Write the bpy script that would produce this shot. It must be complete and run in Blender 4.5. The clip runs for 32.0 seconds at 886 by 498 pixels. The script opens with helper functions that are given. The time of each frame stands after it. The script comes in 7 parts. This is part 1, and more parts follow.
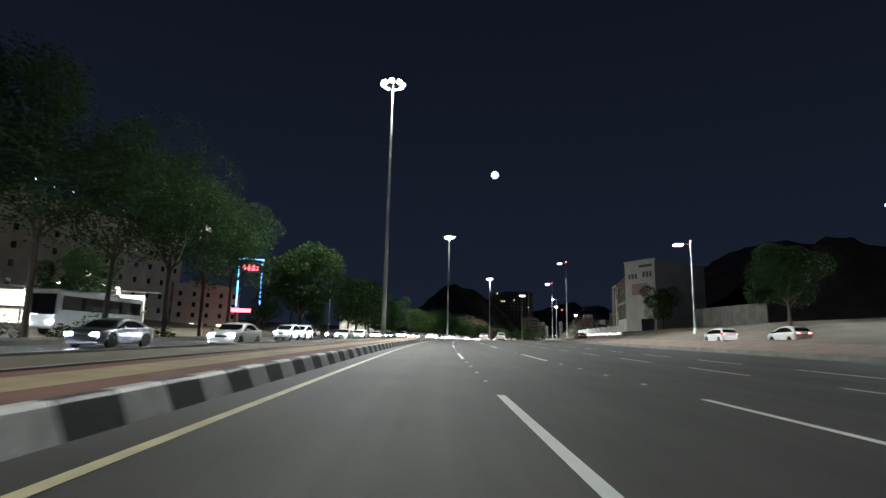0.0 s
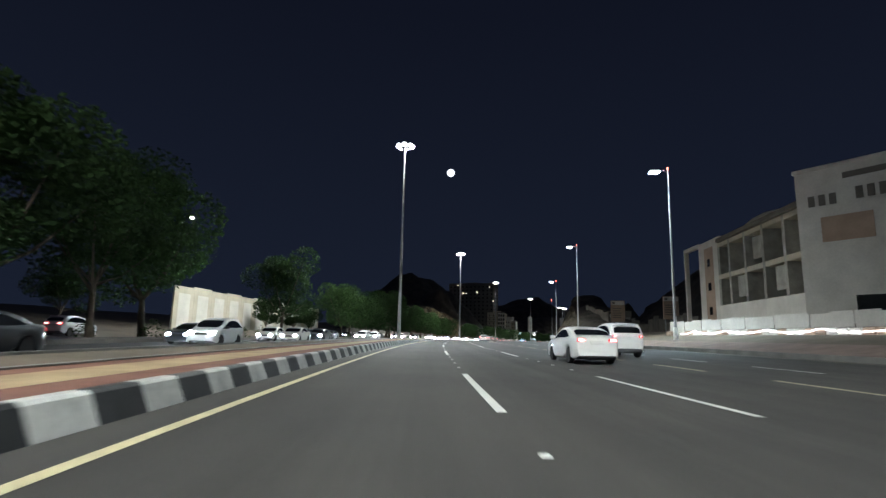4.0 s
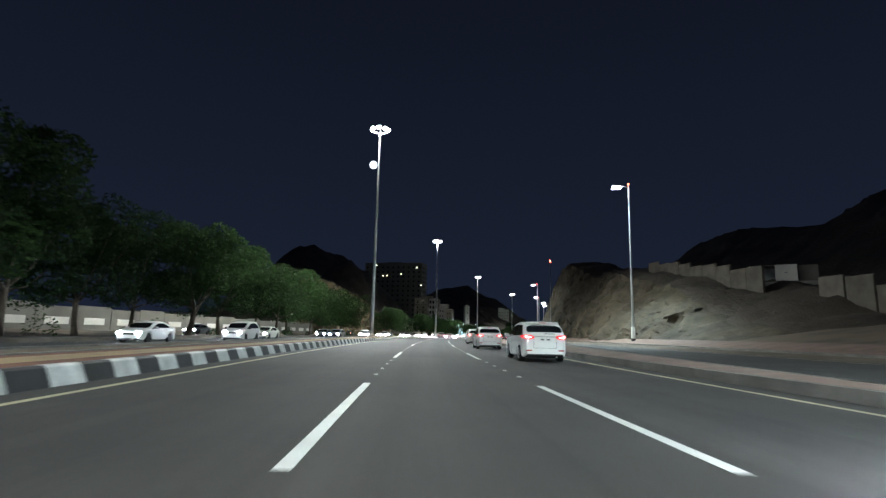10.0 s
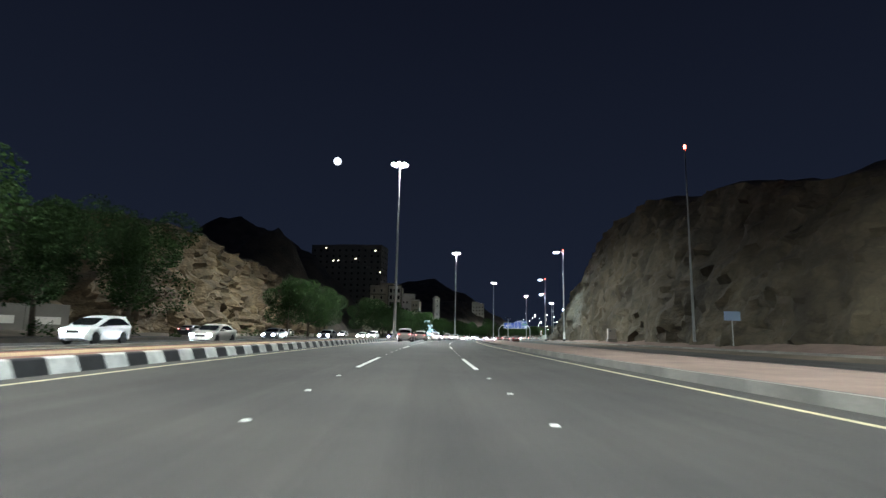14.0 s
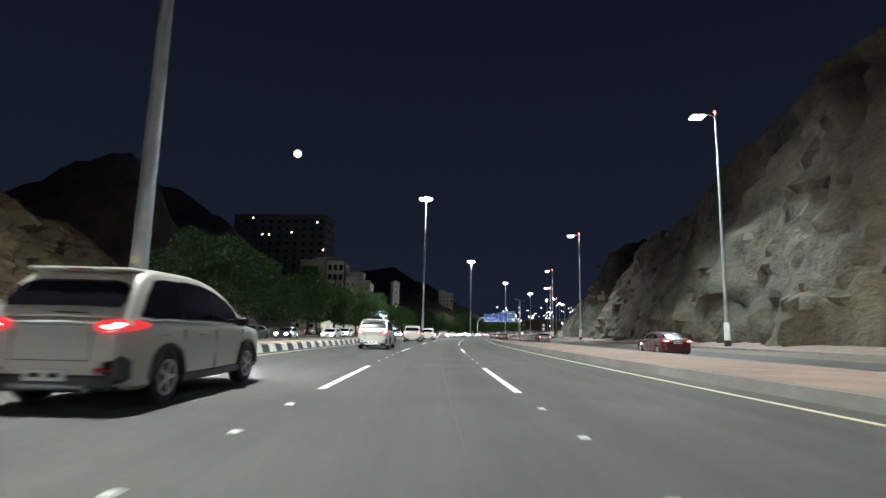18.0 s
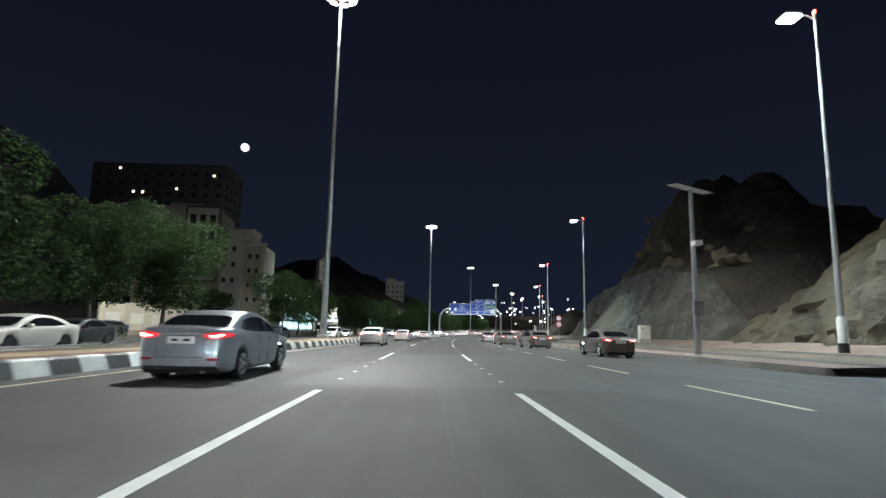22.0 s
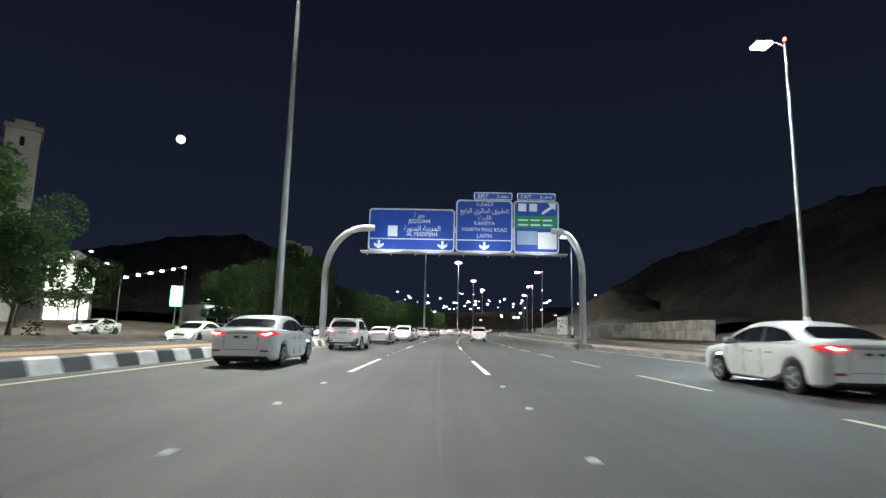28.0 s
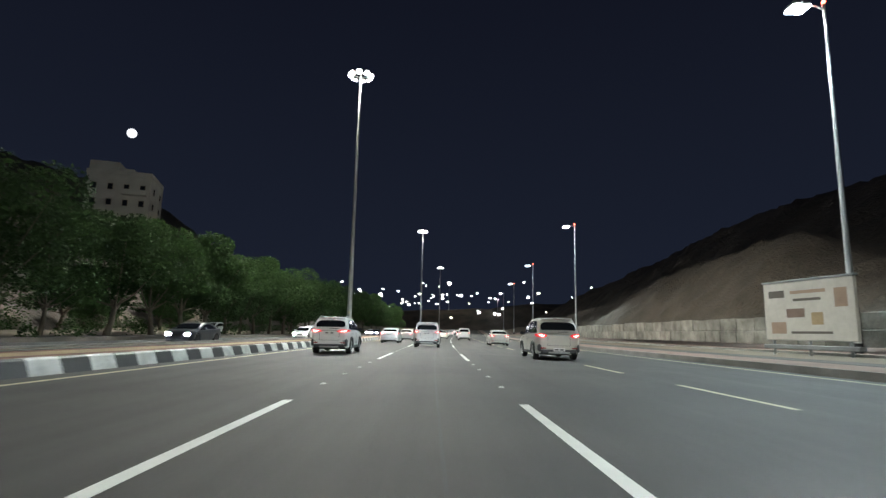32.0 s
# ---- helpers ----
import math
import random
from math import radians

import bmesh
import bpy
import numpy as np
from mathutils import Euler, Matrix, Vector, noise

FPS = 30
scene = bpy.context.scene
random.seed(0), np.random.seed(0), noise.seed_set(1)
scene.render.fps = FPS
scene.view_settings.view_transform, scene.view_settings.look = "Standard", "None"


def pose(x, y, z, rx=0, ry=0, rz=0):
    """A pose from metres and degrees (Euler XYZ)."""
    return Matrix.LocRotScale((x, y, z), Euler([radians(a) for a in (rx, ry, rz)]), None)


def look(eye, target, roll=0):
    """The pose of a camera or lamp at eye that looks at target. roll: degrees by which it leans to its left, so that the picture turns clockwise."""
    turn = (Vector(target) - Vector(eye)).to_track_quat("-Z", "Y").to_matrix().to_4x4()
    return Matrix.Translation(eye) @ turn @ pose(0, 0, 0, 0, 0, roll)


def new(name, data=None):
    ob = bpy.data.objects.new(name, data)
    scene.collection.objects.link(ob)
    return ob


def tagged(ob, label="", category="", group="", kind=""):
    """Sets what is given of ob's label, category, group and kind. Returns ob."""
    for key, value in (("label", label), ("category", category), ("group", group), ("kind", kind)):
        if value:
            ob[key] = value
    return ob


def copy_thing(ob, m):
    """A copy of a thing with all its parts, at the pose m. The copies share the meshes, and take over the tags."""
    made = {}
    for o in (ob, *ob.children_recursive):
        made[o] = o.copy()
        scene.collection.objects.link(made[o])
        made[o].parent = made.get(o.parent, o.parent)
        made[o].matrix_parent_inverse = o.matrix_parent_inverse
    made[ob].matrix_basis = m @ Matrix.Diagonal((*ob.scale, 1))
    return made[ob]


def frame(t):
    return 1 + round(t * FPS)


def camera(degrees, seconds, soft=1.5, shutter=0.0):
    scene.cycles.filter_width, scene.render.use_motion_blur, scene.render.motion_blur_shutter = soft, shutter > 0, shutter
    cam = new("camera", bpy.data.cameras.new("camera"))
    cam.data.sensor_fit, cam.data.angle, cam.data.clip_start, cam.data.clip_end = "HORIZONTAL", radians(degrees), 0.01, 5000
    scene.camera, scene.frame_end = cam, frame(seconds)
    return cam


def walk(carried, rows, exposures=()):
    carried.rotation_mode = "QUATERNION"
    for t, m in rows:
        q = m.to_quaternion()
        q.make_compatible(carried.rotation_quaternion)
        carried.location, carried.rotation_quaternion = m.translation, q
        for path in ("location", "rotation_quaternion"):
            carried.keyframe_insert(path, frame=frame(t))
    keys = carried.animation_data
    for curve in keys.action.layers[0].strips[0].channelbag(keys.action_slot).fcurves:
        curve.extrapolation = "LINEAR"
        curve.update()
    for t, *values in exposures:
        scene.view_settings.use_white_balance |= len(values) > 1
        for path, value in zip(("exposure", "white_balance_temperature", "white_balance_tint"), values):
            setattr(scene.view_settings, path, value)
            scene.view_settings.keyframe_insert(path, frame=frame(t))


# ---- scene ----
cam = camera(79.66, 32.0, soft=1.4, shutter=0.2)
walk(cam, [
    (0, pose(-0.047, -0.005, 1.030, 99.70, -1.24, 5.41)),
    (1, pose(-2.700, 24.043, 1.288, 99.69, -1.24, 3.87)),
    (2, pose(-4.809, 48.245, 1.537, 99.65, -1.24, 2.53)),
    (3, pose(-6.617, 72.532, 1.763, 99.58, -1.24, 1.51)),
    (4, pose(-8.027, 96.793, 1.959, 99.49, -1.24, 0.49)),
    (5, pose(-8.994, 120.881, 2.115, 99.39, -1.24, -0.90)),
    (6, pose(-9.441, 144.685, 2.231, 99.29, -1.24, -2.65)),
    (6.5, pose(-9.294, 156.471, 2.274, 99.25, -1.24, -3.63)),
    (7, pose(-8.925, 168.192, 2.307, 99.20, -1.24, -4.61)),
    (7.5, pose(-8.390, 179.855, 2.332, 99.15, -1.24, -5.53)),
    (8, pose(-7.708, 191.477, 2.347, 99.11, -1.24, -6.30)),
    (8.5, pose(-6.942, 203.086, 2.355, 99.07, -1.24, -6.90)),
    (9, pose(-6.013, 214.713, 2.356, 99.03, -1.24, -7.36)),
    (10, pose(-3.779, 238.100, 2.338, 98.98, -1.24, -8.13)),
    (11, pose(-1.070, 261.709, 2.303, 98.95, -1.24, -9.05)),
    (12, pose(2.104, 285.471, 2.256, 98.94, -1.24, -10.02)),
    (13, pose(5.491, 309.224, 2.197, 98.93, -1.24, -10.94)),
    (14, pose(9.365, 332.713, 2.122, 98.88, -1.24, -12.04)),
    (15, pose(13.598, 355.809, 2.021, 98.80, -1.24, -13.47)),
    (16, pose(18.235, 378.437, 1.887, 98.68, -1.24, -14.75)),
    (17, pose(23.207, 400.622, 1.717, 98.56, -1.24, -15.49)),
    (18, pose(28.591, 422.406, 1.517, 98.49, -1.24, -16.25)),
    (19, pose(34.418, 443.872, 1.297, 98.45, -1.24, -17.59)),
    (20, pose(40.734, 465.128, 1.070, 98.46, -1.24, -19.16)),
    (21, pose(47.566, 486.314, 0.842, 98.49, -1.24, -20.49)),
    (22, pose(55.018, 507.531, 0.613, 98.50, -1.24, -21.57)),
    (23, pose(62.946, 528.910, 0.381, 98.49, -1.24, -22.54)),
    (24, pose(71.371, 550.482, 0.142, 98.46, -1.24, -23.60)),
    (25, pose(80.356, 572.202, -0.102, 98.45, -1.24, -24.88)),
    (26, pose(89.886, 594.012, -0.342, 98.47, -1.24, -26.07)),
    (27, pose(99.988, 615.788, -0.563, 98.55, -1.24, -26.91)),
    (28, pose(110.583, 637.404, -0.750, 98.66, -1.24, -27.62)),
    (29, pose(121.467, 658.752, -0.898, 98.77, -1.24, -28.53)),
    (30, pose(132.673, 679.614, -1.008, 98.86, -1.24, -29.59)),
    (31, pose(143.962, 699.968, -1.091, 98.91, -1.24, -30.72)),
    (32, pose(155.310, 719.741, -1.158, 98.92, -1.24, -31.88)),
], exposures=[(0, 0.05, 6350, 10), (3, 0.0, 6150, 10), (6, 0.0, 6250, 9), (9, 0.2, 6200, 8), (12, 0.15, 6200, 8), (16, 0.15, 6150, 10), (19, 0.05, 6450, 10), (21, 0.05, 6400, 10), (22, -0.1, 6350, 10),
              (24, 0.05, 6150, 9), (25, 0.15, 6100, 9), (28, 0.1, 6450, 10), (29, 0.0, 6700, 10), (30, 0.05, 6800, 10), (32, 0.15, 6650, 10)])

# ---- night sky, moon, exposure ----
world = bpy.data.worlds.new("night_sky")
scene.world = world
world.use_nodes = True
wn, wl = world.node_tree.nodes, world.node_tree.links
wn.clear()
w_out, w_bg = wn.new("ShaderNodeOutputWorld"), wn.new("ShaderNodeBackground")
w_co, w_sep, w_ramp = wn.new("ShaderNodeTexCoord"), wn.new("ShaderNodeSeparateXYZ"), wn.new("ShaderNodeValToRGB")
w_ramp.color_ramp.elements[0].position, w_ramp.color_ramp.elements[0].color = 0.0, (0.0100, 0.0138, 0.0262, 1)
w_ramp.color_ramp.elements[1].position, w_ramp.color_ramp.elements[1].color = 0.55, (0.0054, 0.0070, 0.0142, 1)
wl.new(w_co.outputs["Generated"], w_sep.inputs[0])
wl.new(w_sep.outputs["Z"], w_ramp.inputs[0])
# the moon's disc
w_dot, w_gt, w_mul, w_add = wn.new("ShaderNodeVectorMath"), wn.new("ShaderNodeMapRange"), wn.new("ShaderNodeVectorMath"), wn.new("ShaderNodeVectorMath")
MOON_EL = 17.65
moon_dir = Vector((0, math.cos(radians(MOON_EL)), math.sin(radians(MOON_EL))))
w_dot.operation, w_mul.operation, w_add.operation = "DOT_PRODUCT", "SCALE", "ADD"
w_dot.inputs[1].default_value = moon_dir
w_gt.inputs["From Min"].default_value, w_gt.inputs["From Max"].default_value = math.cos(radians(0.44)), math.cos(radians(0.33))
w_mul.inputs[0].default_value = (2.2, 2.35, 2.6)
wl.new(w_co.outputs["Generated"], w_dot.inputs[0])
wl.new(w_dot.outputs["Value"], w_gt.inputs[0])
wl.new(w_gt.outputs[0], w_mul.inputs["Scale"])
wl.new(w_ramp.outputs[0], w_add.inputs[0])
wl.new(w_mul.outputs[0], w_add.inputs[1])
wl.new(w_add.outputs[0], w_bg.inputs["Color"])
wl.new(w_bg.outputs[0], w_out.inputs["Surface"])
w_bg.inputs["Strength"].default_value = 1.0

moon_light = bpy.data.lights.new("moonlight", "SUN")
moon_light.energy, moon_light.angle, moon_light.color = 0.012, radians(0.5), (0.8, 0.88, 1.0)
new("moonlight", moon_light).matrix_world = look(moon_dir * 900, (0, 0, 0))

# ---- the road's line: heading and height along it, from the lane divider ----
KNOT = 50.0
HEADING = [10.5, 8.6, 7.3, 6.60, 4.73, 2.72, 0.30, -2.75, -5.48, -7.90, -10.54, -13.11, -16.05, -18.94, -21.11, -23.69,
           -26.27, -28.40, -30.34, -32.0, -33.2, -34.0, -34.4, -34.6, -34.8, -35.0, -35.0, -35.0]
HEIGHT = [-0.9, -0.9, -0.5, 0.0, 0.52, 0.95, 1.22, 1.32, 1.29, 1.19, 1.03, 0.72, 0.25, -0.26, -0.77, -1.28, -1.73, -2.02,
          -2.19, -2.3, -2.3, -2.2, -2.0, -1.6, -1.0, -0.2, 0.8, 2.0]
S0 = -3 * KNOT


def glide(values, s):
    """Cubic through evenly spaced knots."""
    k = (np.asarray(s, float) - S0) / KNOT
    n = len(values)
    v = np.asarray(values)
    i = np.clip(np.floor(k).astype(int), 0, n - 2)
    f = k - i
    p0, p1, p2, p3 = v[np.clip(i - 1, 0, n - 1)], v[i], v[i + 1], v[np.clip(i + 2, 0, n - 1)]
    return p1 + 0.5 * f * (p2 - p0 + f * (2 * p0 - 5 * p1 + 4 * p2 - p3 + f * (3 * (p1 - p2) + p3 - p0)))


LINE_S = np.arange(S0, S0 + KNOT * (len(HEADING) - 1), 1.0)
_h = np.radians(glide(HEADING, LINE_S))
_x, _y = np.cumsum(-np.sin(_h)), np.cumsum(np.cos(_h))
_o = int(-S0)
LINE_X, LINE_Y = _x - _x[_o] + 1.144, _y - _y[_o] + 0.139


def head(s):
    return float(glide(HEADING, s))


def level(s):
    return float(glide(HEIGHT, s))


def at(s, u, z=0.0):
    """World place: s metres along the road, u to the right of the lane divider, z above the road."""
    a = radians(head(s))
    return Vector((float(np.interp(s, LINE_S, LINE_X)) + u * math.cos(a), float(np.interp(s, LINE_S, LINE_Y)) + u * math.sin(a), level(s) + z))


def stand(s, u, z=0.0, turn=0.0):
    """Pose of a thing on the road's plan, its y axis along the road."""
    p = at(s, u, z)
    return pose(p.x, p.y, p.z, 0, 0, head(s) + turn)


def soft_step(a, b, x):
    f = min(max((x - a) / (b - a), 0), 1)
    return f * f * (3 - 2 * f)


def left_edge(s):
    """The yellow line along the median."""
    return -3.70 - 0.28 * soft_step(165, 195, s) - 1.17 * soft_step(215, 300, s)


def land(s, u):
    """Height of the open ground over the road."""
    if u > 0:
        u = u - 5.5 * soft_step(195, 275, s) * soft_step(20, 32, u)
        return float(np.interp(u, [0, 22, 26, 30, 45, 60, 120, 300, 900], [-0.12, -0.12, 0.45, 1.0, 3.2, 4.2, 7, 14, 30]))
    return float(np.interp(-u, [0, 12, 24, 36, 60, 120, 300, 900], [-0.12, -0.12, -0.1, 0.5, 1.2, 5, 16, 36]))


# ---- street lamps' light ----
def lamp(s, u, z, watts, color, name, wide=146, tilt=0.0):
    data = bpy.data.lights.new(name, "SPOT")
    data.energy, data.color, data.shadow_soft_size, data.spot_size, data.spot_blend = watts, color, 0.7, radians(wide), 0.6
    new(name, data).matrix_world = stand(s, u, z) @ pose(0, 0, 0, 0, tilt, 0)


WARM, COOL = (0.94, 1.0, 0.94), (0.70, 0.92, 1.0)
MAST_H, ARM_H = 38.9, 24.4
MASTS = [(-50, -9.3), (74.6, -9.8), (197.6, -9.8), (332.0, -10.0), (446.8, -9.6), (570.2, -9.6), (700.0, -11.1), (824.0, -10.4), (947.0, -9.8), (1070, -9.8), (1195, -9.8)]
LOW_H = 15.5
LOW_ARMS = [(54.0, 45.5), (81.4, 34.2)]
ARMS = [(169.5, 28.9), (234.1, 28.0), (319.7, 29.4), (480.5, 28.4), (551.1, 27.4), (623.1, 27.0), (696.9, 27.3), (785.3, 27.3), (864.6, 27.8), (934.1, 27.8), (1010, 27.8), (1090, 27.8), (1170, 27.8)]
for s, u in MASTS[:9]:
    lamp(s, u, MAST_H - 1.6, 170000, WARM, "mast_light", 152)
for s, u in ARMS[:10]:
    lamp(s, u - 0.2, ARM_H - 0.5, 36000, COOL, "arm_light", 132, 24)
for s, u in LOW_ARMS:
    lamp(s, u - 0.2, LOW_H - 0.5, 5500, COOL, "arm_light", 140, 15)


# the cafe's string lamps over its terrace and forecourt
cafe_light = bpy.data.lights.new("cafe_light", "POINT")
cafe_light.energy, cafe_light.color, cafe_light.shadow_soft_size = 4500, (0.55, 0.82, 1.0), 1.5
new("cafe_light", cafe_light).matrix_world = stand(668, -45.5, 1.0, 62) @ pose(0, -2.6, 9.2)


# dipped beams of the cars that pull out
def beam(s, u, turn):
    data = bpy.data.lights.new("head_light_beam", "SPOT")
    data.energy, data.color, data.shadow_soft_size, data.spot_size, data.spot_blend = 2600, (0.80, 0.92, 1.0), 0.12, radians(58), 0.8
    new("head_light_beam", data).matrix_world = stand(s, u, 0.72, turn) @ pose(0, 0, 0, 81)


for s, u, turn in ((564.7, 10.4, 8.0), (577.6, 9.0, 9.0), (595.8, 8.5, 2.0), (319.7, 6.85, 0.0), (437.8, -2.65, -1.0), (531.0, -2.95, 0.0)):
    beam(s, u, turn)


# ---- materials ----
def material(name, base, rough=0.8, metal=0.0, vary=0.25, scale=1.5, fine=20.0, bump=0.2, second=None, emit=None, strength=0.0, coat=0.0, random_piece=0.0, stretch=(1, 1, 1), deep=0.03):
    m = bpy.data.materials.new(name)
    m.use_nodes = True
    nd, ln = m.node_tree.nodes, m.node_tree.links
    b = nd["Principled BSDF"]
    b.inputs["Roughness"].default_value, b.inputs["Metallic"].default_value = rough, metal
    b.inputs["Coat Weight"].default_value = coat
    if emit:
        b.inputs["Emission Color"].default_value, b.inputs["Emission Strength"].default_value = (*emit, 1), strength
        b.inputs["Base Color"].default_value = (*base, 1)
        return m
    co, mp = nd.new("ShaderNodeTexCoord"), nd.new("ShaderNodeMapping")
    mp.inputs["Scale"].default_value = stretch
    ln.new(co.outputs["Object"], mp.inputs["Vector"])
    big, small = nd.new("ShaderNodeTexNoise"), nd.new("ShaderNodeTexNoise")
    big.inputs["Scale"].default_value, big.inputs["Detail"].default_value = scale, 5
    small.inputs["Scale"].default_value, small.inputs["Detail"].default_value = fine, 4
    ln.new(mp.outputs[0], big.inputs["Vector"])
    ln.new(mp.outputs[0], small.inputs["Vector"])
    ramp = nd.new("ShaderNodeValToRGB")
    c2 = second or tuple(c * (1 - vary) for c in base)
    ramp.color_ramp.elements[0].position, ramp.color_ramp.elements[0].color = 0.32, (*c2, 1)
    ramp.color_ramp.elements[1].position, ramp.color_ramp.elements[1].color = 0.68, (*base, 1)
    ln.new(big.outputs["Fac"], ramp.inputs[0])
    mix = nd.new("ShaderNodeMix")
    mix.data_type, mix.blend_type = "RGBA", "MULTIPLY"
    mix.inputs[0].default_value = 1.0
    r2 = nd.new("ShaderNodeMapRange")
    r2.inputs["To Min"].default_value, r2.inputs["To Max"].default_value = 1 - vary * 0.9, 1 + vary * 0.6
    ln.new(small.outputs["Fac"], r2.inputs[0])
    ln.new(ramp.outputs[0], mix.inputs[6])
    ln.new(r2.outputs[0], mix.inputs[7])
    last = mix.outputs[2]
    if random_piece:
        oi, r3, m2 = nd.new("ShaderNodeObjectInfo"), nd.new("ShaderNodeMapRange"), nd.new("ShaderNodeMix")
        r3.inputs["To Min"].default_value, r3.inputs["To Max"].default_value = 1 - random_piece, 1 + random_piece
        m2.data_type, m2.blend_type = "RGBA", "MULTIPLY"
        m2.inputs[0].default_value = 1.0
        ln.new(oi.outputs["Random"], r3.inputs[0])
        ln.new(last, m2.inputs[6])
        ln.new(r3.outputs[0], m2.inputs[7])
        last = m2.outputs[2]
    ln.new(last, b.inputs["Base Color"])
    rr = nd.new("ShaderNodeMapRange")
    rr.inputs["To Min"].default_value, rr.inputs["To Max"].default_value = max(rough - 0.12, 0.02), min(rough + 0.12, 1)
    ln.new(small.outputs["Fac"], rr.inputs[0])
    ln.new(rr.outputs[0], b.inputs["Roughness"])
    if bump:
        bp = nd.new("ShaderNodeBump")
        bp.inputs["Strength"].default_value, bp.inputs["Distance"].default_value = bump, deep
        ln.new(small.outputs["Fac"], bp.inputs["Height"])
        ln.new(bp.outputs[0], b.inputs["Normal"])
    return m


def asphalt(name, base, dark, pale):
    """Worn asphalt: streaks along the lanes, blotches, fine aggregate."""
    m = material(name, base, 0.74, vary=0.3, scale=0.35, fine=45, bump=0.35, second=dark)
    nd, ln = m.node_tree.nodes, m.node_tree.links
    b = nd["Principled BSDF"]
    src = b.inputs["Base Color"].links[0].from_socket
    uv, mp = nd.new("ShaderNodeUVMap"), nd.new("ShaderNodeMapping")
    uv.uv_map = "along"
    mp.inputs["Scale"].default_value = (1.1, 0.012, 1)
    ns, mr = nd.new("ShaderNodeTexNoise"), nd.new("ShaderNodeMapRange")
    ns.inputs["Scale"].default_value, ns.inputs["Detail"].default_value, ns.inputs["Roughness"].default_value = 1.0, 6, 0.65
    mr.inputs["From Min"].default_value, mr.inputs["From Max"].default_value = 0.3, 0.7
    mr.inputs["To Min"].default_value, mr.inputs["To Max"].default_value = 0.72, pale
    mx = nd.new("ShaderNodeMix")
    mx.data_type, mx.blend_type = "RGBA", "MULTIPLY"
    mx.inputs[0].default_value = 1.0
    ln.new(uv.outputs[0], mp.inputs["Vector"])
    ln.new(mp.outputs[0], ns.inputs["Vector"])
    ln.new(ns.outputs["Fac"], mr.inputs[0])
    ln.new(src, mx.inputs[6])
    ln.new(mr.outputs[0], mx.inputs[7])
    ln.new(mx.outputs[2], b.inputs["Base Color"])
    return m


ASPHALT = asphalt("asphalt", (0.056, 0.051, 0.047), (0.036, 0.033, 0.032), 1.45)
ASPHALT_OLD = asphalt("asphalt_worn", (0.085, 0.088, 0.085), (0.06, 0.063, 0.063), 1.3)
ASPHALT_DARK = asphalt("asphalt_dark", (0.036, 0.036, 0.037), (0.024, 0.024, 0.025), 1.3)
# darker soil: the tree crowns' shade is put into its colour
SOIL_DARK = material("tree_shade_soil", (0.060, 0.048, 0.034), 0.95, vary=0.4, scale=0.6, fine=6, bump=0.6, second=(0.03, 0.026, 0.02))
PATCH = material("asphalt_patch", (0.024, 0.024, 0.025), 0.6, vary=0.3, scale=1.2, fine=50, bump=0.3)
PAINT_W = material("road_paint_white", (0.78, 0.78, 0.74), 0.55, vary=0.16, scale=2.5, fine=30, bump=0.1)
PAINT_Y = material("road_paint_yellow", (0.66, 0.58, 0.36), 0.55, vary=0.25, scale=2.0, fine=28, bump=0.1)
STUD = material("stud_ceramic", (0.6, 0.6, 0.57), 0.5, vary=0.3, scale=3, fine=30, bump=0)
KERB_W = material("kerb_paint_white", (0.66, 0.66, 0.63), 0.6, vary=0.35, scale=2.2, fine=16, bump=0.25, random_piece=0.12)
KERB_B = material("kerb_paint_black", (0.030, 0.031, 0.033), 0.55, vary=0.4, scale=2.2, fine=16, bump=0.25, random_piece=0.2)
KERB_G = material("kerb_concrete", (0.26, 0.25, 0.23), 0.85, vary=0.35, scale=0.8, fine=14, bump=0.3, random_piece=0.12)
PAVE_RED = material("paver_red", (0.24, 0.105, 0.075), 0.85, vary=0.35, scale=1.2, fine=12, bump=0.4)
PAVE_TAN = material("paver_tan", (0.47, 0.35, 0.20), 0.85, vary=0.3, scale=1.2, fine=12, bump=0.4)
PAVE_PINK = material("island_paving", (0.27, 0.19, 0.155), 0.88, vary=0.3, scale=0.7, fine=9, bump=0.4)
SOIL = material("dry_soil", (0.20, 0.155, 0.11), 0.95, vary=0.4, scale=0.25, fine=5, bump=0.6, second=(0.11, 0.09, 0.065))
ROCK = material("cut_rock", (0.112, 0.092, 0.058), 0.92, vary=0.5, scale=0.14, fine=1.3, bump=0.9, second=(0.064, 0.051, 0.033), stretch=(1, 1, 1.2), deep=0.28)
ROCK_Y = material("golden_brown_rock", (0.185, 0.135, 0.075), 0.92, vary=0.5, scale=0.14, fine=1.3, bump=1.0, second=(0.085, 0.060, 0.034), stretch=(1, 1, 1.6), deep=0.4)
EARTH = material("bare_earth", (0.100, 0.078, 0.057), 0.95, vary=0.55, scale=0.3, fine=2.6, bump=1.0, second=(0.062, 0.048, 0.036), deep=0.5)
ROCK_G = material("sprayed_rock_face", (0.150, 0.148, 0.124), 0.9, vary=0.5, scale=0.18, fine=1.6, bump=1.0, second=(0.085, 0.085, 0.072), stretch=(1, 1, 0.45), deep=0.45)
HILL = material("hill_scree", (0.115, 0.092, 0.070), 0.95, vary=0.5, scale=0.12, fine=1.1, bump=1.0, second=(0.045, 0.040, 0.034), deep=0.7)


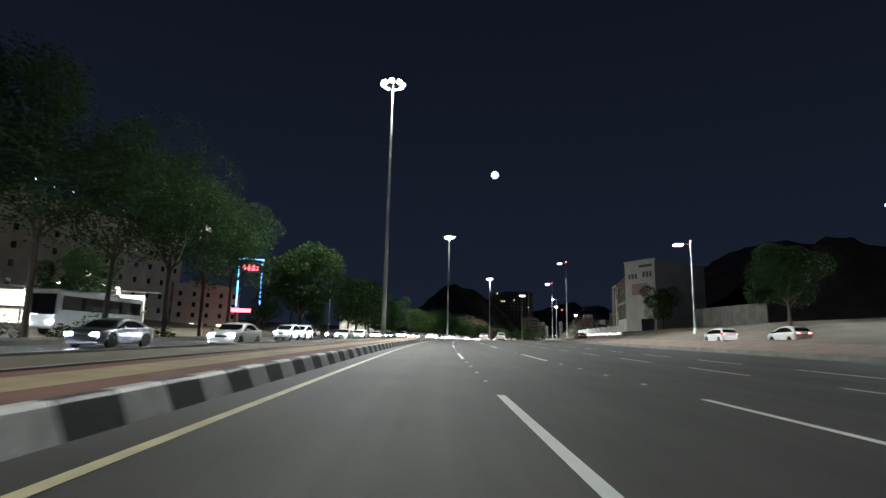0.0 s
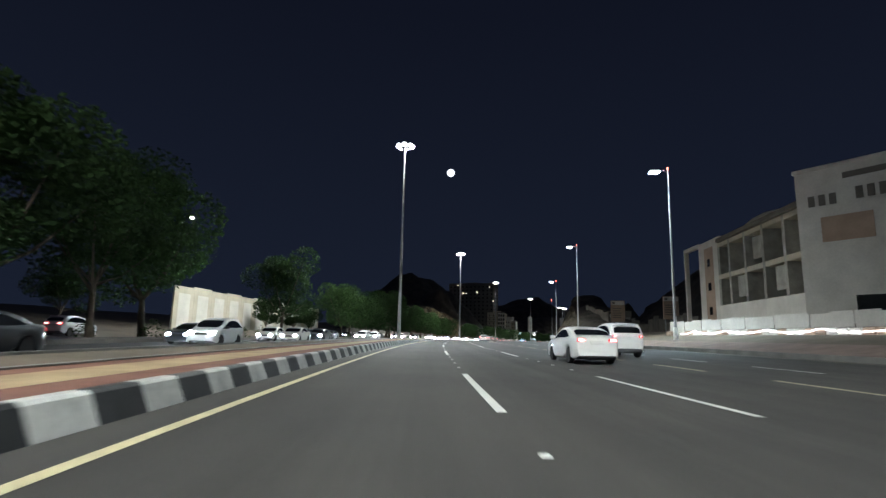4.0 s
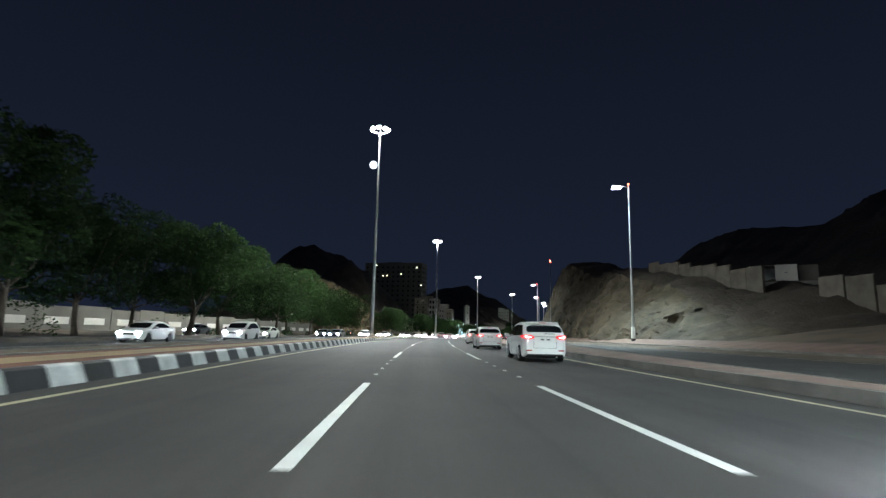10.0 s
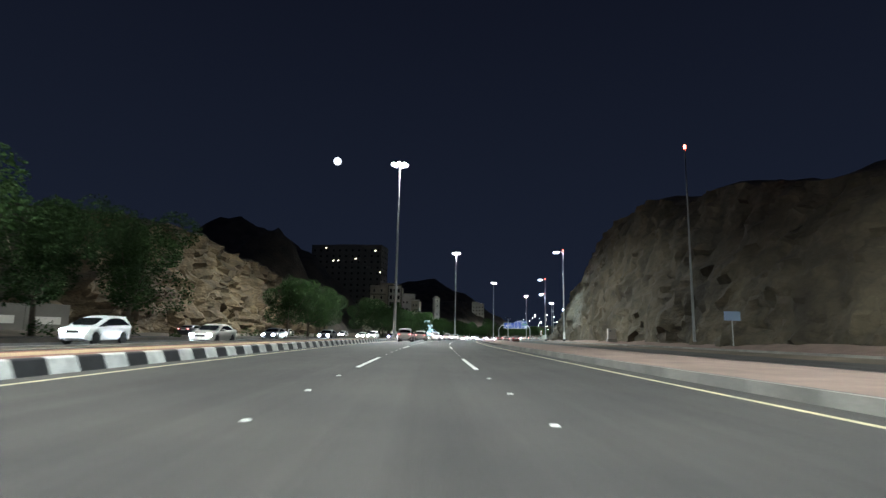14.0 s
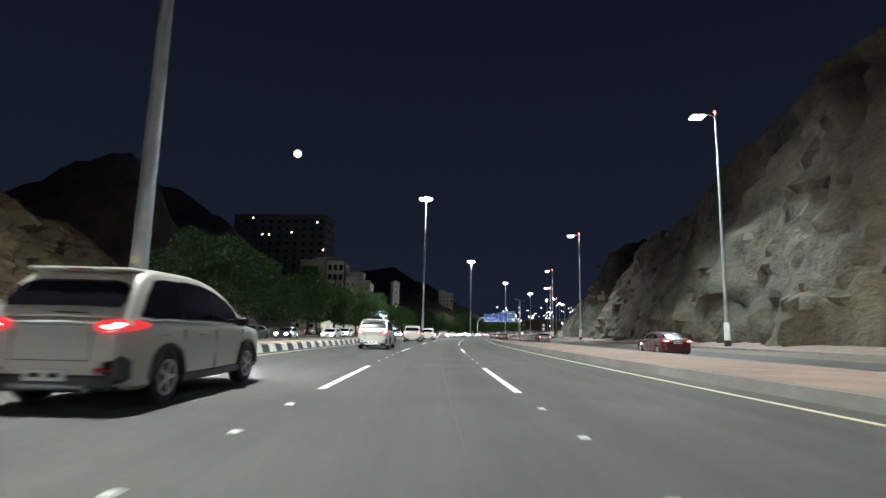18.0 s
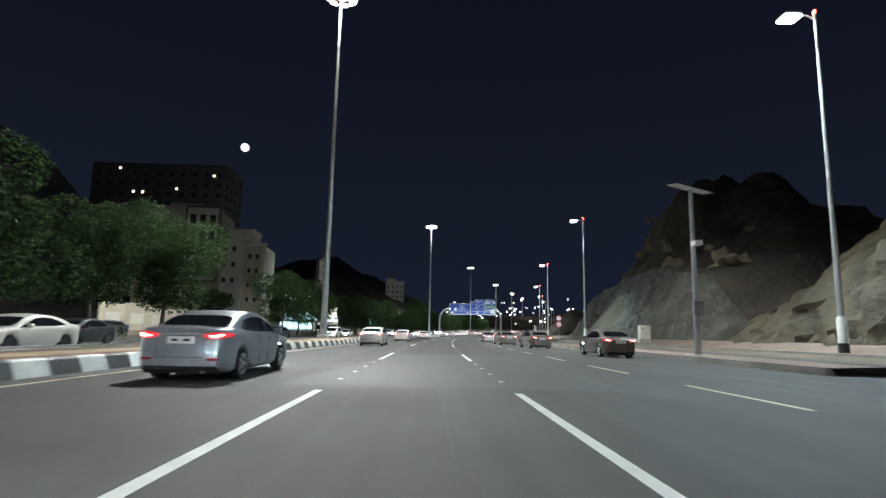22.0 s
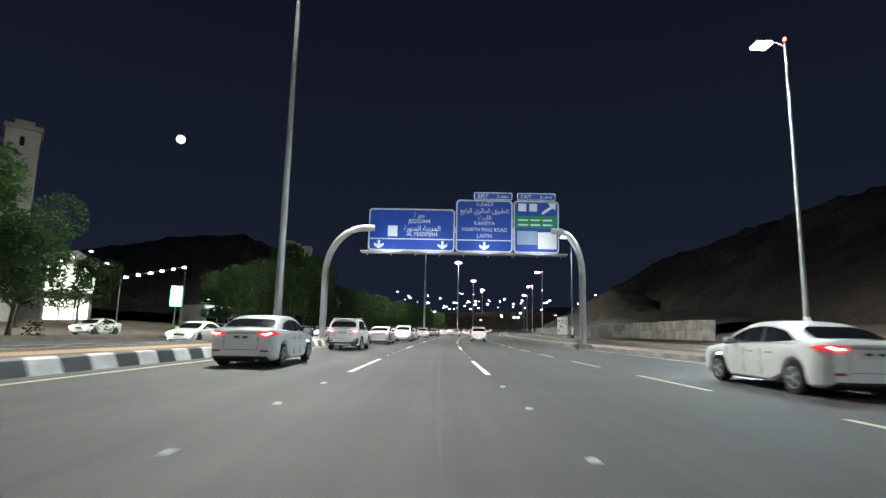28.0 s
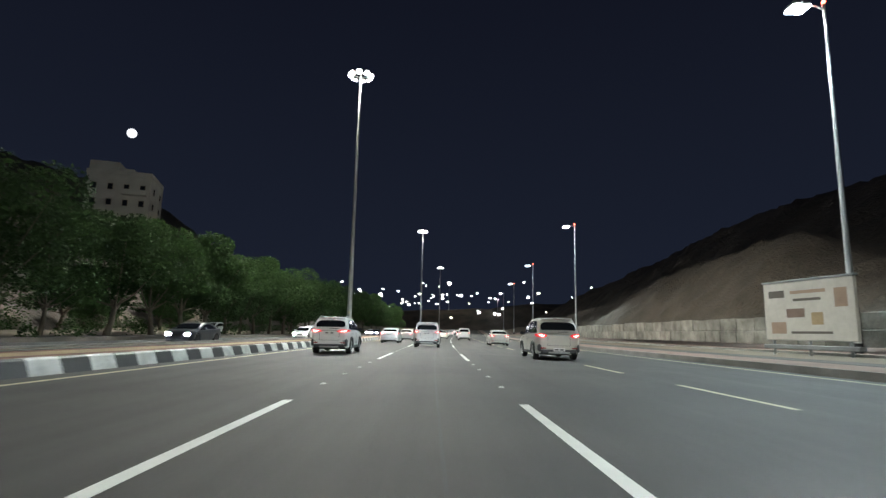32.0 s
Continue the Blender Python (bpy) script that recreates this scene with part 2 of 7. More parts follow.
def fractured(m, size, dark):
    """Cracks, blocks of unlike tone and dark runs of water stain over a rock material."""
    nd, ln = m.node_tree.nodes, m.node_tree.links
    b = nd["Principled BSDF"]
    src, bp = b.inputs["Base Color"].links[0].from_socket, b.inputs["Normal"].links[0].from_node
    co, mp, wn_, add_ = nd.new("ShaderNodeTexCoord"), nd.new("ShaderNodeMapping"), nd.new("ShaderNodeTexNoise"), nd.new("ShaderNodeVectorMath")
    mp.inputs["Scale"].default_value, mp.inputs["Rotation"].default_value = (1, 1, 1.7), (0.25, 0.1, 0.3)
    wn_.inputs["Scale"].default_value, wn_.inputs["Detail"].default_value = 0.35, 4
    add_.operation = "MULTIPLY_ADD"
    add_.inputs[1].default_value = (2.4, 2.4, 1.6)
    ln.new(co.outputs["Object"], wn_.inputs["Vector"])
    ln.new(wn_.outputs["Color"], add_.inputs[0])
    ln.new(co.outputs["Object"], add_.inputs[2])
    ln.new(add_.outputs[0], mp.inputs["Vector"])
    last, height = src, bp.inputs["Height"].links[0].from_socket
    for sc, deep in ((size, 0.16), (size * 3.1, 0.10)):
        vo, ve, mr, m2, m3, mc, hh = nd.new("ShaderNodeTexVoronoi"), nd.new("ShaderNodeTexVoronoi"), nd.new("ShaderNodeMapRange"), nd.new("ShaderNodeMix"), nd.new("ShaderNodeMix"), nd.new("ShaderNodeMapRange"), nd.new("ShaderNodeMath")
        ve.feature = "DISTANCE_TO_EDGE"
        for v in (vo, ve):
            v.inputs["Scale"].default_value = sc
            ln.new(mp.outputs[0], v.inputs["Vector"])
        mr.inputs["From Max"].default_value = 0.09
        mr.inputs["To Min"].default_value, mr.inputs["To Max"].default_value = dark, 1.0
        mc.inputs["To Min"].default_value, mc.inputs["To Max"].default_value = 1 - deep, 1 + deep
        ln.new(ve.outputs["Distance"], mr.inputs[0])
        ln.new(vo.outputs["Color"], mc.inputs[0])
        for mx, f in ((m2, mr), (m3, mc)):
            mx.data_type, mx.blend_type = "RGBA", "MULTIPLY"
            mx.inputs[0].default_value = 1.0
            ln.new(last, mx.inputs[6])
            ln.new(f.outputs[0], mx.inputs[7])
            last = mx.outputs[2]
        hh.operation = "MULTIPLY_ADD"
        hh.inputs[1].default_value = 0.3
        ln.new(mr.outputs[0], hh.inputs[0])
        ln.new(height, hh.inputs[2])
        height = hh.outputs[0]
    st, sm, sr, sx = nd.new("ShaderNodeTexNoise"), nd.new("ShaderNodeMapping"), nd.new("ShaderNodeMapRange"), nd.new("ShaderNodeMix")
    sm.inputs["Scale"].default_value = (0.34, 0.34, 0.05)
    st.inputs["Scale"].default_value, st.inputs["Detail"].default_value = 1.0, 6
    sr.inputs["From Min"].default_value, sr.inputs["From Max"].default_value = 0.34, 0.62
    sr.inputs["To Min"].default_value, sr.inputs["To Max"].default_value = 0.52, 1.12
    sx.data_type, sx.blend_type = "RGBA", "MULTIPLY"
    sx.inputs[0].default_value = 1.0
    ln.new(add_.outputs[0], sm.inputs["Vector"])
    ln.new(sm.outputs[0], st.inputs["Vector"])
    ln.new(st.outputs["Fac"], sr.inputs[0])
    ln.new(last, sx.inputs[6])
    ln.new(sr.outputs[0], sx.inputs[7])
    ln.new(sx.outputs[2], b.inputs["Base Color"])
    ln.new(height, bp.inputs["Height"])


fractured(ROCK, 0.20, 0.86)
fractured(ROCK_Y, 0.22, 0.8)
fractured(ROCK_G, 0.30, 0.85)
STEEL = material("galvanised_steel", (0.50, 0.51, 0.51), 0.45, metal=0.75, vary=0.2, scale=1.0, fine=9, bump=0.05)
STEEL_D = material("grey_painted_steel", (0.30, 0.31, 0.31), 0.5, metal=0.3, vary=0.25, scale=1.5, fine=9, bump=0.05)
CONCRETE = material("concrete", (0.40, 0.385, 0.34), 0.88, vary=0.35, scale=0.6, fine=8, bump=0.3, random_piece=0.16)
PLASTER_W = material("plaster_white", (0.66, 0.63, 0.57), 0.85, vary=0.18, scale=0.35, fine=4, bump=0.15)
PLASTER_C = material("plaster_cream", (0.55, 0.49, 0.38), 0.85, vary=0.22, scale=0.35, fine=4, bump=0.15)
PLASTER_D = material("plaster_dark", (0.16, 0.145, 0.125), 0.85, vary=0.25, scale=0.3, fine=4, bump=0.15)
STONE_PINK = material("stone_panel_pinkish", (0.42, 0.30, 0.22), 0.8, vary=0.2, scale=0.5, fine=5, bump=0.15)
WINDOW = material("window_dark_glass", (0.018, 0.02, 0.022), 0.12, vary=0.3, scale=0.4, fine=3, bump=0.0)
LIT_WIN = material("window_lit", (0.2, 0.15, 0.1), emit=(1.0, 0.86, 0.62), strength=5)
LENS_WARM = material("floodlight_lens_warm", (0.8, 0.8, 0.7), emit=(1.0, 0.96, 0.78), strength=260)
LENS_COOL = material("lamp_lens_cool", (0.7, 0.8, 0.8), emit=(0.82, 0.94, 1.0), strength=260)
RED_BEACON = material("red_beacon", (0.3, 0.01, 0.01), emit=(1.0, 0.08, 0.05), strength=25)
BLACK = material("black_plastic", (0.015, 0.015, 0.016), 0.5, vary=0.2, scale=6, fine=40, bump=0.05)
RUBBER = material("tyre_rubber", (0.018, 0.018, 0.019), 0.85, vary=0.25, scale=6, fine=40, bump=0.2)
ALLOY = material("alloy_rim", (0.52, 0.53, 0.54), 0.35, metal=0.9, vary=0.15, scale=4, fine=20, bump=0)
GLASS_CAR = material("car_window_tinted", (0.012, 0.013, 0.015), 0.06, vary=0.1, scale=1, fine=6, bump=0.0, coat=0.6)
BARK = material("tree_bark", (0.105, 0.08, 0.055), 0.95, vary=0.4, scale=3, fine=18, bump=0.8)
LEAF = material("leaf_green", (0.044, 0.080, 0.025), 0.75, vary=0.45, scale=0.9, fine=5, bump=0.0, second=(0.018, 0.036, 0.012), random_piece=0.25)
LEAF.node_tree.nodes["Principled BSDF"].inputs["Specular IOR Level"].default_value = 0.15
nd, ln = LEAF.node_tree.nodes, LEAF.node_tree.links
leaf_thin, leaf_mix = nd.new("ShaderNodeBsdfTranslucent"), nd.new("ShaderNodeMixShader")
leaf_mix.inputs[0].default_value = 0.45
ln.new(nd["Principled BSDF"].inputs["Base Color"].links[0].from_socket, leaf_thin.inputs["Color"])
ln.new(nd["Principled BSDF"].outputs[0], leaf_mix.inputs[1])
ln.new(leaf_thin.outputs[0], leaf_mix.inputs[2])
ln.new(leaf_mix.outputs[0], nd["Material Output"].inputs["Surface"])


# ---- mesh helpers ----
def part(name, bm, mat, parent=None, label="", smooth=None):
    me = bpy.data.meshes.new(name)
    bmesh.ops.recalc_face_normals(bm, faces=bm.faces)
    bm.to_mesh(me)
    bm.free()
    if smooth is not None:
        me.polygons.foreach_set("use_smooth", [True] * len(me.polygons))
        me.set_sharp_from_angle(angle=radians(smooth))
    for mm in (mat if isinstance(mat, (list, tuple)) else [mat]):
        me.materials.append(mm)
    ob = new(name, me)
    if parent:
        ob.parent = parent
    if label:
        tagged(ob, label)
    return ob


def raw(name, verts, faces, mat, parent=None, label="", smooth=None):
    me = bpy.data.meshes.new(name)
    me.from_pydata(verts, [], faces)
    if smooth is not None:
        me.polygons.foreach_set("use_smooth", [True] * len(me.polygons))
        me.set_sharp_from_angle(angle=radians(smooth))
    for mm in (mat if isinstance(mat, (list, tuple)) else [mat]):
        me.materials.append(mm)
    ob = new(name, me)
    if parent:
        ob.parent = parent
    if label:
        tagged(ob, label)
    return ob


def box(bm, lo, hi, bevel=0.0, m=None):
    lo, hi = Vector(lo), Vector(hi)
    r = bmesh.ops.create_cube(bm, size=1.0)
    for v in r["verts"]:
        v.co = Vector([(lo[i] + hi[i]) / 2 + v.co[i] * (hi[i] - lo[i]) for i in range(3)])
    if bevel:
        es = list({e for v in r["verts"] for e in v.link_edges})
        r2 = bmesh.ops.bevel(bm, geom=es, offset=bevel, segments=1, affect="EDGES")
        vs = list({v for f in r2["faces"] for v in f.verts} | {v for v in r["verts"] if v.is_valid})
    else:
        vs = r["verts"]
    if m is not None:
        for v in vs:
            v.co = m @ v.co
    return bm


def boxed(lo, hi, bevel=0.0, m=None):
    return box(bmesh.new(), lo, hi, bevel, m)


def lathe(bm, prof, n=12, m=None, close=True):
    """prof: (radius, z) from one end to the other, turned round z."""
    rings = []
    for r, z in prof:
        rings.append([bm.verts.new((r * math.cos(2 * math.pi * k / n), r * math.sin(2 * math.pi * k / n), z)) for k in range(n)])
    for a, b in zip(rings, rings[1:]):
        for k in range(n):
            bm.faces.new((a[k], a[(k + 1) % n], b[(k + 1) % n], b[k]))
    if close:
        bm.faces.new(rings[0][::-1])
        bm.faces.new(rings[-1])
    if m is not None:
        for ring in rings:
            for v in ring:
                v.co = m @ v.co
    return bm


def tube(bm, pts, radii, n=8):
    """A round tube along a line of points."""
    rings = []
    for i, p in enumerate(pts):
        d = (Vector(pts[min(i + 1, len(pts) - 1)]) - Vector(pts[max(i - 1, 0)])).normalized()
        ref = Vector((1, 0, 0)) if abs(d.x) < 0.9 else Vector((0, 1, 0))
        a = d.cross(ref).normalized()
        b = d.cross(a)
        r = radii[i] if isinstance(radii, (list, tuple)) else radii
        rings.append([bm.verts.new(Vector(p) + (a * math.cos(2 * math.pi * k / n) + b * math.sin(2 * math.pi * k / n)) * r) for k in range(n)])
    for a, b in zip(rings, rings[1:]):
        for k in range(n):
            bm.faces.new((a[k], a[(k + 1) % n], b[(k + 1) % n], b[k]))
    bm.faces.new(rings[0][::-1])
    bm.faces.new(rings[-1])
    return bm


def thing(name, m, label, category, group="", kind=""):
    ob = new(name)
    ob.empty_display_size = 0.3
    ob.matrix_world = m
    return tagged(ob, label, category, group, kind)


def sweep(name, s0, s1, profile, mat, step=4.0, label="", kind="structure", category="", smooth=None):
    """A band along the road. profile(s): list of (u, z) from left to right."""
    n = max(int(round((s1 - s0) / step)), 1)
    verts, faces = [], []
    k = len(profile(s0))
    for i in range(n + 1):
        s = s0 + (s1 - s0) * i / n
        verts += [at(s, u, z) for u, z in profile(s)]
    for i in range(n):
        for j in range(k - 1):
            a = i * k + j
            faces.append((a, a + 1, a + k + 1, a + k))
    ob = raw(name, verts, faces, mat, smooth=smooth)
    uv = ob.data.uv_layers.new(name="along")
    flat_uv = []
    for i in range(n + 1):
        s = s0 + (s1 - s0) * i / n
        flat_uv += [(u, s) for u, z in profile(s)]
    loops = np.zeros(len(ob.data.loops), int)
    ob.data.loops.foreach_get("vertex_index", loops)
    uv.data.foreach_set("uv", np.array(flat_uv)[loops].ravel())
    return tagged(ob, label, category, kind=kind)


# ---- ground and carriageways ----
S_A, S_B = -130.0, 1180.0
us = [-900, -500, -300, -180, -120, -80, -60, -45, -36, -30, -24, -12, 0, 14, 22, 26, 28, 30, 33, 36, 45, 60, 85, 120, 180, 300, 500, 900]
gv, gf = [], []
sg = [S0 + i * 12 for i in range(int((LINE_S[-1] - S0) / 12))]
for s in sg:
    for u in us:
        p = at(s, u, land(s, u))
        if abs(u) > 40:
            p.z += 1.2 * noise.noise(p * 0.03)
        gv.append(p)
for i in range(len(sg) - 1):
    for j in range(len(us) - 1):
        a = i * len(us) + j
        gf.append((a, a + 1, a + len(us) + 1, a + len(us)))
tagged(raw("ground", gv, gf, SOIL, smooth=60), "dry brown stony ground beside the highway", "ground", kind="structure")


def right_kerb(s):
    """Where the paved width ends on the right."""
    return 22.3 + 5.8 * soft_step(195, 275, s)


road = sweep("road", S_A, S_B, lambda s: [(left_edge(s) - 0.75, 0.0), (-2, 0.0), (2, 0.0), (8, 0.0), (15, 0.0), (right_kerb(s), 0.0)], ASPHALT, label="dark grey asphalt carriageway with worn wheel tracks", category="road")
sweep("road_oncoming", S_A, S_B, lambda s: [(-22.0, 0.0), (-12.1, 0.0)], ASPHALT_DARK, label="worn grey asphalt of the oncoming carriageway", category="road")
sweep("road_service", S_A, S_B, lambda s: [(-35.0, 0.3), (-26.4, 0.1)], ASPHALT_OLD, label="narrow grey asphalt service road behind the trees", category="road")


def stripe(name, s0, s1, u, w, mat, z=0.006, label="", step=4.0):
    uf = u if callable(u) else (lambda s: u)
    return sweep(name, s0, s1, lambda s: [(uf(s) - w / 2, z + crown(uf(s))), (uf(s) + w / 2, z + crown(uf(s)))], mat, step, label, category="road marking")


def crown(u):
    return 0.0


stripe("edge_line", S_A, S_B, left_edge, 0.16, PAINT_Y, label="solid yellow edge line along the median kerb")
stripe("edge_line", 226, 512, lambda s: 7.7, 0.16, PAINT_Y, label="solid yellow edge line beside the kerbed island")
stripe("edge_line", 556, S_B, lambda s: 13.4, 0.15, PAINT_Y, label="solid yellow edge line on the outer lane")
stripe("edge_line", S_A, 330, lambda s: right_kerb(s) - 1.0 - 3.5 * soft_step(200, 250, s), 0.14, PAINT_Y, label="faded yellow edge line along the outer kerb")
stripe("gore_line", 196, 231, lambda s: 7.9 + 2.4 * soft_step(190, 236, s), 0.16, PAINT_Y, label="yellow line that opens round the island's nose")
stripe("gore_line", 196, 231, lambda s: 7.75, 0.16, PAINT_Y, label="yellow line that opens round the island's nose")
for k in range(5):
    s = 212 + 4.2 * k
    w = 2.4 * soft_step(190, 236, s)
    q = [at(s, 7.9, 0.007), at(s + 0.5, 7.9, 0.007), at(s + w + 0.5, 7.9 + w, 0.007), at(s + w, 7.9 + w, 0.007)]
    tagged(raw("gore_hatch", q, [(0, 3, 2, 1)], PAINT_Y), "yellow hatch bar before the island's nose", "road marking", "gore hatching", "structure")

LANE = 3.55
# dashed lane lines, in step with one another
DASH_K = [-1, 0, 3, 6, 10, 12, 14, 15, 18, 19, 20, 21, 22, 23, 24, 25, 26, 27, 28, 31, 33, 34, 35]
DASH_S = [9.5, 30.0, 91.5, 151.3, 231.5, 268.0, 311.8, 334.0, 404.2, 425.4, 443.0, 463.8, 485.0, 503.6, 525.2, 543.6, 567.0, 588.8, 610.5, 678.0, 719.5, 739.0, 759.2]


def dash_end(k):
    if k > 35:
        return 759.2 + 20.0 * (k - 35)
    return float(np.interp(k, DASH_K, DASH_S)) if k >= -1 else 30 + 20.5 * k


def dash(name, s0, s1, u, w, mat, label, z=0.006):
    n = 3
    vs, fs = [], []
    for i in range(n + 1):
        s = s0 + (s1 - s0) * i / n
        vs += [at(s, u - w / 2, z + crown(u)), at(s, u + w / 2, z + crown(u))]
    for i in range(n):
        fs.append((2 * i, 2 * i + 1, 2 * i + 3, 2 * i + 2))
    ob = raw(name, vs, fs, mat, road)
    return ob


for k in range(-6, 58):
    e = dash_end(k)
    dash("lane_dash", e - 7.0, e, 0.0, 0.15, PAINT_W, "")
    dash("lane_dash", e - 7.0, e, LANE, 0.15, PAINT_W, "")
for s0, s1, uu in ((-60, 196, 8.2), (-60, 190, 12.2), (516, 1100, 7.75)):
    s = s0
    while s < s1:
        dash("merge_dash", s, s + 4.0, uu, 0.14, PAINT_Y if uu < 9 else PAINT_W, "")
        s += 7.6

# raised studs between the dashes
sv, sf = [], []
for k in range(-6, 56):
    a, b = dash_end(k), dash_end(k + 1) - 7.0
    for j in range(1, 5):
        s = a + (b - a) * j / 5
        for u in (0.0, LANE):
            z = crown(u) + 0.005
            i = len(sv)
            sv += [at(s - 0.07, u - 0.055, z), at(s - 0.07, u + 0.055, z), at(s + 0.07, u + 0.055, z), at(s + 0.07, u - 0.055, z),
                   at(s - 0.04, u - 0.035, z + 0.018), at(s - 0.04, u + 0.035, z + 0.018), at(s + 0.04, u + 0.035, z + 0.018), at(s + 0.04, u - 0.035, z + 0.018)]
            sf += [(i + 4, i + 5, i + 6, i + 7), (i, i + 1, i + 5, i + 4), (i + 1, i + 2, i + 6, i + 5), (i + 2, i + 3, i + 7, i + 6), (i + 3, i, i + 4, i + 7)]
tagged(raw("road_studs", sv, sf, STUD), "small white raised studs between the lane dashes", "road studs", kind="stuff")

# a darker patch on the lanes before the second island
pv = [at(526, -1.0, 0.004), at(526, 5.9, 0.004), at(543, 6.6, 0.004), at(543, 0.4, 0.004)]
tagged(raw("asphalt_patch", pv, [(0, 1, 2, 3)], PATCH), "dark four-sided patch on the asphalt", "road patch", kind="structure")
vs, fs = [], []
for i in range(76):
    s = 420 + i * 5
    u = 2.25 + 0.25 * noise.noise(Vector((s * 0.02, 3, 0)))
    vs += [at(s, u - 0.018, crown(u) + 0.003), at(s, u + 0.018, crown(u) + 0.003)]
fs = [(2 * i, 2 * i + 1, 2 * i + 3, 2 * i + 2) for i in range(75)]
tagged(raw("asphalt_joint", vs, fs, PATCH), "thin dark sealed joint running along the lane", "road joint", kind="structure")


# ---- median ----
def med(s):
    return left_edge(s) - 0.75


for name, a, b, za, zb, mat, label in (
        ("median_paving", 0.34, 1.15, 0.335, 0.34, PAVE_RED, "dusty red block paving strip on the median"),
        ("median_paving", 1.15, 2.35, 0.342, 0.342, PAVE_TAN, "dusty tan block paving strip on the median"),
        ("median_paving", 2.35, 3.05, 0.34, 0.335, PAVE_RED, "dusty red block paving strip on the median")):
    sweep(name, S_A, S_B, lambda s, a=a, b=b, za=za, zb=zb: [(med(s) - b, zb), (med(s) - a, za)], mat, label=label, category="paving")
sweep("median_edging", S_A, S_B, lambda s: [(med(s) - 3.25, 0.02), (med(s) - 3.25, 0.37), (med(s) - 3.05, 0.37), (med(s) - 3.05, 0.3)], KERB_G, label="grey concrete edging behind the median paving", category="kerb")
sweep("median_soil", S_A, S_B, lambda s: [(-12.1, 0.22), (-10.6, 0.32), (med(s) - 3.25, 0.2)], SOIL, label="bare brown planting soil on the median", category="soil")
sweep("median_far_kerb", S_A, S_B, lambda s: [(-12.4, 0.0), (-12.4, 0.30), (-12.1, 0.30), (-12.1, 0.2)], KERB_G, label="dark grey kerb on the oncoming side of the median", category="kerb")


def kerb_block(s, u0, side, w, h, length):
    """Corners of one bevelled kerb stone; side -1: its face looks right."""
    b = 0.04
    v = []
    for ds in (0.008, length - 0.008):
        v += [at(s + ds, u0, 0), at(s + ds, u0 - 0.13, h - b), at(s + ds, u0 - b - 0.14, h), at(s + ds, u0 - w, h), at(s + ds, u0 - w, 0)]
    f = [(0, 1, 6, 5), (1, 2, 7, 6), (2, 3, 8, 7), (3, 4, 9, 8), (0, 4, 3, 2, 1), (5, 6, 7, 8, 9)]
    return v, f


def kerb_run(name, label, s0, s1, uf, h, mats, near, length=1.0):
    root = thing(name, Matrix(), label, "kerb", kind="structure")
    far = [[[], []] for _ in mats]
    n = int((s1 - s0) / length)
    for i in range(n):
        s = s0 + i * length
        v, f = kerb_block(s, uf(s), -1, 0.34, h, length)
        j = i % len(mats)
        if near[0] <= s < near[1]:
            raw("kerb_stone", v, f, mats[j], root)
        else:
            o = len(far[j][0])
            far[j][0] += v
            far[j][1] += [tuple(o + q for q in face) for face in f]
    for j, mm in enumerate(mats):
        if far[j][0]:
            tagged(raw("kerb_stones", far[j][0], far[j][1], mm, root), "", kind="stuff")
    return root


# ---- islands on the right ----
def isle_in(s):
    return 8.55 + 0.5 * (1 - soft_step(229, 245, s))


def isle_out(s):
    return 9.4 + 5.4 * soft_step(231, 300, s) - 4.6 * soft_step(490, 517, s)


sweep("island_paving", 229, 516, lambda s: [(isle_in(s) + 0.3, 0.24), ((isle_in(s) + isle_out(s)) / 2, 0.29), (isle_out(s) - 0.2, 0.24)], PAVE_PINK, label="dusty reddish paving of the kerbed island", category="paving")
sweep("island_far_kerb", 229, 516, lambda s: [(isle_out(s) - 0.2, 0.25), (isle_out(s), 0.24), (isle_out(s), 0.0)], KERB_G, label="grey kerb on the far side of the island", category="kerb")
sweep("island_paving", 532, S_B, lambda s: [(14.5, 0.24), (16.0, 0.29), (17.2, 0.24)], PAVE_PINK, label="dusty reddish paving of the kerbed island", category="paving")
sweep("island_far_kerb", 532, S_B, lambda s: [(17.2, 0.25), (17.4, 0.24), (17.4, 0.0)], KERB_G, label="grey kerb on the far side of the island", category="kerb")
sweep("verge", S_A, S_B, lambda s: [(right_kerb(s) + 0.3, 0.32), (right_kerb(s) + 2.0, 0.42), (right_kerb(s) + 4.6, 0.95)], PAVE_PINK, label="pale dusty pavement along the outer kerb", category="pavement")
sweep("outer_lane", S_A, 205, lambda s: [(25.4, 0.60), (32.5, 0.75)], ASPHALT_OLD, label="pale worn asphalt of the outer service lane", category="road")


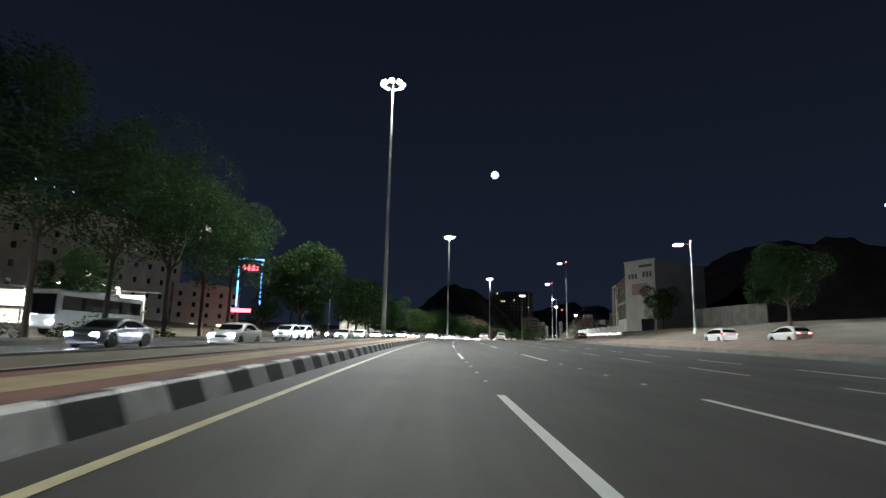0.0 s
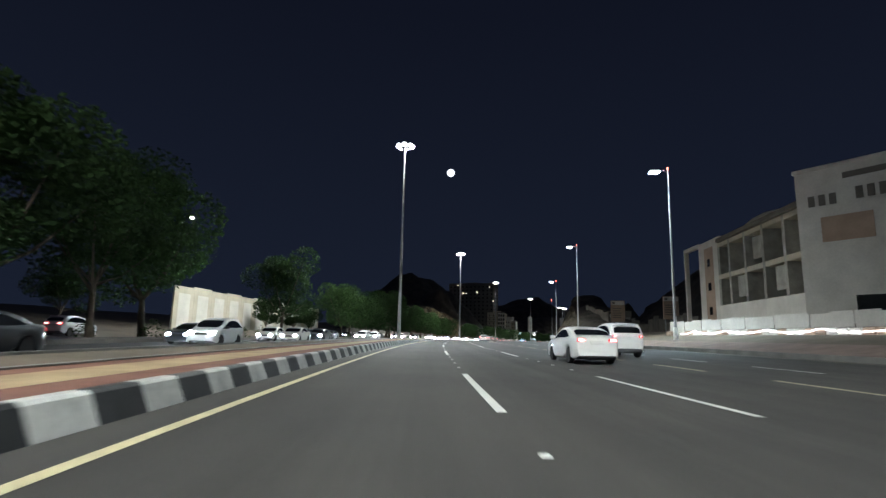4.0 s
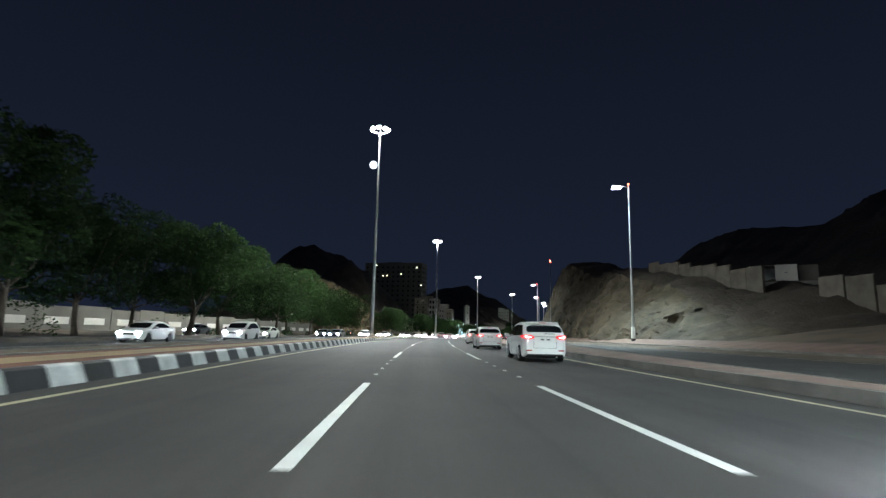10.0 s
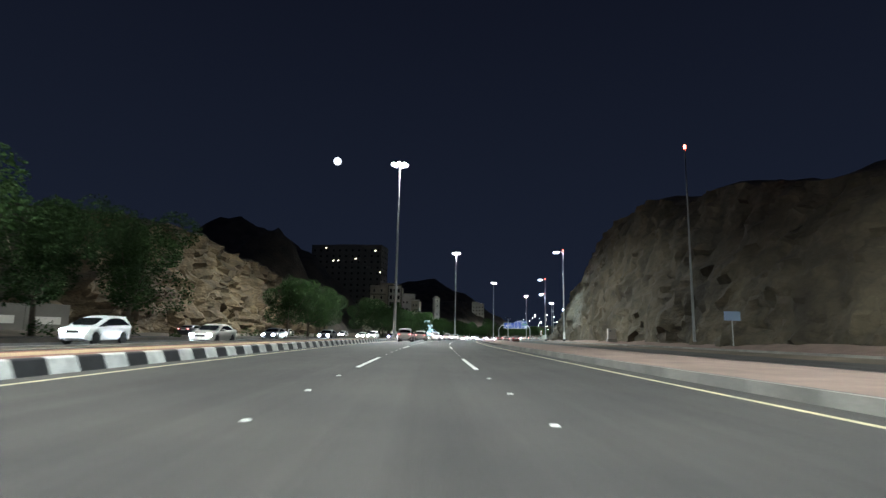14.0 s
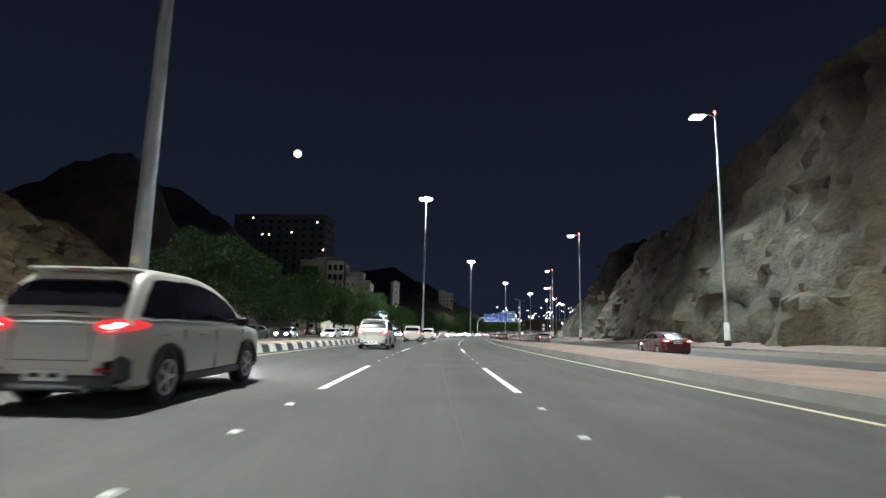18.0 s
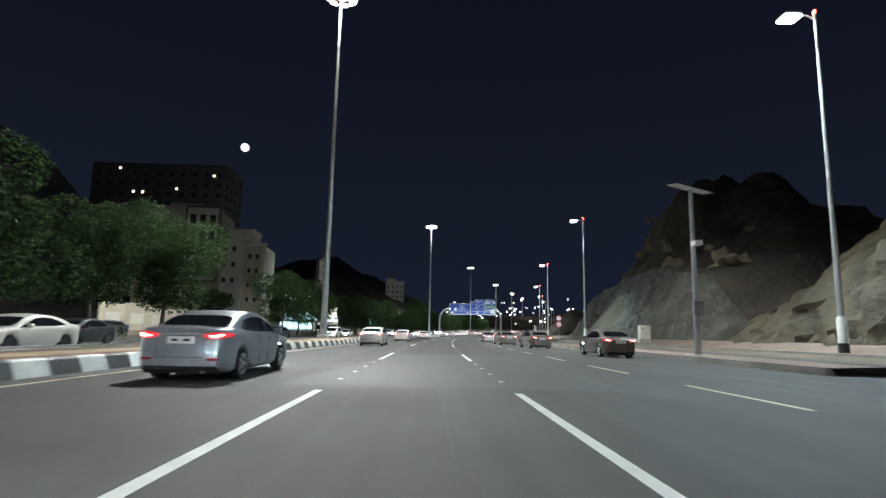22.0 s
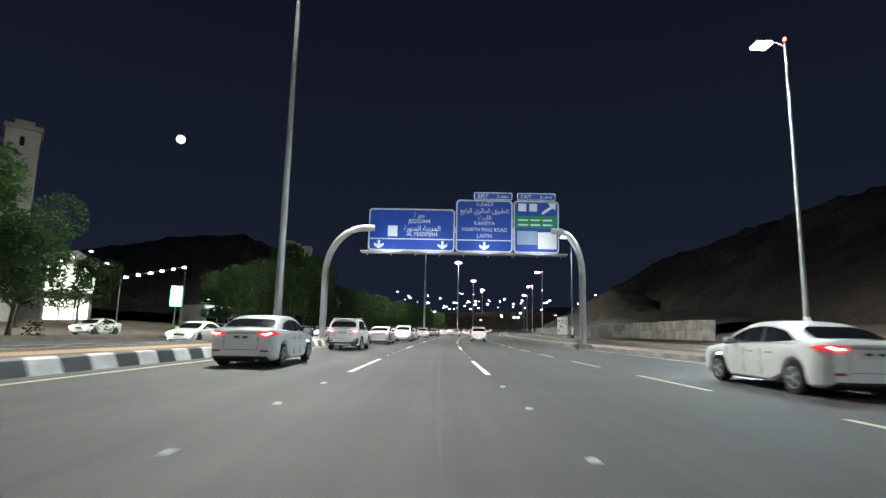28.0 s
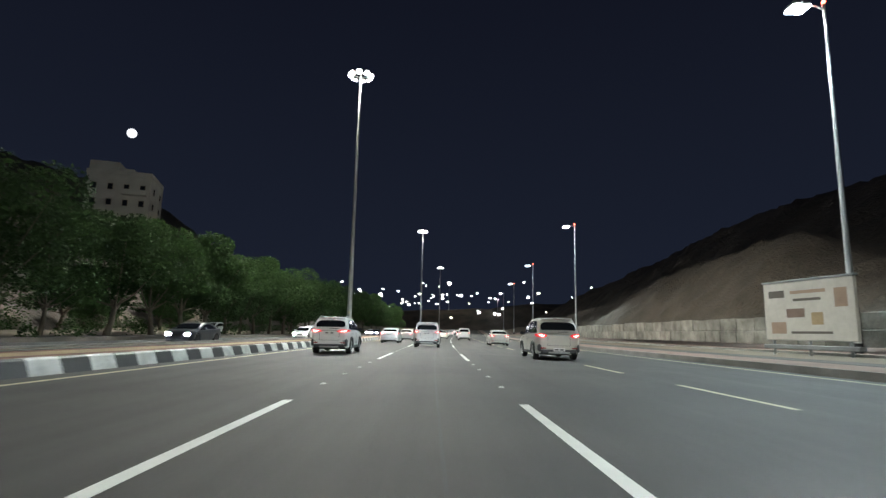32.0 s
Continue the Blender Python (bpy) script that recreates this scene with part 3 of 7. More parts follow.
# ---- street lamps ----
def mast_lamp():
    t = thing("street_lamp", Matrix(), "very tall grey steel median mast with a ring of warm floodlights", "street lamp", "median masts")
    part("pole", lathe(bmesh.new(), [(0.34, 0.5), (0.30, 6), (0.22, 20), (0.13, MAST_H - 1.2), (0.12, MAST_H - 0.3)], 12), STEEL, t, smooth=40)
    part("base_plate", boxed((-0.42, -0.42, 0.42), (0.42, 0.42, 0.5), 0.02), STEEL_D, t)
    part("footing", boxed((-0.55, -0.55, -0.1), (0.55, 0.55, 0.42), 0.05), CONCRETE, t)
    part("service_hatch", boxed((-0.1, -0.345, 1.1), (0.1, -0.28, 1.7), 0.01), STEEL_D, t)
    part("number_plate_bar", boxed((-0.15, -0.34, 3.2), (0.15, -0.31, 3.45), 0.01), PAINT_Y, t, "small yellow plate strapped to the mast")
    ring = bmesh.new()
    n = 24
    pts = [(1.15 * math.cos(2 * math.pi * k / n), 1.15 * math.sin(2 * math.pi * k / n), MAST_H - 0.75) for k in range(n + 1)]
    tube(ring, pts, 0.06, 6)
    for a in range(4):
        c, s = math.cos(a * math.pi / 2), math.sin(a * math.pi / 2)
        tube(ring, [(0.1 * c, 0.1 * s, MAST_H - 0.75), (1.15 * c, 1.15 * s, MAST_H - 0.75)], 0.045, 6)
    part("head_ring", ring, STEEL_D, t)
    part("cap", lathe(bmesh.new(), [(0.3, MAST_H - 0.5), (0.26, MAST_H - 0.1), (0.05, MAST_H + 0.1)], 10), STEEL_D, t)
    for k in range(8):
        m = pose(0, 0, MAST_H - 1.05, 0, 0, k * 45) @ pose(0, 1.35, 0, 28)
        f = part("floodlight", boxed((-0.34, -0.2, -0.12), (0.34, 0.42, 0.14), 0.04, m), STEEL_D, t)
        part("lens", boxed((-0.33, -0.19, -0.23), (0.33, 0.41, -0.125), 0.04, m), LENS_WARM, f, "glowing warm white lens")
    return t


def arm_lamp(top, label, group):
    t = thing("street_lamp", Matrix(), label, "street lamp", group)
    part("pole", lathe(bmesh.new(), [(0.22, 0.9), (0.2, 4), (0.13, top * 0.66), (0.09, top + 0.3)], 10, pose(1.8, 0, 0)), STEEL, t, smooth=40)
    part("base_sleeve", lathe(bmesh.new(), [(0.3, 1.0), (0.3, 2.6), (0.23, 2.75)], 10, pose(1.8, 0, 0)), PAINT_W, t, "white painted sleeve at the foot of the post", smooth=40)
    part("base_band", lathe(bmesh.new(), [(0.34, 0.2), (0.34, 1.0)], 10, pose(1.8, 0, 0)), BLACK, t, "black painted band at the foot of the post", smooth=40)
    part("arm", tube(bmesh.new(), [(1.8, 0, top - 0.2), (1.2, 0, top + 0.1), (0.4, 0, top + 0.1)], 0.06, 8), STEEL, t)
    for k, x in enumerate((-0.42, 0.25)):
        h = part("lamp_head", boxed((x - 0.3, -0.55, top - 0.1), (x + 0.3, 0.55, top + 0.16), 0.05), STEEL_D, t)
        part("lens", boxed((x - 0.28, -0.52, top - 0.25), (x + 0.28, 0.52, top - 0.105), 0.05), LENS_COOL, h, "glowing cool white lens")
    part("beacon", lathe(bmesh.new(), [(0.11, top + 0.3), (0.12, top + 0.45), (0.04, top + 0.58)], 8, pose(1.8, 0, 0)), RED_BEACON, t, "small red warning light on top")
    return t


proto = mast_lamp()
for i, (s, u) in enumerate(MASTS):
    m = stand(s, u, 0.25)
    if i == 0:
        proto.matrix_world = m
    else:
        copy_thing(proto, m)
proto = arm_lamp(ARM_H, "tall galvanised lamp post with a cool white head on an arm", "roadside lamp posts")
for i, (s, u) in enumerate(ARMS):
    if i == 0:
        proto.matrix_world = stand(s, u)
    else:
        copy_thing(proto, stand(s, u))
tagged(copy_thing(proto, stand(204.5, -56.5, 0.5, 180)), "", group="far lamp posts")
proto = arm_lamp(LOW_H, "shorter lamp post beside the outer service lane", "service lane lamp posts")
proto.matrix_world = stand(*LOW_ARMS[0])
copy_thing(proto, stand(*LOW_ARMS[1]))

# ---- rock faces and hills ----
def lump(p, k):
    return (noise.fractal(p * k, 1.0, 2.0, 5), noise.fractal(p * k + Vector((31, 7, 3)), 1.0, 2.0, 5), noise.fractal(p * k + Vector((5, 53, 17)), 1.0, 2.0, 5))


def cliff(name, label, s0, s1, foot, back, h_s, h_z, mat, side=1, rough=1.6, top_mat=None, rise=3.0, depth=26.0, ds=1.0, blocks=0.2):
    n, v1, v2 = int((s1 - s0) / ds), 30, 12
    verts, faces, idx = [], [], []
    for i in range(n + 1):
        s = s0 + (s1 - s0) * i / n
        h = float(np.interp(s, h_s, h_z))
        for j in range(v1 + v2):
            if j < v1:
                f = j / (v1 - 1)
                u, z = foot + back * f ** 1.4, -0.6 + (h + 0.6) * f
            else:
                f = (j - v1 + 1) / v2
                u, z = foot + back + depth * f, h + rise * math.sin(f * math.pi * 0.6) - (h + 4) * f ** 4
            p = at(s, side * u, z + land(s, side * (foot - 1)) * 0.9)
            a, b, c = lump(p, 0.09)
            a2, b2, c2 = lump(p, 0.30)
            a2, b2 = a2 + 0.5 * abs(noise.noise(p * 0.8)), b2 + 0.5 * noise.noise(p * 0.9)
            g = min(h / 6, 1)
            k = rough * g * (0.35 if j == 0 else 1.0)
            a2, b2 = a2 + 0.9 * noise.noise(p * 1.1 + Vector((9, 1, 4))), b2 + 0.9 * abs(noise.noise(p * 0.55))
            q = p + Vector((a, b, c)) * 2.5
            block = (noise.cell(Vector((q.x * 0.26 + q.z * 0.08, q.y * 0.26, q.z * 0.34))) - 0.5) * 1.1 + (noise.cell(Vector((q.x * 0.6, q.y * 0.6 + 7, q.z * 0.75 + q.x * 0.2))) - 0.5) * 0.6
            p += Vector((a + 0.5 * a2 + block * blocks, b + 0.5 * b2, 0.7 * c + 0.3 * c2)) * k
            verts.append(p)
    k = v1 + v2
    for i in range(n):
        for j in range(k - 1):
            a = i * k + j
            faces.append((a, a + k, a + k + 1, a + 1) if side > 0 else (a, a + 1, a + k + 1, a + k))
            idx.append(1 if (top_mat and j >= v1 - 1) else 0)
    ob = raw(name, verts, faces, [mat, top_mat] if top_mat else mat, smooth=38)
    if top_mat:
        ob.data.polygons.foreach_set("material_index", idx)
    return tagged(ob, label, "cliff", kind="structure")


cliff("rock_face", "tall brown rock cutting with blasted ledges beside the service road", 292, 582, 32.0, 9.5,
      [292, 300, 312, 322, 332, 342, 352, 365, 385, 428, 445, 478, 500, 515, 545, 562, 574, 582], [0, 2.0, 3.6, 6.6, 9.6, 11.6, 13.4, 15.4, 17, 25, 28, 29, 24.5, 22, 19, 11, 3, 0], ROCK, top_mat=HILL)
cliff("rock_face", "grey sprayed rock face below the stony hill", 576, 676, 33.0, 6.0,
      [576, 588, 606, 640, 660, 670, 676], [0, 9, 12.5, 12.5, 11.5, 8, 0], ROCK_G, rough=1.0, blocks=0.25, top_mat=HILL, rise=5)
cliff("rock_face", "brown rock outcrop behind the trees", 396, 522, 44.0, 7.0,
      [396, 408, 430, 445, 470, 500, 522], [0, 16, 20, 20.5, 18, 15, 0], ROCK_Y, side=-1, top_mat=HILL, rough=2.3, blocks=0.5)


def hill(name, label, s, u, rs, ru, h, mat=None, rough=3.0, n=40, turn=0.0, power=1.0):
    """A stony hill with an uneven outline."""
    verts, faces = [], []
    for i in range(n + 1):
        for j in range(n + 1):
            a, b = 2.4 * i / n - 1.2, 2.4 * j / n - 1.2
            r = math.hypot(a, b)
            z = h * max(math.cos(min(r, 1.2) / 1.2 * math.pi) * 0.5 + 0.5, 0) ** power
            p = Vector((b * ru, a * rs, 0))
            p.rotate(Euler((0, 0, radians(turn))))
            w = at(s, u, 0)
            q = Matrix.Rotation(radians(head(s)), 3, "Z") @ p + w
            nz = noise.fractal(q * (2.2 / max(rs, ru)), 1.0, 2.0, 6)
            q.z += z + (nz * 0.22 * h + noise.fractal(q * 0.12, 1.0, 2.0, 4) * rough * 0.5) * min(z / h * 2.2, 1) - 3
            verts.append(q)
    for i in range(n):
        for j in range(n):
            a = i * (n + 1) + j
            faces.append((a, a + 1, a + n + 2, a + n + 1))
    return tagged(raw(name, verts, faces, mat or HILL, smooth=50), label, "hill", kind="structure")


hill("hill", "stony brown hill above the sprayed rock face", 630, 64, 50, 36, 39, ROCK, rough=6, n=70)
hill("hill", "dark wooded knoll behind the car park", 140, 105, 40, 40, 30)
hill("hill", "dark mountain behind the apartment blocks", 640, -165, 100, 95, 74)
hill("hill", "dark rocky hill behind the trees", 560, -96, 55, 40, 48)
hill("hill", "far dark mountain ahead of the highway", 1120, -250, 200, 160, 90)
hill("hill", "far dark rise with the city's lights", 1210, 60, 50, 260, 24, n=50)


def ridge(name, label, h_s, h_z, foot, crest, back, mat, rough=2.0, ds=2.0, bulge=0.8):
    """A long hill beside the road: it rises from its foot to the crest and falls away behind it."""
    side = 1 if crest > 0 else -1
    n, k = int((h_s[-1] - h_s[0]) / ds), 34
    verts, faces = [], []
    for i in range(n + 1):
        s = h_s[0] + (h_s[-1] - h_s[0]) * i / n
        h = float(np.interp(s, h_s, h_z))
        for j in range(k):
            f = j / (k - 1) * 2
            if f <= 1:
                u, g = foot + (crest - foot) * f, f ** bulge
            else:
                u, g = crest + (back - crest) * (f - 1), math.cos((f - 1) * math.pi * 0.5)
            base = land(s, u)
            p = at(s, u, base + (h - base) * g - 0.8 * (1 - g))
            w = min(g * 3, 1) * min(h / 8, 1)
            q = p * 0.045
            nz = noise.fractal(q, 1.0, 2.0, 6)
            gully = abs(noise.noise(Vector((s * 0.06, u * 0.015, 4.0)))) * 2 - 0.5
            p += Vector((noise.noise(p * 0.16), noise.noise(p * 0.16 + Vector((9, 3, 1))), 0)) * rough * 0.8 * w
            p.z += (nz * rough * (0.5 if f > 0.85 else 1.0) - gully * rough * 0.7 * g * max(1 - f, 0) + (0.55 + 0.25 * rough) * noise.fractal(p * 0.28, 0.8, 2.0, 4)) * w
            verts.append(p)
    for i in range(n):
        for j in range(k - 1):
            a = i * k + j
            faces.append((a, a + k, a + k + 1, a + 1) if side > 0 else (a, a + 1, a + k + 1, a + k))
    return tagged(raw(name, verts, faces, mat, smooth=45), label, "hill", kind="structure")


ridge("hill", "long dark stony slope behind the block wall", [690, 720, 763, 820, 860, 920, 960, 1025, 1100, 1170, 1230], [12, 24, 32, 33, 33.5, 35, 32, 29, 28, 21, 12], 52, 86, 190, HILL, rough=2.6)
ridge("hill", "brown earth mound heaped behind the block wall", [735, 760, 793, 806, 815, 838, 858, 872, 890, 926, 965], [3.5, 6, 7, 10, 14, 14, 13, 11, 10, 9, 4], 31.5, 46, 68, EARTH, rough=1.3, ds=1.6, bulge=0.75)
ridge("hill", "dark brown stony hill above the oncoming side", [770, 800, 826, 842, 862, 900, 950, 1010], [6, 22, 30, 34, 36, 36, 30, 8], -42, -87, -190, HILL, rough=2.6)
ridge("hill", "dark stony ridge beyond the building plots", [215, 260, 310, 340, 370, 405, 420, 436, 452, 470, 498, 530, 594, 620, 650, 680, 700], [30, 46, 50, 48, 46, 42, 41, 42, 45, 46.5, 52, 55.5, 62, 50, 32, 16, 6], 68, 125, 300, HILL, rough=3.0, ds=2.5)
ridge("hill", "brown earth bank below the site cabin", [296, 304, 312, 324, 336, 352], [3, 6.4, 8.6, 10.6, 11.6, 12.0], 36, 56, 74, EARTH, rough=0.8, ds=1.5)

# ---- buildings ----
def window_grid(root, m, w, h, cols, rows, x0, z0, dx, dz, ww, wh, lit=(), plain=False):
    for r in range(rows):
        for c in range(cols):
            x, z = x0 + c * dx, z0 + r * dz
            if plain and (r, c) not in lit:
                part("window", boxed((x - ww / 2, -0.06, z), (x + ww / 2, 0.0, z + wh), 0.0, m), WINDOW, root)
                continue
            win = part("window", boxed((x - ww / 2 - 0.12, -0.09, z - 0.12), (x + ww / 2 + 0.12, 0.0, z + wh + 0.12), 0.02, m), PLASTER_C, root)
            part("pane", boxed((x - ww / 2, -0.11, z), (x + ww / 2, -0.08, z + wh), 0.0, m), LIT_WIN if (r, c) in lit else WINDOW, win)
            part("sill", boxed((x - ww / 2 - 0.16, -0.22, z - 0.18), (x + ww / 2 + 0.16, 0.0, z - 0.1), 0.01, m), PLASTER_W, win)


def house(s, u, z, turn, w, d, h, mat, label, cols, rows, ww=1.1, wh=1.5, lit=(), side_cols=2, parapet=0.9, category="building", group="", plain=False):
    """A flat-roofed block: front toward local -y, w along x, d along y."""
    t = thing("apartment_building", stand(s, u, z, turn), label, category, group)
    part("wall", boxed((-w / 2, 0, -3), (w / 2, d, h), 0.04), mat, t)
    b = bmesh.new()
    for lo, hi in (((-w / 2 - 0.1, -0.1, h), (w / 2 + 0.1, 0.18, h + parapet)), ((-w / 2 - 0.1, d - 0.18, h), (w / 2 + 0.1, d + 0.1, h + parapet)),
                   ((-w / 2 - 0.1, 0.18, h), (-w / 2 + 0.18, d - 0.18, h + parapet)), ((w / 2 - 0.18, 0.18, h), (w / 2 + 0.1, d - 0.18, h + parapet))):
        box(b, lo, hi, 0.03)
    part("parapet", b, mat, t)
    part("stair_head", boxed((-w * 0.2, d * 0.4, h), (w * 0.12, d * 0.75, h + 2.6), 0.03), mat, t)
    part("water_tank", lathe(bmesh.new(), [(0.9, h), (0.9, h + 1.6), (0.5, h + 1.9)], 10, pose(w * 0.3, d * 0.6, 0)), PLASTER_W, t)
    dz = (h - 1.2) / rows
    window_grid(t, Matrix(), w, h, cols, rows, -w / 2 + w / cols / 2, 1.3, w / cols, dz, ww, wh, lit, plain)
    for sgn in (-1, 1):
        m = pose(sgn * w / 2, d / 2, 0, 0, 0, 90 * sgn)
        window_grid(t, m, d, h, side_cols, rows, -d / 2 + d / side_cols / 2, 1.3, d / side_cols, dz, ww, wh, (), plain)
    return t


# pale block with the dark window bay, and its stepped neighbour
def small_window(root, x, z, w, h, y=0.0):
    win = part("window", boxed((x - w / 2 - 0.08, y - 0.05, z - 0.08), (x + w / 2 + 0.08, y, z + h + 0.08), 0.01), PLASTER_W, root)
    part("pane", boxed((x - w / 2, y - 0.07, z), (x + w / 2, y - 0.045, z + h)), WINDOW, win)
    part("mullion", boxed((x - 0.03, y - 0.085, z), (x + 0.03, y - 0.065, z + h)), PLASTER_D, win)
    return win


bay_block = thing("apartment_building", stand(640.3, -60, 1.0, 12), "cream apartment block with a framed window bay and stacked balconies", "building")
part("wall", boxed((-15, 0, -3), (3.7, 13, 28.8), 0.04), PLASTER_C, bay_block)
part("bay", boxed((-3.7, -1.5, 11.6), (3.5, -0.01, 29.3), 0.05), PLASTER_W, bay_block, "pale projecting window bay")
for lo, hi in (((-4.1, -1.75, 11.2), (-3.7, 0, 29.9)), ((3.5, -1.75, 11.2), (3.9, 0, 29.9)), ((-3.7, -1.75, 11.2), (3.5, 0, 11.6)), ((-3.7, -1.75, 29.3), (3.5, 0, 29.9))):
    part("bay_frame", boxed(lo, hi, 0.03), PLASTER_D, bay_block, "dark raised frame of the bay")
for r in range(4):
    for c in range(3):
        small_window(bay_block, -2.35 + 2.3 * c, 13.3 + 4.0 * r, 1.35, 2.3, -1.5)
for r in range(4):
    z = 11.9 + 4.05 * r
    # slab coloured dark to draw the shadow line under each balcony
    bal = part("balcony", boxed((-14.6, -1.3, z), (-5.4, -0.01, z + 0.35), 0.03), PLASTER_D, bay_block, "balcony slab, its underside shadow put in as dark colour")
    part("balustrade", boxed((-14.6, -1.3, z + 0.36), (-5.4, -1.12, z + 1.3), 0.03), PLASTER_C, bal)
    for x in (-12.6, -8.2):
        small_window(bay_block, x, z + 1.5, 1.0, 1.7)
part("parapet", boxed((-15.1, -0.1, 28.81), (3.8, 0.2, 29.7), 0.03), PLASTER_C, bay_block)
part("stair_head", boxed((-9.5, 3, 28.81), (-1.5, 8.5, 31.2), 0.04), PLASTER_C, bay_block)
part("water_tank", lathe(bmesh.new(), [(0.9, 28.8), (0.9, 30.4), (0.5, 30.7)], 10, pose(1.5, 7, 0)), PLASTER_W, bay_block)
for x in (-13, -8.5, -4, 0.6):
    part("shop_front", boxed((x, -0.08, 0.2), (x + 2.8, 0.0, 6.0), 0.02), WINDOW, bay_block, "dark glazed shop front")
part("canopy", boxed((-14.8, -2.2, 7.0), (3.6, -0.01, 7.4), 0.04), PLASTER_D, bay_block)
white_block = thing("apartment_building", stand(643.0, -51, 1.0, 11), "white five-storey apartment block with small square windows", "building")
part("wall", boxed((-5.2, 0, -3), (0.2, 13, 22.3), 0.04), PLASTER_W, white_block)
part("wall_wing", boxed((0.22, 0.8, -3), (5.2, 13, 20.8), 0.04), PLASTER_C, white_block)
part("corner_strip", boxed((-0.5, -0.45, 3.5), (0.2, -0.01, 21.6), 0.04), PLASTER_W, white_block)
part("corner_strip", boxed((4.5, 0.35, 3.5), (5.2, 0.79, 20.2), 0.04), PLASTER_W, white_block)
part("attic", boxed((-5.0, 2.6, 22.31), (1.6, 11, 25.0), 0.04), PLASTER_W, white_block)
part("attic_roof", boxed((-5.3, 2.3, 25.01), (1.9, 11.3, 25.3), 0.04), PLASTER_C, white_block)
part("parapet", boxed((-5.3, -0.12, 22.31), (0.3, 0.15, 23.0), 0.03), PLASTER_W, white_block)
part("parapet", boxed((0.31, 0.68, 20.81), (5.3, 0.95, 21.6), 0.03), PLASTER_W, white_block)
for r in range(5):
    for x in (-4.2, -2.2):
        small_window(white_block, x, 3.6 + 3.9 * r, 0.8, 1.15)
    for x in (1.5, 3.3):
        small_window(white_block, x, 3.2 + 3.6 * r, 0.7, 1.1, 0.8)
house(632, -72, 0.5, 12, 17, 9, 9.6, PLASTER_C, "low cream wing with a flat roof beside the blocks", 3, 2, 1.6, 1.9)
villa = house(856, -66, 21.0, 18, 12, 11, 11.0, PLASTER_W, "white stepped villa with dark windows on the slope", 4, 3, 0.9, 1.2)
part("upper_wing", boxed((-6.0, 1.0, 11.0), (-0.5, 9.0, 14.0), 0.04), PLASTER_W, villa)
part("balcony", boxed((0.8, -1.3, 6.8), (5.6, 0.0, 7.9), 0.03), PLASTER_W, villa)
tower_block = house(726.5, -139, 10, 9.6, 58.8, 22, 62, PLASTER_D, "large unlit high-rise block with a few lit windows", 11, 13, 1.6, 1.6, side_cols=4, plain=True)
for x, z in ((-17.3, 60.0), (-10.5, 49.4), (-6.3, 49.3), (8.3, 51.0), (24.3, 57.4), (29.0, 40.0)):
    part("lit_window", boxed((x - 0.5, -0.16, z), (x + 0.5, -0.08, z + 0.9), 0.02), LIT_WIN, tower_block, "small warm lit window")
house(139, -102, 0.5, 77, 60, 18, 32, PLASTER_C, "long cream hotel building with lit roofline lamps", 12, 7, 1.2, 1.6, lit=((1, 3), (2, 7), (0, 9), (3, 5)), side_cols=2, plain=True)
house(170, -88, 0.5, 50, 22, 16, 15, PLASTER_C, "cream shop building behind the trees", 5, 4, lit=((0, 1), (0, 3)))


# ---- loose boulders on the cut hill ----
def boulder(s, u, z, r, seed, label="pale loose boulder on the stony hill"):
    b = bmesh.new()
    bmesh.ops.create_icosphere(b, subdivisions=3, radius=1)
    for v in b.verts:
        d = noise.fractal(v.co * 1.3 + Vector((seed * 3.1, seed, 0)), 1.0, 2.0, 4)
        edge = (noise.cell(v.co * 1.6 + Vector((seed, 0, 0))) - 0.5) * 0.34
        v.co = Vector((v.co.x * 1.25, v.co.y, v.co.z * 0.85)) * r * (1 + 0.55 * d + edge)
    ob = tagged(part("boulder", b, BOULDER, smooth=35), label, "rock", "hill boulders")
    ob.matrix_world = stand(s, u, z, seed * 40)


BOULDER = material("pale_boulder", (0.24, 0.20, 0.14), 0.9, vary=0.35, scale=0.5, fine=4, bump=0.8, deep=0.15)
for k, (s, u, z, r) in enumerate(((591.5, 43.0, 11.4, 2.5), (634, 43, 19, 1.0), (630, 44, 20, 0.9), (625, 45, 20.5, 0.8), (639, 47, 28, 0.8), (612, 41.5, 17.0, 0.7), (609.6, 41.0, 16.4, 0.5), (615, 42.5, 18, 0.6), (640, 42, 14.5, 1.2), (606, 40.2, 13.4, 1.5), (603.4, 40.0, 13.2, 1.0), (650, 40, 11, 0.9), (598, 42.5, 15.2, 0.5), (594, 47, 17.5, 0.6))):
    boulder(s, u, z, r, k + 1)


# ---- vehicles ----
def wheel(root, x, y, r, side):
    m = pose(x, y, r, 0, 90 * side, 0)
    w = 0.11
    t = part("tyre", lathe(bmesh.new(), [(r * 0.62, -w), (r * 0.94, -w), (r, -w * 0.6), (r, w * 0.6), (r * 0.94, w), (r * 0.62, w)], 20, m, close=True), RUBBER, root, smooth=40)
    b = bmesh.new()
    lathe(b, [(r * 0.64, w - 0.02), (r * 0.66, w + 0.012), (r * 0.58, w + 0.005), (r * 0.56, w - 0.035), (0.02, w - 0.03)], 20, m, close=False)
    for k in range(5):
        box(b, (-0.035, 0.03, w - 0.035), (0.035, r * 0.6, w + 0.004), 0.01, m @ pose(0, 0, 0, 0, 0, k * 72))
    lathe(b, [(0.07, w - 0.03), (0.06, w + 0.014), (0.01, w + 0.018)], 10, m)
    part("rim", b, ALLOY, t, smooth=40)


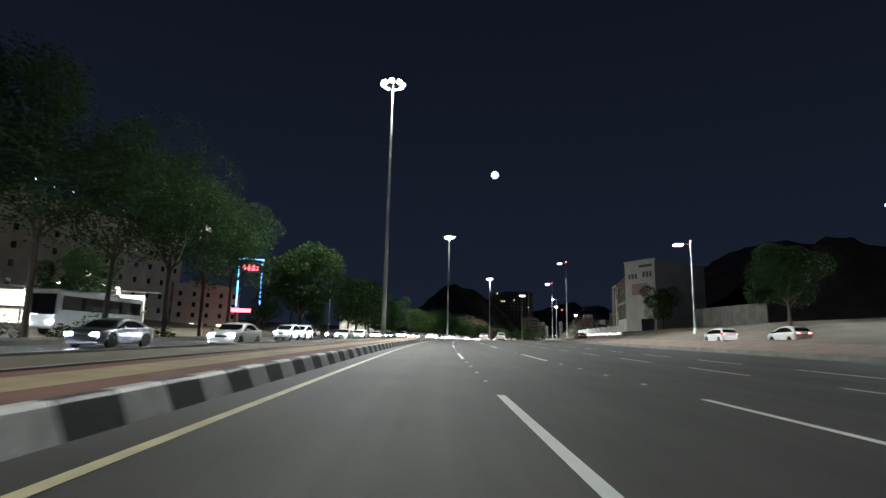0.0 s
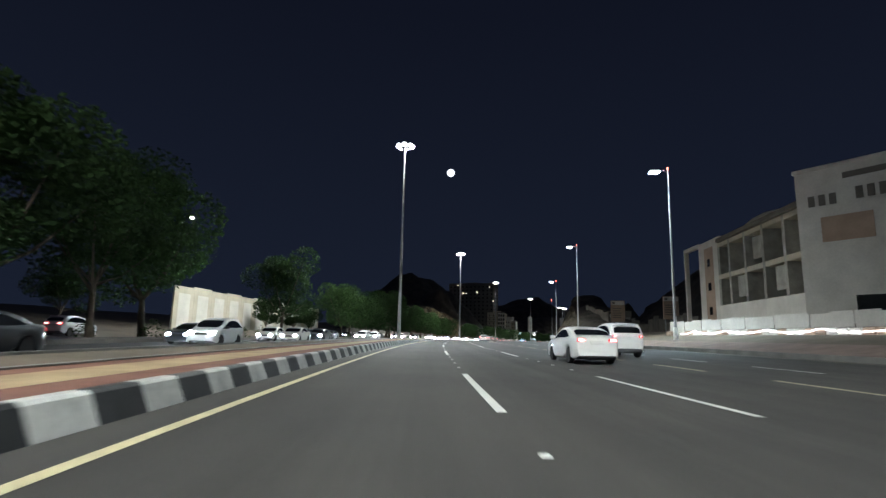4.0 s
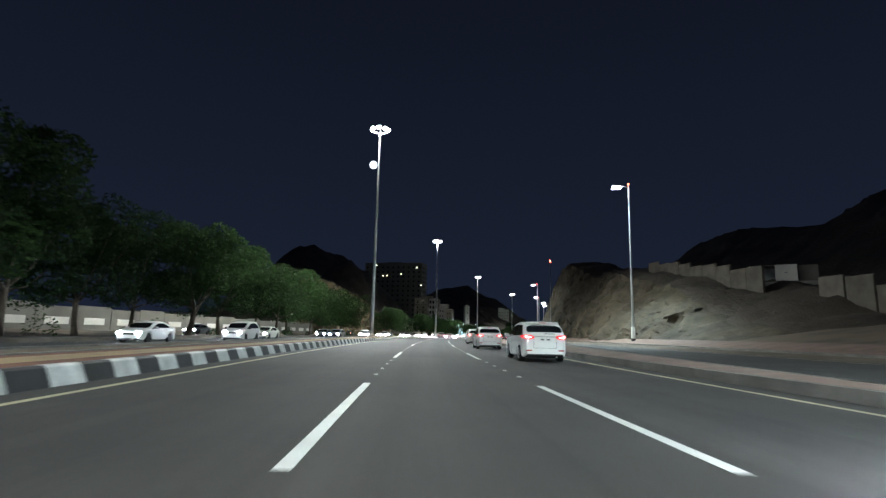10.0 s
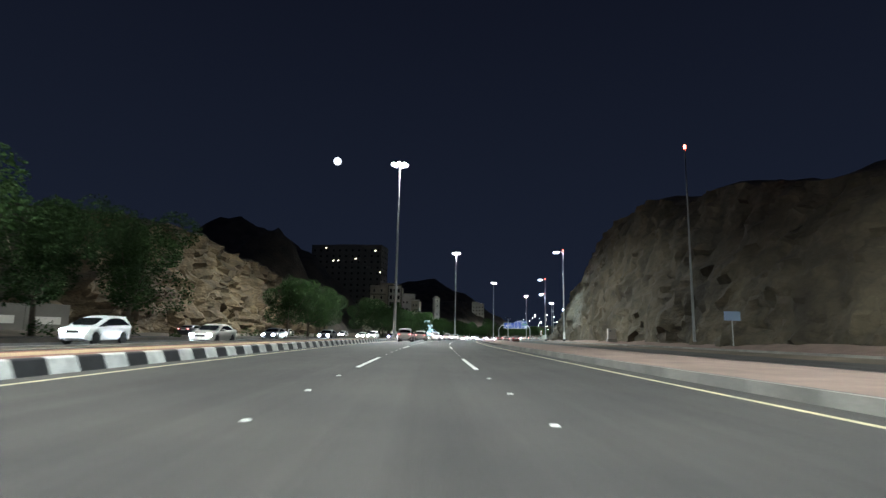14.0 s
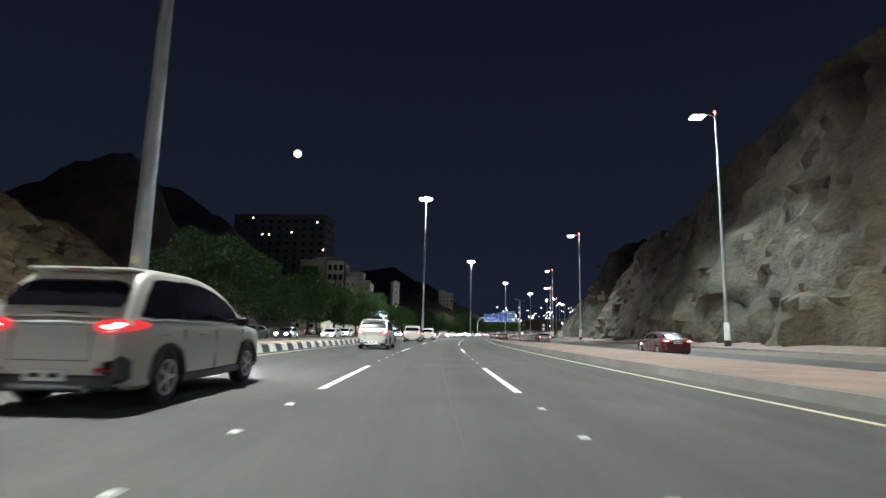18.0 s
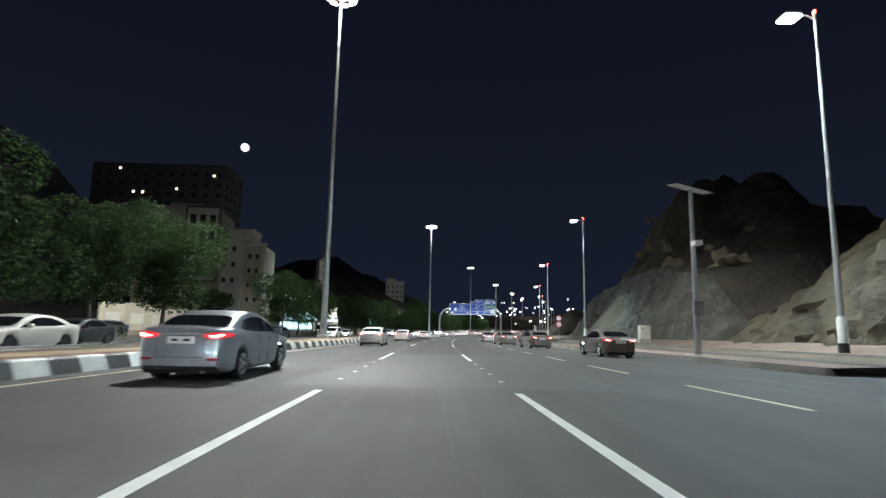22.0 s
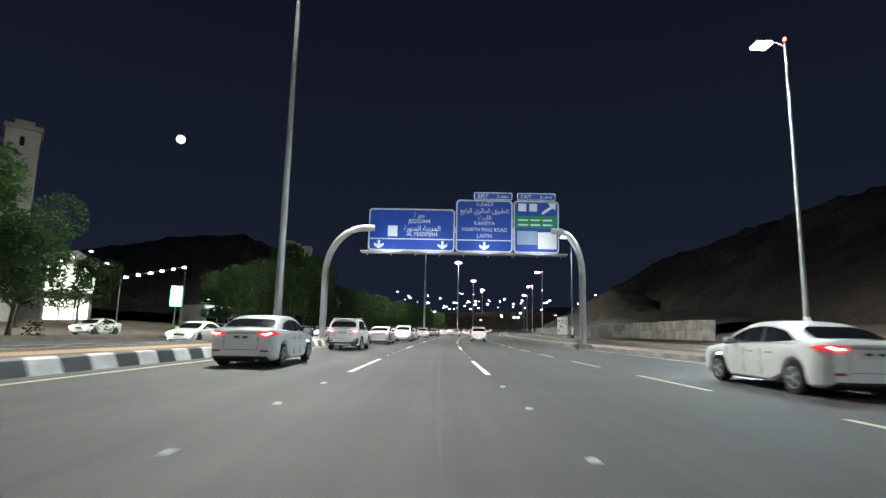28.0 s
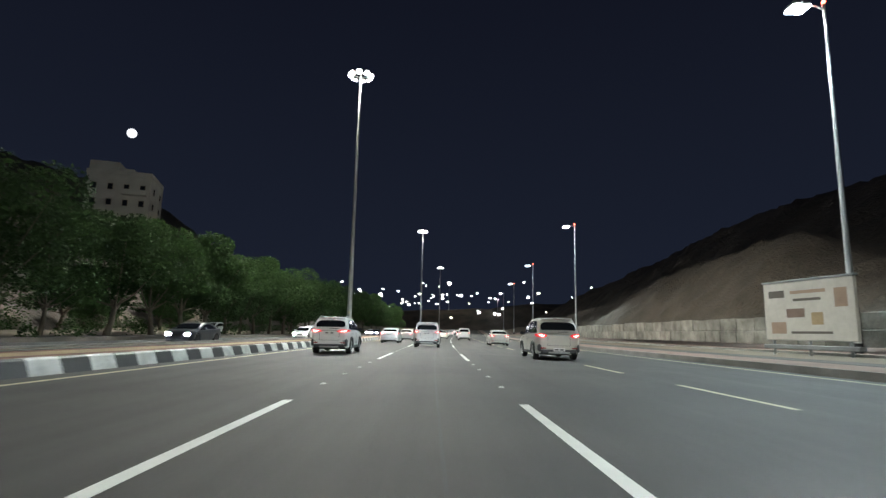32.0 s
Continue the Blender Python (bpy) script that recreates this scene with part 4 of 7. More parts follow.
LAMP_RED = material("tail_lamp_red", (0.25, 0.005, 0.008), emit=(1.0, 0.05, 0.06), strength=0.8)
LAMP_HOT = material("tail_lamp_bright", (0.4, 0.05, 0.05), emit=(1.0, 0.30, 0.28), strength=11)
LAMP_DULL = material("reflector_red", (0.35, 0.015, 0.02), 0.3, vary=0.1, scale=5, fine=30, bump=0)
LAMP_WHITE = material("head_lamp_on", (0.8, 0.8, 0.8), emit=(0.80, 0.90, 1.0), strength=700)
LAMP_OFF = material("head_lamp_clear", (0.5, 0.5, 0.52), 0.15, vary=0.1, scale=4, fine=20, bump=0)
CLADDING = material("bumper_grey_plastic", (0.075, 0.076, 0.08), 0.55, vary=0.2, scale=5, fine=40, bump=0.05)
PLATE = material("number_plate_white", (0.75, 0.75, 0.73), 0.4, vary=0.08, scale=6, fine=40, bump=0)


def bow(p0, p1, p2, f):
    a, b, c = (1 - f) ** 2, 2 * f * (1 - f), f * f
    return (a * p0[0] + b * p1[0] + c * p2[0], a * p0[1] + b * p1[1] + c * p2[1])


def car(name, label, paint, L=4.7, W=1.82, H=1.48, belt=0.98, hood=0.92, tail=1.02, rear=(-0.5, -0.26), front=(0.2, 0.36), r=0.33, clear=0.2, wheels=(-0.30, 0.31),
        rails=False, category="car", cladding=False, head_on=True, spoiler=False, far=False, lamp_z=0.16, wide_lamp=0.36, oval=False, low_plate=False, glass=0.86):
    """A road car about its middle on the ground, nose toward +y. rear, front: where the cabin's base and roof end, as parts of the length."""
    t = thing(name, Matrix(), label, category)
    hw = W / 2
    yw = [wheels[0] * L, wheels[1] * L]
    arch = r * 1.14
    ys = [-L / 2 + L * f for f in (0, 0.006, 0.02, 0.045, 0.085, 0.93, 0.965, 0.985, 0.996, 1.0)] + [y + arch * math.cos(a * math.pi / 10) for y in yw for a in range(11)]
    ys = sorted(set(round(y, 3) for y in ys + [-L / 2 + L * f for f in (0.36, 0.42, 0.5, 0.58, 0.64)] + [front[0] * L + 0.1, front[1] * L, rear[0] * L + 0.06]))
    rings, b = [], bmesh.new()
    for y in ys:
        f = y / L + 0.5
        ends = min(f, 1 - f)
        w = hw * (1 - 0.20 * max(0, 1 - ends / 0.10) ** 2.4)
        zb = clear + 0.12 * max(0, 1 - ends / 0.05)
        for y0 in yw:
            d = abs(y - y0)
            if d < arch:
                zb = max(zb, r + math.sqrt(max(arch ** 2 - d * d, 0)) * 0.98)
        zt = float(np.interp(y / L, [-0.5, -0.494, -0.47, rear[0] + 0.03, front[0], front[1], 0.43, 0.475, 0.493, 0.5], [tail - 0.34, tail - 0.10, tail - 0.015, tail, belt, belt - 0.015, hood - 0.05, hood - 0.14, hood - 0.26, hood - 0.40]))
        zb = min(zb, zt - 0.1)
        mid = zb + (zt - zb) * 0.5
        sec = [(w * 0.90, zb), (w * 0.975, zb + 0.05), (w * 0.995, mid - 0.06), (w, mid + 0.04), (w * 0.985, zt - 0.14), (w * 0.955, zt - 0.055), (w * 0.90, zt - 0.012), (w * 0.72, zt + 0.008), (0, zt + 0.025)]
        full = [(-x, z) for x, z in sec] + [(x, z) for x, z in sec[:-1]][::-1]
        rings.append([b.verts.new((x, y, z)) for x, z in full])
    n = len(rings[0])
    for a, c in zip(rings, rings[1:]):
        for k in range(n - 1):
            b.faces.new((a[k], a[k + 1], c[k + 1], c[k]))
    b.faces.new(rings[0])
    b.faces.new(rings[-1][::-1])
    part("body", b, paint, t, smooth=38)
    part("underbody", boxed((-hw * 0.84, -L * 0.47, clear - 0.03), (hw * 0.84, L * 0.46, belt - 0.32), 0.04), BLACK, t)
    # cabin, with a bowed rear and windscreen
    yb0, yr0, yr1, yb1 = rear[0] * L + 0.02, rear[1] * L, front[0] * L - 0.25, front[1] * L
    wb, wt = hw * 0.945, hw * (0.79 if spoiler else 0.755)
    span = yr1 - yr0
    back_ctl = (yr0 - (yr0 - yb0) * 0.12, H + 0.02) if spoiler else (yr0 - (yr0 - yb0) * 0.30, H - 0.02)
    back_end = (yr0 + span * (0.17 if spoiler else 0.28), H - 0.005)
    back = [bow((yb0, tail - 0.03), back_ctl, back_end, f / 7) for f in range(8)]
    nose = [bow((yr0 + span * 0.52, H), (yr1 + (yb1 - yr1) * 0.12, H - 0.015), (yb1, belt - 0.03), f / 7) for f in range(8)]
    st = back + nose
    sy, sz = [q[0] for q in st], [q[1] for q in st]
    zb = belt - 0.07

    def cabin_at(y):
        z = max(float(np.interp(y, sy, sz)), zb + 0.03)
        k = min(max((z - zb) / (H - zb), 0), 1)
        return z, wb + (wt - wb) * k

    b, rings = bmesh.new(), []
    for y, _ in st:
        z, w = cabin_at(y)
        d = min(0.10, (z - zb) * 0.4)
        sec = [(wb, zb), (w + (wb - w) * 0.10, z - d), (w * 0.96, z - d * 0.35), (w * 0.84, z - 0.006), (w * 0.5, z + 0.012), (0, z + 0.02)]
        full = [(-x, zz) for x, zz in sec] + [(x, zz) for x, zz in sec[:-1]][::-1]
        rings.append([b.verts.new((x, y, zz)) for x, zz in full])
    n = len(rings[0])
    for a, c in zip(rings, rings[1:]):
        for k in range(n - 1):
            b.faces.new((a[k], a[k + 1], c[k + 1], c[k]))
    part("cabin", b, paint, t, smooth=50)

    def side(y, f):
        z, w = cabin_at(y)
        d = min(0.10, (z - zb) * 0.4)
        g = w + (wb - w) * 0.10
        return Vector((wb + (g - wb) * f + 0.004, y, zb + (z - d - zb) * f))

    def band(name, ya, yc, lo, hi, mat, off, sg, tip_a=0.0, tip_c=0.0):
        """Curved strip of glass on the cabin's side between two places."""
        v, f, nn = [], [], 7
        for i in range(nn):
            q = i / (nn - 1)
            y = ya + (yc - ya) * q
            top = hi - tip_a * max(0, 1 - q * 3) ** 1.5 - tip_c * max(0, q * 3 - 2) ** 1.5
            bot = lo + 0.35 * tip_a * max(0, 1 - q * 4)
            for ff in (bot, top):
                p = side(y, ff)
                v.append((sg * (p.x + off), p.y, p.z))
        for i in range(nn - 1):
            a = 2 * i
            f.append((a, a + 2, a + 3, a + 1) if sg > 0 else (a, a + 1, a + 3, a + 2))
        raw(name, v, f, mat, t, smooth=60)

    low = 0.10 / max(H - zb, 0.1) + 0.05
    ya, yc = yr0 + (yb0 - yr0) * (0.35 if rear[0] < -0.45 else 0.62), yr1 + (yb1 - yr1) * 0.78
    y1, y2 = yr0 + span * 0.36, yr0 + span * 0.80
    for sg in (1, -1):
        if not far:
            band("window_surround", ya - 0.03, yc + 0.05, low - 0.03, 0.97, BLACK, 0.004, sg, 0.52, 0.62)
        if far:
            band("side_window", ya, yc, low, 0.94, GLASS_CAR, 0.012, sg, 0.5, 0.6)
        else:
            band("side_window", ya, y1 - 0.025, low, 0.94, GLASS_CAR, 0.012, sg, 0.5, 0.0)
            band("side_window", y1 + 0.025, y2 - 0.025, low, 0.94, GLASS_CAR, 0.012, sg)
            band("side_window", y2 + 0.025, yc, low, 0.94, GLASS_CAR, 0.012, sg, 0.0, 0.6)

    def slope_glass(name, pts, fw):
        v, f = [], []
        for i, (y, z) in enumerate(pts):
            z, w = cabin_at(y)
            o = (0.020 if y < 0 else -0.020)
            fx = fw * (1 - 0.15 * abs(2 * i / (len(pts) - 1) - 0.85) ** 4)
            for x in (-fx, -fx * 0.82, -fx * 0.45, 0, fx * 0.45, fx * 0.82, fx):
                v.append((x * w, y - o, z + 0.022 - 0.03 * abs(x) ** 4))
        for i in range(len(pts) - 1):
            for j in range(6):
                a = i * 7 + j
                f.append((a, a + 1, a + 8, a + 7))
        raw(name, v, f, GLASS_CAR, t, smooth=60)

    slope_glass("rear_window", [bow((yb0, tail - 0.03), back_ctl, back_end, (0.10 if spoiler else 0.07) + (0.33 if spoiler else 0.37) * f / 6) for f in range(7)], glass)
    slope_glass("windscreen", [bow((yr0 + span * 0.52, H), (yr1 + (yb1 - yr1) * 0.12, H - 0.015), (yb1, belt - 0.03), 0.5 + 0.46 * f / 6) for f in range(7)], 0.88)
    # lamps, bumpers and small parts
    yr_, yf = -L / 2, L / 2
    zl = tail - lamp_z

    def wrap_lamp(sg, inner, half, reach, off, dz=0.0):
        """A lamp that starts on the tail and bends round the body's corner."""
        path = [(inner * hw + (0.79 - inner) * hw * q, 0.0, 0.0, 0.4 + 0.6 * min(q * 2, 1)) for q in (0, 0.2, 0.5, 0.8)]
        for q in (0.06, 0.15, 0.3, 0.5, 0.75, 1.0):
            yy = reach * q
            path.append((hw * (1 - 0.20 * max(0, 1 - yy / L / 0.10) ** 2.4), yy, min(1.0, 0.35 + q), 1.0 - 0.75 * q ** 1.5))
        lamp_mesh, loops = bmesh.new(), []
        for x, yy, side_on, k in path:
            nx, ny = side_on, -(1 - side_on) - 0.15
            n_ = math.hypot(nx, ny)
            nx, ny = nx / n_, ny / n_
            ring = []
            for deep, zz in ((off, half * k), (off + 0.012, 0.0), (off, -half * k), (-0.07, -half * k), (-0.07, half * k)):
                slant = 0.03 * (zz / half) * (1 - side_on) if half else 0
                ring.append(lamp_mesh.verts.new((sg * (x + nx * deep), yr_ + yy + ny * deep + slant, zl + dz + zz + 0.02 * side_on)))
            loops.append(ring)
        for a, c in zip(loops, loops[1:]):
            for k in range(5):
                lamp_mesh.faces.new((a[k], a[(k + 1) % 5], c[(k + 1) % 5], c[k]))
        lamp_mesh.faces.new(loops[0])
        lamp_mesh.faces.new(loops[-1][::-1])
        return lamp_mesh

    for sg in (-1, 1):
        if far:
            lo, hi = sorted((sg * hw * (0.84 - wide_lamp), sg * hw * 0.84))
            tl = part("tail_lamp", boxed((lo, yr_ - 0.012, zl - 0.075), (hi, yr_ + 0.16, zl + 0.06), 0.03), LAMP_RED, t, "glowing red tail lamp")
            part("bulb", boxed((lo + 0.05, yr_ - 0.02, zl - 0.045), (hi - 0.05, yr_ - 0.008, zl + 0.035), 0.01), LAMP_HOT, tl, "bright tail light")
        else:
            tall = 0.082 if oval else 0.062
            tl = part("tail_lamp", wrap_lamp(sg, 0.84 - wide_lamp, tall, 0.42 if oval else 0.34, 0.016), LAMP_RED, t, "glowing red tail lamp wrapped round the corner", smooth=50)
            part("bulb", wrap_lamp(sg, 0.86 - wide_lamp * 0.72, tall * 0.45, 0.07, 0.024), LAMP_HOT, tl, "bright tail light", smooth=50)
            part("clear_strip", wrap_lamp(sg, 0.84 - wide_lamp * 0.6, tall * 0.16, 0.12, 0.027, -tall * 0.72), LAMP_OFF, tl, "clear lower strip", smooth=50)
        lo, hi = sorted((sg * hw * 0.50, sg * hw * 0.82))
        part("head_lamp", boxed((lo, yf - 0.22, hood - 0.33), (hi, yf + 0.012, hood - 0.17), 0.03), LAMP_WHITE if head_on else LAMP_OFF, t, "white glowing head lamp" if head_on else "clear head lamp")
        lo, hi = sorted((sg * (hw * 0.96), sg * (hw + 0.17)))
        part("mirror", boxed((lo, yb1 - 0.62, belt - 0.03), (hi, yb1 - 0.46, belt + 0.12), 0.03), BLACK if cladding else paint, t)
        if not far:
            lo, hi = sorted((sg * hw * 0.58, sg * hw * 0.82))
            part("reflector", boxed((lo, yr_ - 0.02, clear + 0.24), (hi, yr_ + 0.03, clear + 0.29), 0.01), LAMP_DULL, t)
            for y in (yr0 + span * 0.08, yr0 + span * 0.56):
                lo, hi = sorted((sg * (hw * 0.98), sg * (hw + 0.018)))
                part("door_handle", boxed((lo, y, belt - 0.19), (hi, y + 0.2, belt - 0.155), 0.008), STEEL, t)
            for y in (y1, y2 + 0.02, yc - 0.1):
                lo, hi = sorted((sg * hw * 0.985, sg * (hw * 0.995 + 0.003)))
                part("door_seam", boxed((lo, y - 0.006, clear + 0.12), (hi, y + 0.006, belt - 0.1)), BLACK, t)
        if rails and not far:
            x = sg * wt * 0.86
            part("roof_rail", tube(bmesh.new(), [(x, yr0 + 0.15, H - 0.03), (x, yr0 + 0.3, H + 0.04), (x, yr1 - 0.3, H + 0.04), (x, yr1 - 0.1, H - 0.03)], 0.016, 6), STEEL, t)
        for y0 in yw:
            if far:
                part("wheel", lathe(bmesh.new(), [(r * 0.5, -0.1), (r, -0.09), (r, 0.09), (r * 0.55, 0.1)], 12, pose(sg * (hw - 0.12), y0, r, 0, 90, 0)), RUBBER, t, smooth=40)
            else:
                wheel(t, sg * (hw - 0.12), y0, r, sg)
    if cladding and not far:
        for sg in (-1, 1):
            for y0 in yw:
                arc = [(sg * (hw + 0.004), y0 + arch * 1.02 * math.cos(a), r + arch * 1.02 * math.sin(a)) for a in [math.pi * k / 10 for k in range(11)]]
                part("arch_trim", tube(bmesh.new(), arc, 0.04, 6), CLADDING, t, "dark wheel arch trim")
            lo, hi = sorted((sg * hw * 0.955, sg * (hw + 0.012)))
            part("sill_trim", boxed((lo, yw[0] + arch, clear + 0.0), (hi, yw[1] - arch, clear + 0.13), 0.02), CLADDING, t, "dark sill trim")
            lo, hi = sorted((sg * hw * 0.62, sg * hw * 0.93))
            part("bumper_corner", boxed((lo, yr_ + 0.0, clear + 0.10), (hi, yr_ + 0.36, clear + 0.44), 0.06, pose(0, 0, 0)), CLADDING, t, "dark bumper corner")
        part("skid_plate", boxed((-hw * 0.5, yr_ - 0.055, clear + 0.02), (hw * 0.5, yr_ + 0.02, clear + 0.12), 0.03), STEEL, t, "silver skid plate")
    if not far:
        for sg in (-1, 1):
            x = sg * (wb + 0.012)
            part("belt_strip", tube(bmesh.new(), [(x, ya - 0.02, zb + 0.10), (x, (ya + yc) / 2, zb + 0.085), (x, yc + 0.06, zb + 0.07)], 0.011, 5), STEEL, t, "bright strip under the side windows")
    part("rear_bumper", boxed((-hw * 0.80, yr_ - 0.035, clear + 0.02), (hw * 0.80, yr_ + 0.14, clear + 0.22 if cladding else clear + 0.14), 0.05), CLADDING if cladding else BLACK, t)
    if not far:
        part("front_bumper", boxed((-hw * 0.76, yf - 0.16, clear + 0.02), (hw * 0.76, yf + 0.02, clear + 0.20), 0.03), BLACK, t)
    part("grille", boxed((-hw * 0.42, yf - 0.14, hood - 0.38), (hw * 0.42, yf + 0.006, hood - 0.24), 0.02), BLACK, t)
    zp = clear + 0.13 if low_plate else zl - 0.16
    if low_plate:
        yr_ -= 0.03
    p = part("number_plate", boxed((-0.26, yr_ - 0.022, zp), (0.26, yr_ + 0.01, zp + 0.14), 0.008), PLATE, t)
    if not far:
        for x in (-0.18, 0.05):
            part("plate_bar", boxed((x, yr_ - 0.026, zp + 0.045), (x + 0.13, yr_ - 0.021, zp + 0.095)), BLACK, p)
        if low_plate:
            yr_ += 0.03
            zp = zl - 0.16
        part("garnish", boxed((-0.42, yr_ - 0.02, zp + 0.16), (0.42, yr_ + 0.01, zp + 0.20), 0.01), STEEL, t, "bright strip over the number plate")
        part("exhaust", lathe(bmesh.new(), [(0.035, -0.06), (0.035, 0.06)], 8, pose(hw * 0.5, yr_ + 0.05, clear + 0.02, 90)), STEEL, t)
        for x in (-1, 1):
            part("boot_seam", boxed((x * hw * 0.5 - 0.005, yr_ - 0.004, zl - 0.42), (x * hw * 0.5 + 0.005, yr_ + 0.02, zl - 0.08)), BLACK, t)
        part("boot_seam", boxed((-hw * 0.5, yr_ - 0.004, zl - 0.43), (hw * 0.5, yr_ + 0.02, zl - 0.42)), BLACK, t)
        if spoiler:
            zs = cabin_at(yr0 + 0.16)[0]
            part("high_brake_lamp", boxed((-0.16, yr0 - 0.14, zs - 0.02), (0.16, yr0 - 0.125, zs + 0.0)), LAMP_DULL, t)
            part("wiper", boxed((-0.02, yb0 - 0.035, tail + 0.03), (0.4, yb0 - 0.02, tail + 0.05)), BLACK, t)
        part("antenna", lathe(bmesh.new(), [(0.03, H - 0.02), (0.012, H + 0.08)], 6, pose(0, yr0 + 0.4, 0)), BLACK, t)
    if spoiler:
        zs = cabin_at(yr0 + 0.16)[0]
        part("spoiler", boxed((-wt * 0.88, yr0 - 0.13, zs - 0.035), (wt * 0.88, yr0 + 0.3, zs + 0.022), 0.022), paint, t)
    return t


def paint(name, c, rough=0.28, metal=0.0):
    m = material(name, c, rough, metal, vary=0.06, scale=1.5, fine=8, bump=0.0, coat=0.35)
    b = m.node_tree.nodes["Principled BSDF"]
    m.node_tree.links.remove(b.inputs["Roughness"].links[0])
    b.inputs["Coat Roughness"].default_value = 0.16
    return m


# third paint: silver, with bluish headlight mixed into its colour
WHITE_P, SILVER_P, SILVER_TINT_P = paint("paint_white", (0.78, 0.78, 0.76)), paint("paint_silver_beige", (0.62, 0.60, 0.54), 0.30, 0.12), paint("paint_silver_blue_lit", (0.29, 0.31, 0.34), 0.3, 0.4)
# the unlit look of oncoming bodies, put into the paint
DARK_P = paint("paint_unlit_dark", (0.030, 0.034, 0.042), 0.3, 0.3)
TAUPE_P = paint("paint_grey_brown", (0.13, 0.115, 0.098), 0.35, 0.3)
BLACK_P, RED_P = paint("paint_black", (0.012, 0.012, 0.013)), paint("paint_dark_red", (0.06, 0.014, 0.014))
SED = dict(L=4.80, W=1.84, H=1.46, belt=0.97, hood=0.90, tail=1.08, rear=(-0.405, -0.19), front=(0.17, 0.27), r=0.33)
SUV = dict(oval=True, low_plate=True, glass=0.90, L=4.95, W=1.95, H=1.86, belt=1.12, hood=1.08, tail=1.18, rear=(-0.49, -0.40), front=(0.16, 0.31), r=0.37, clear=0.26, cladding=True, spoiler=True, lamp_z=0.12, wide_lamp=0.3)
RUSH = dict(L=4.44, W=1.80, H=1.72, belt=1.10, hood=1.06, tail=1.14, rear=(-0.49, -0.385), front=(0.18, 0.32), r=0.36, clear=0.26, rails=True, cladding=True, spoiler=True, lamp_z=0.08, wide_lamp=0.46)
MPV = dict(oval=True, glass=0.90, L=4.53, W=1.81, H=1.61, belt=1.0, hood=0.98, tail=1.08, rear=(-0.49, -0.38), front=(0.24, 0.40), r=0.33, clear=0.2, spoiler=True, lamp_z=0.10)
JEEP = dict(L=4.9, W=1.90, H=1.85, belt=1.16, hood=1.12, tail=1.18, rear=(-0.494, -0.44), front=(0.15, 0.26), r=0.38, clear=0.28, rails=True, cladding=True, spoiler=True, lamp_z=0.05, wide_lamp=0.2)
kinds = {
    "white_sedan": car("car", "white saloon car with lit red tail lamps on the highway", WHITE_P, **SED),
    "grey_sedan": car("car", "silver-grey saloon car with bright red tail lamps", SILVER_P, **SED),
    "taupe_sedan": car("car", "dull grey-brown saloon car pulling out with its lamps on", TAUPE_P, **{**SED, "L": 4.45, "W": 1.74, "H": 1.49}),
    "dark_red_sedan": car("car", "dark red saloon car with bright tail lamps on the service road", RED_P, **SED),
    "dark_sedan": car("car", "black saloon car on the outer service lane", BLACK_P, **SED),
    "tinted_sedan": car("car", "silver saloon car, bluish lamplight put into its paint, head lamps on", SILVER_TINT_P, **SED),
    "silver_suv": car("suv", "silver-beige sport utility car with a grey lower bumper", SILVER_P, **SUV),
    "white_suv": car("suv", "white sport utility car with black lower cladding and roof rails", WHITE_P, **RUSH),
    "white_jeep": car("suv", "tall boxy white off-road car with lit tail lamps", WHITE_P, **JEEP),
    "white_mpv": car("car", "white people carrier with dark tinted rear window", WHITE_P, **MPV),
    "far_white_sedan": car("car", "white saloon car in the stream with its lamps on", WHITE_P, far=True, **SED),
    "far_grey_sedan": car("car", "silver-grey saloon car in the stream with its lamps on", SILVER_P, far=True, **SED),
    "far_dark_sedan": car("car", "saloon car in the stream with its lamps on, painted dark as an unlit body", DARK_P, far=True, **SED),
    "far_white_suv": car("suv", "white sport utility car in the stream with its lamps on", WHITE_P, far=True, **RUSH),
    "far_white_jeep": car("suv", "boxy white off-road car in the stream with its lamps on", WHITE_P, far=True, **JEEP),
}
used = set()


def put_car(kind, s, u, turn=0.0, z=0.0, group=""):
    m = stand(s, u, z, turn)
    if kind in used:
        ob = copy_thing(kinds[kind], m)
    else:
        ob = kinds[kind]
        ob.matrix_world = m
        used.add(kind)
    if group:
        tagged(ob, group=group)
    return ob


# cars going the same way: the overtaken people carrier, the inner lane, the outer lane, the queue
for s, u in ((239.5, 6.0), (262.0, 6.0), (279.0, 5.8), (297.8, 6.25), (317.3, 6.85)):
    put_car("white_mpv", s, u)
for s, u, turn in ((410.2, -2.75, 0), (435.3, -2.65, -1), (461.5, -2.0, 0), (489.3, -1.8, 0), (514.3, -1.9, 0)):
    put_car("silver_suv", s, u, turn)
for kind, s, u in (("tinted_sedan", 500.3, -3.0), ("tinted_sedan", 528.6, -2.95), ("grey_sedan", 559.1, -2.9), ("grey_sedan", 585.0, -2.8), ("white_sedan", 623.3, -3.0), ("white_sedan", 674.1, -3.1)):
    put_car(kind, s, u)
for s, u, turn in ((503.5, 15.2, 0), (545.4, 11.6, 3), (562.4, 10.6, 8), (575.2, 9.3, 9), (593.4, 8.6, 2)):
    put_car("taupe_sedan", s, u, turn)
put_car("white_sedan", 611.3, 9.7)
put_car("white_sedan", 669.2, 10.2, -1.0)
for kind, s, u in (("white_suv", 688.2, -3.0), ("white_sedan", 704.0, -3.1), ("white_suv", 716.6, -2.3), ("white_sedan", 729.0, -2.8), ("white_suv", 747.8, -2.5), ("white_suv", 778.2, -2.7)):
    put_car(kind, s, u)
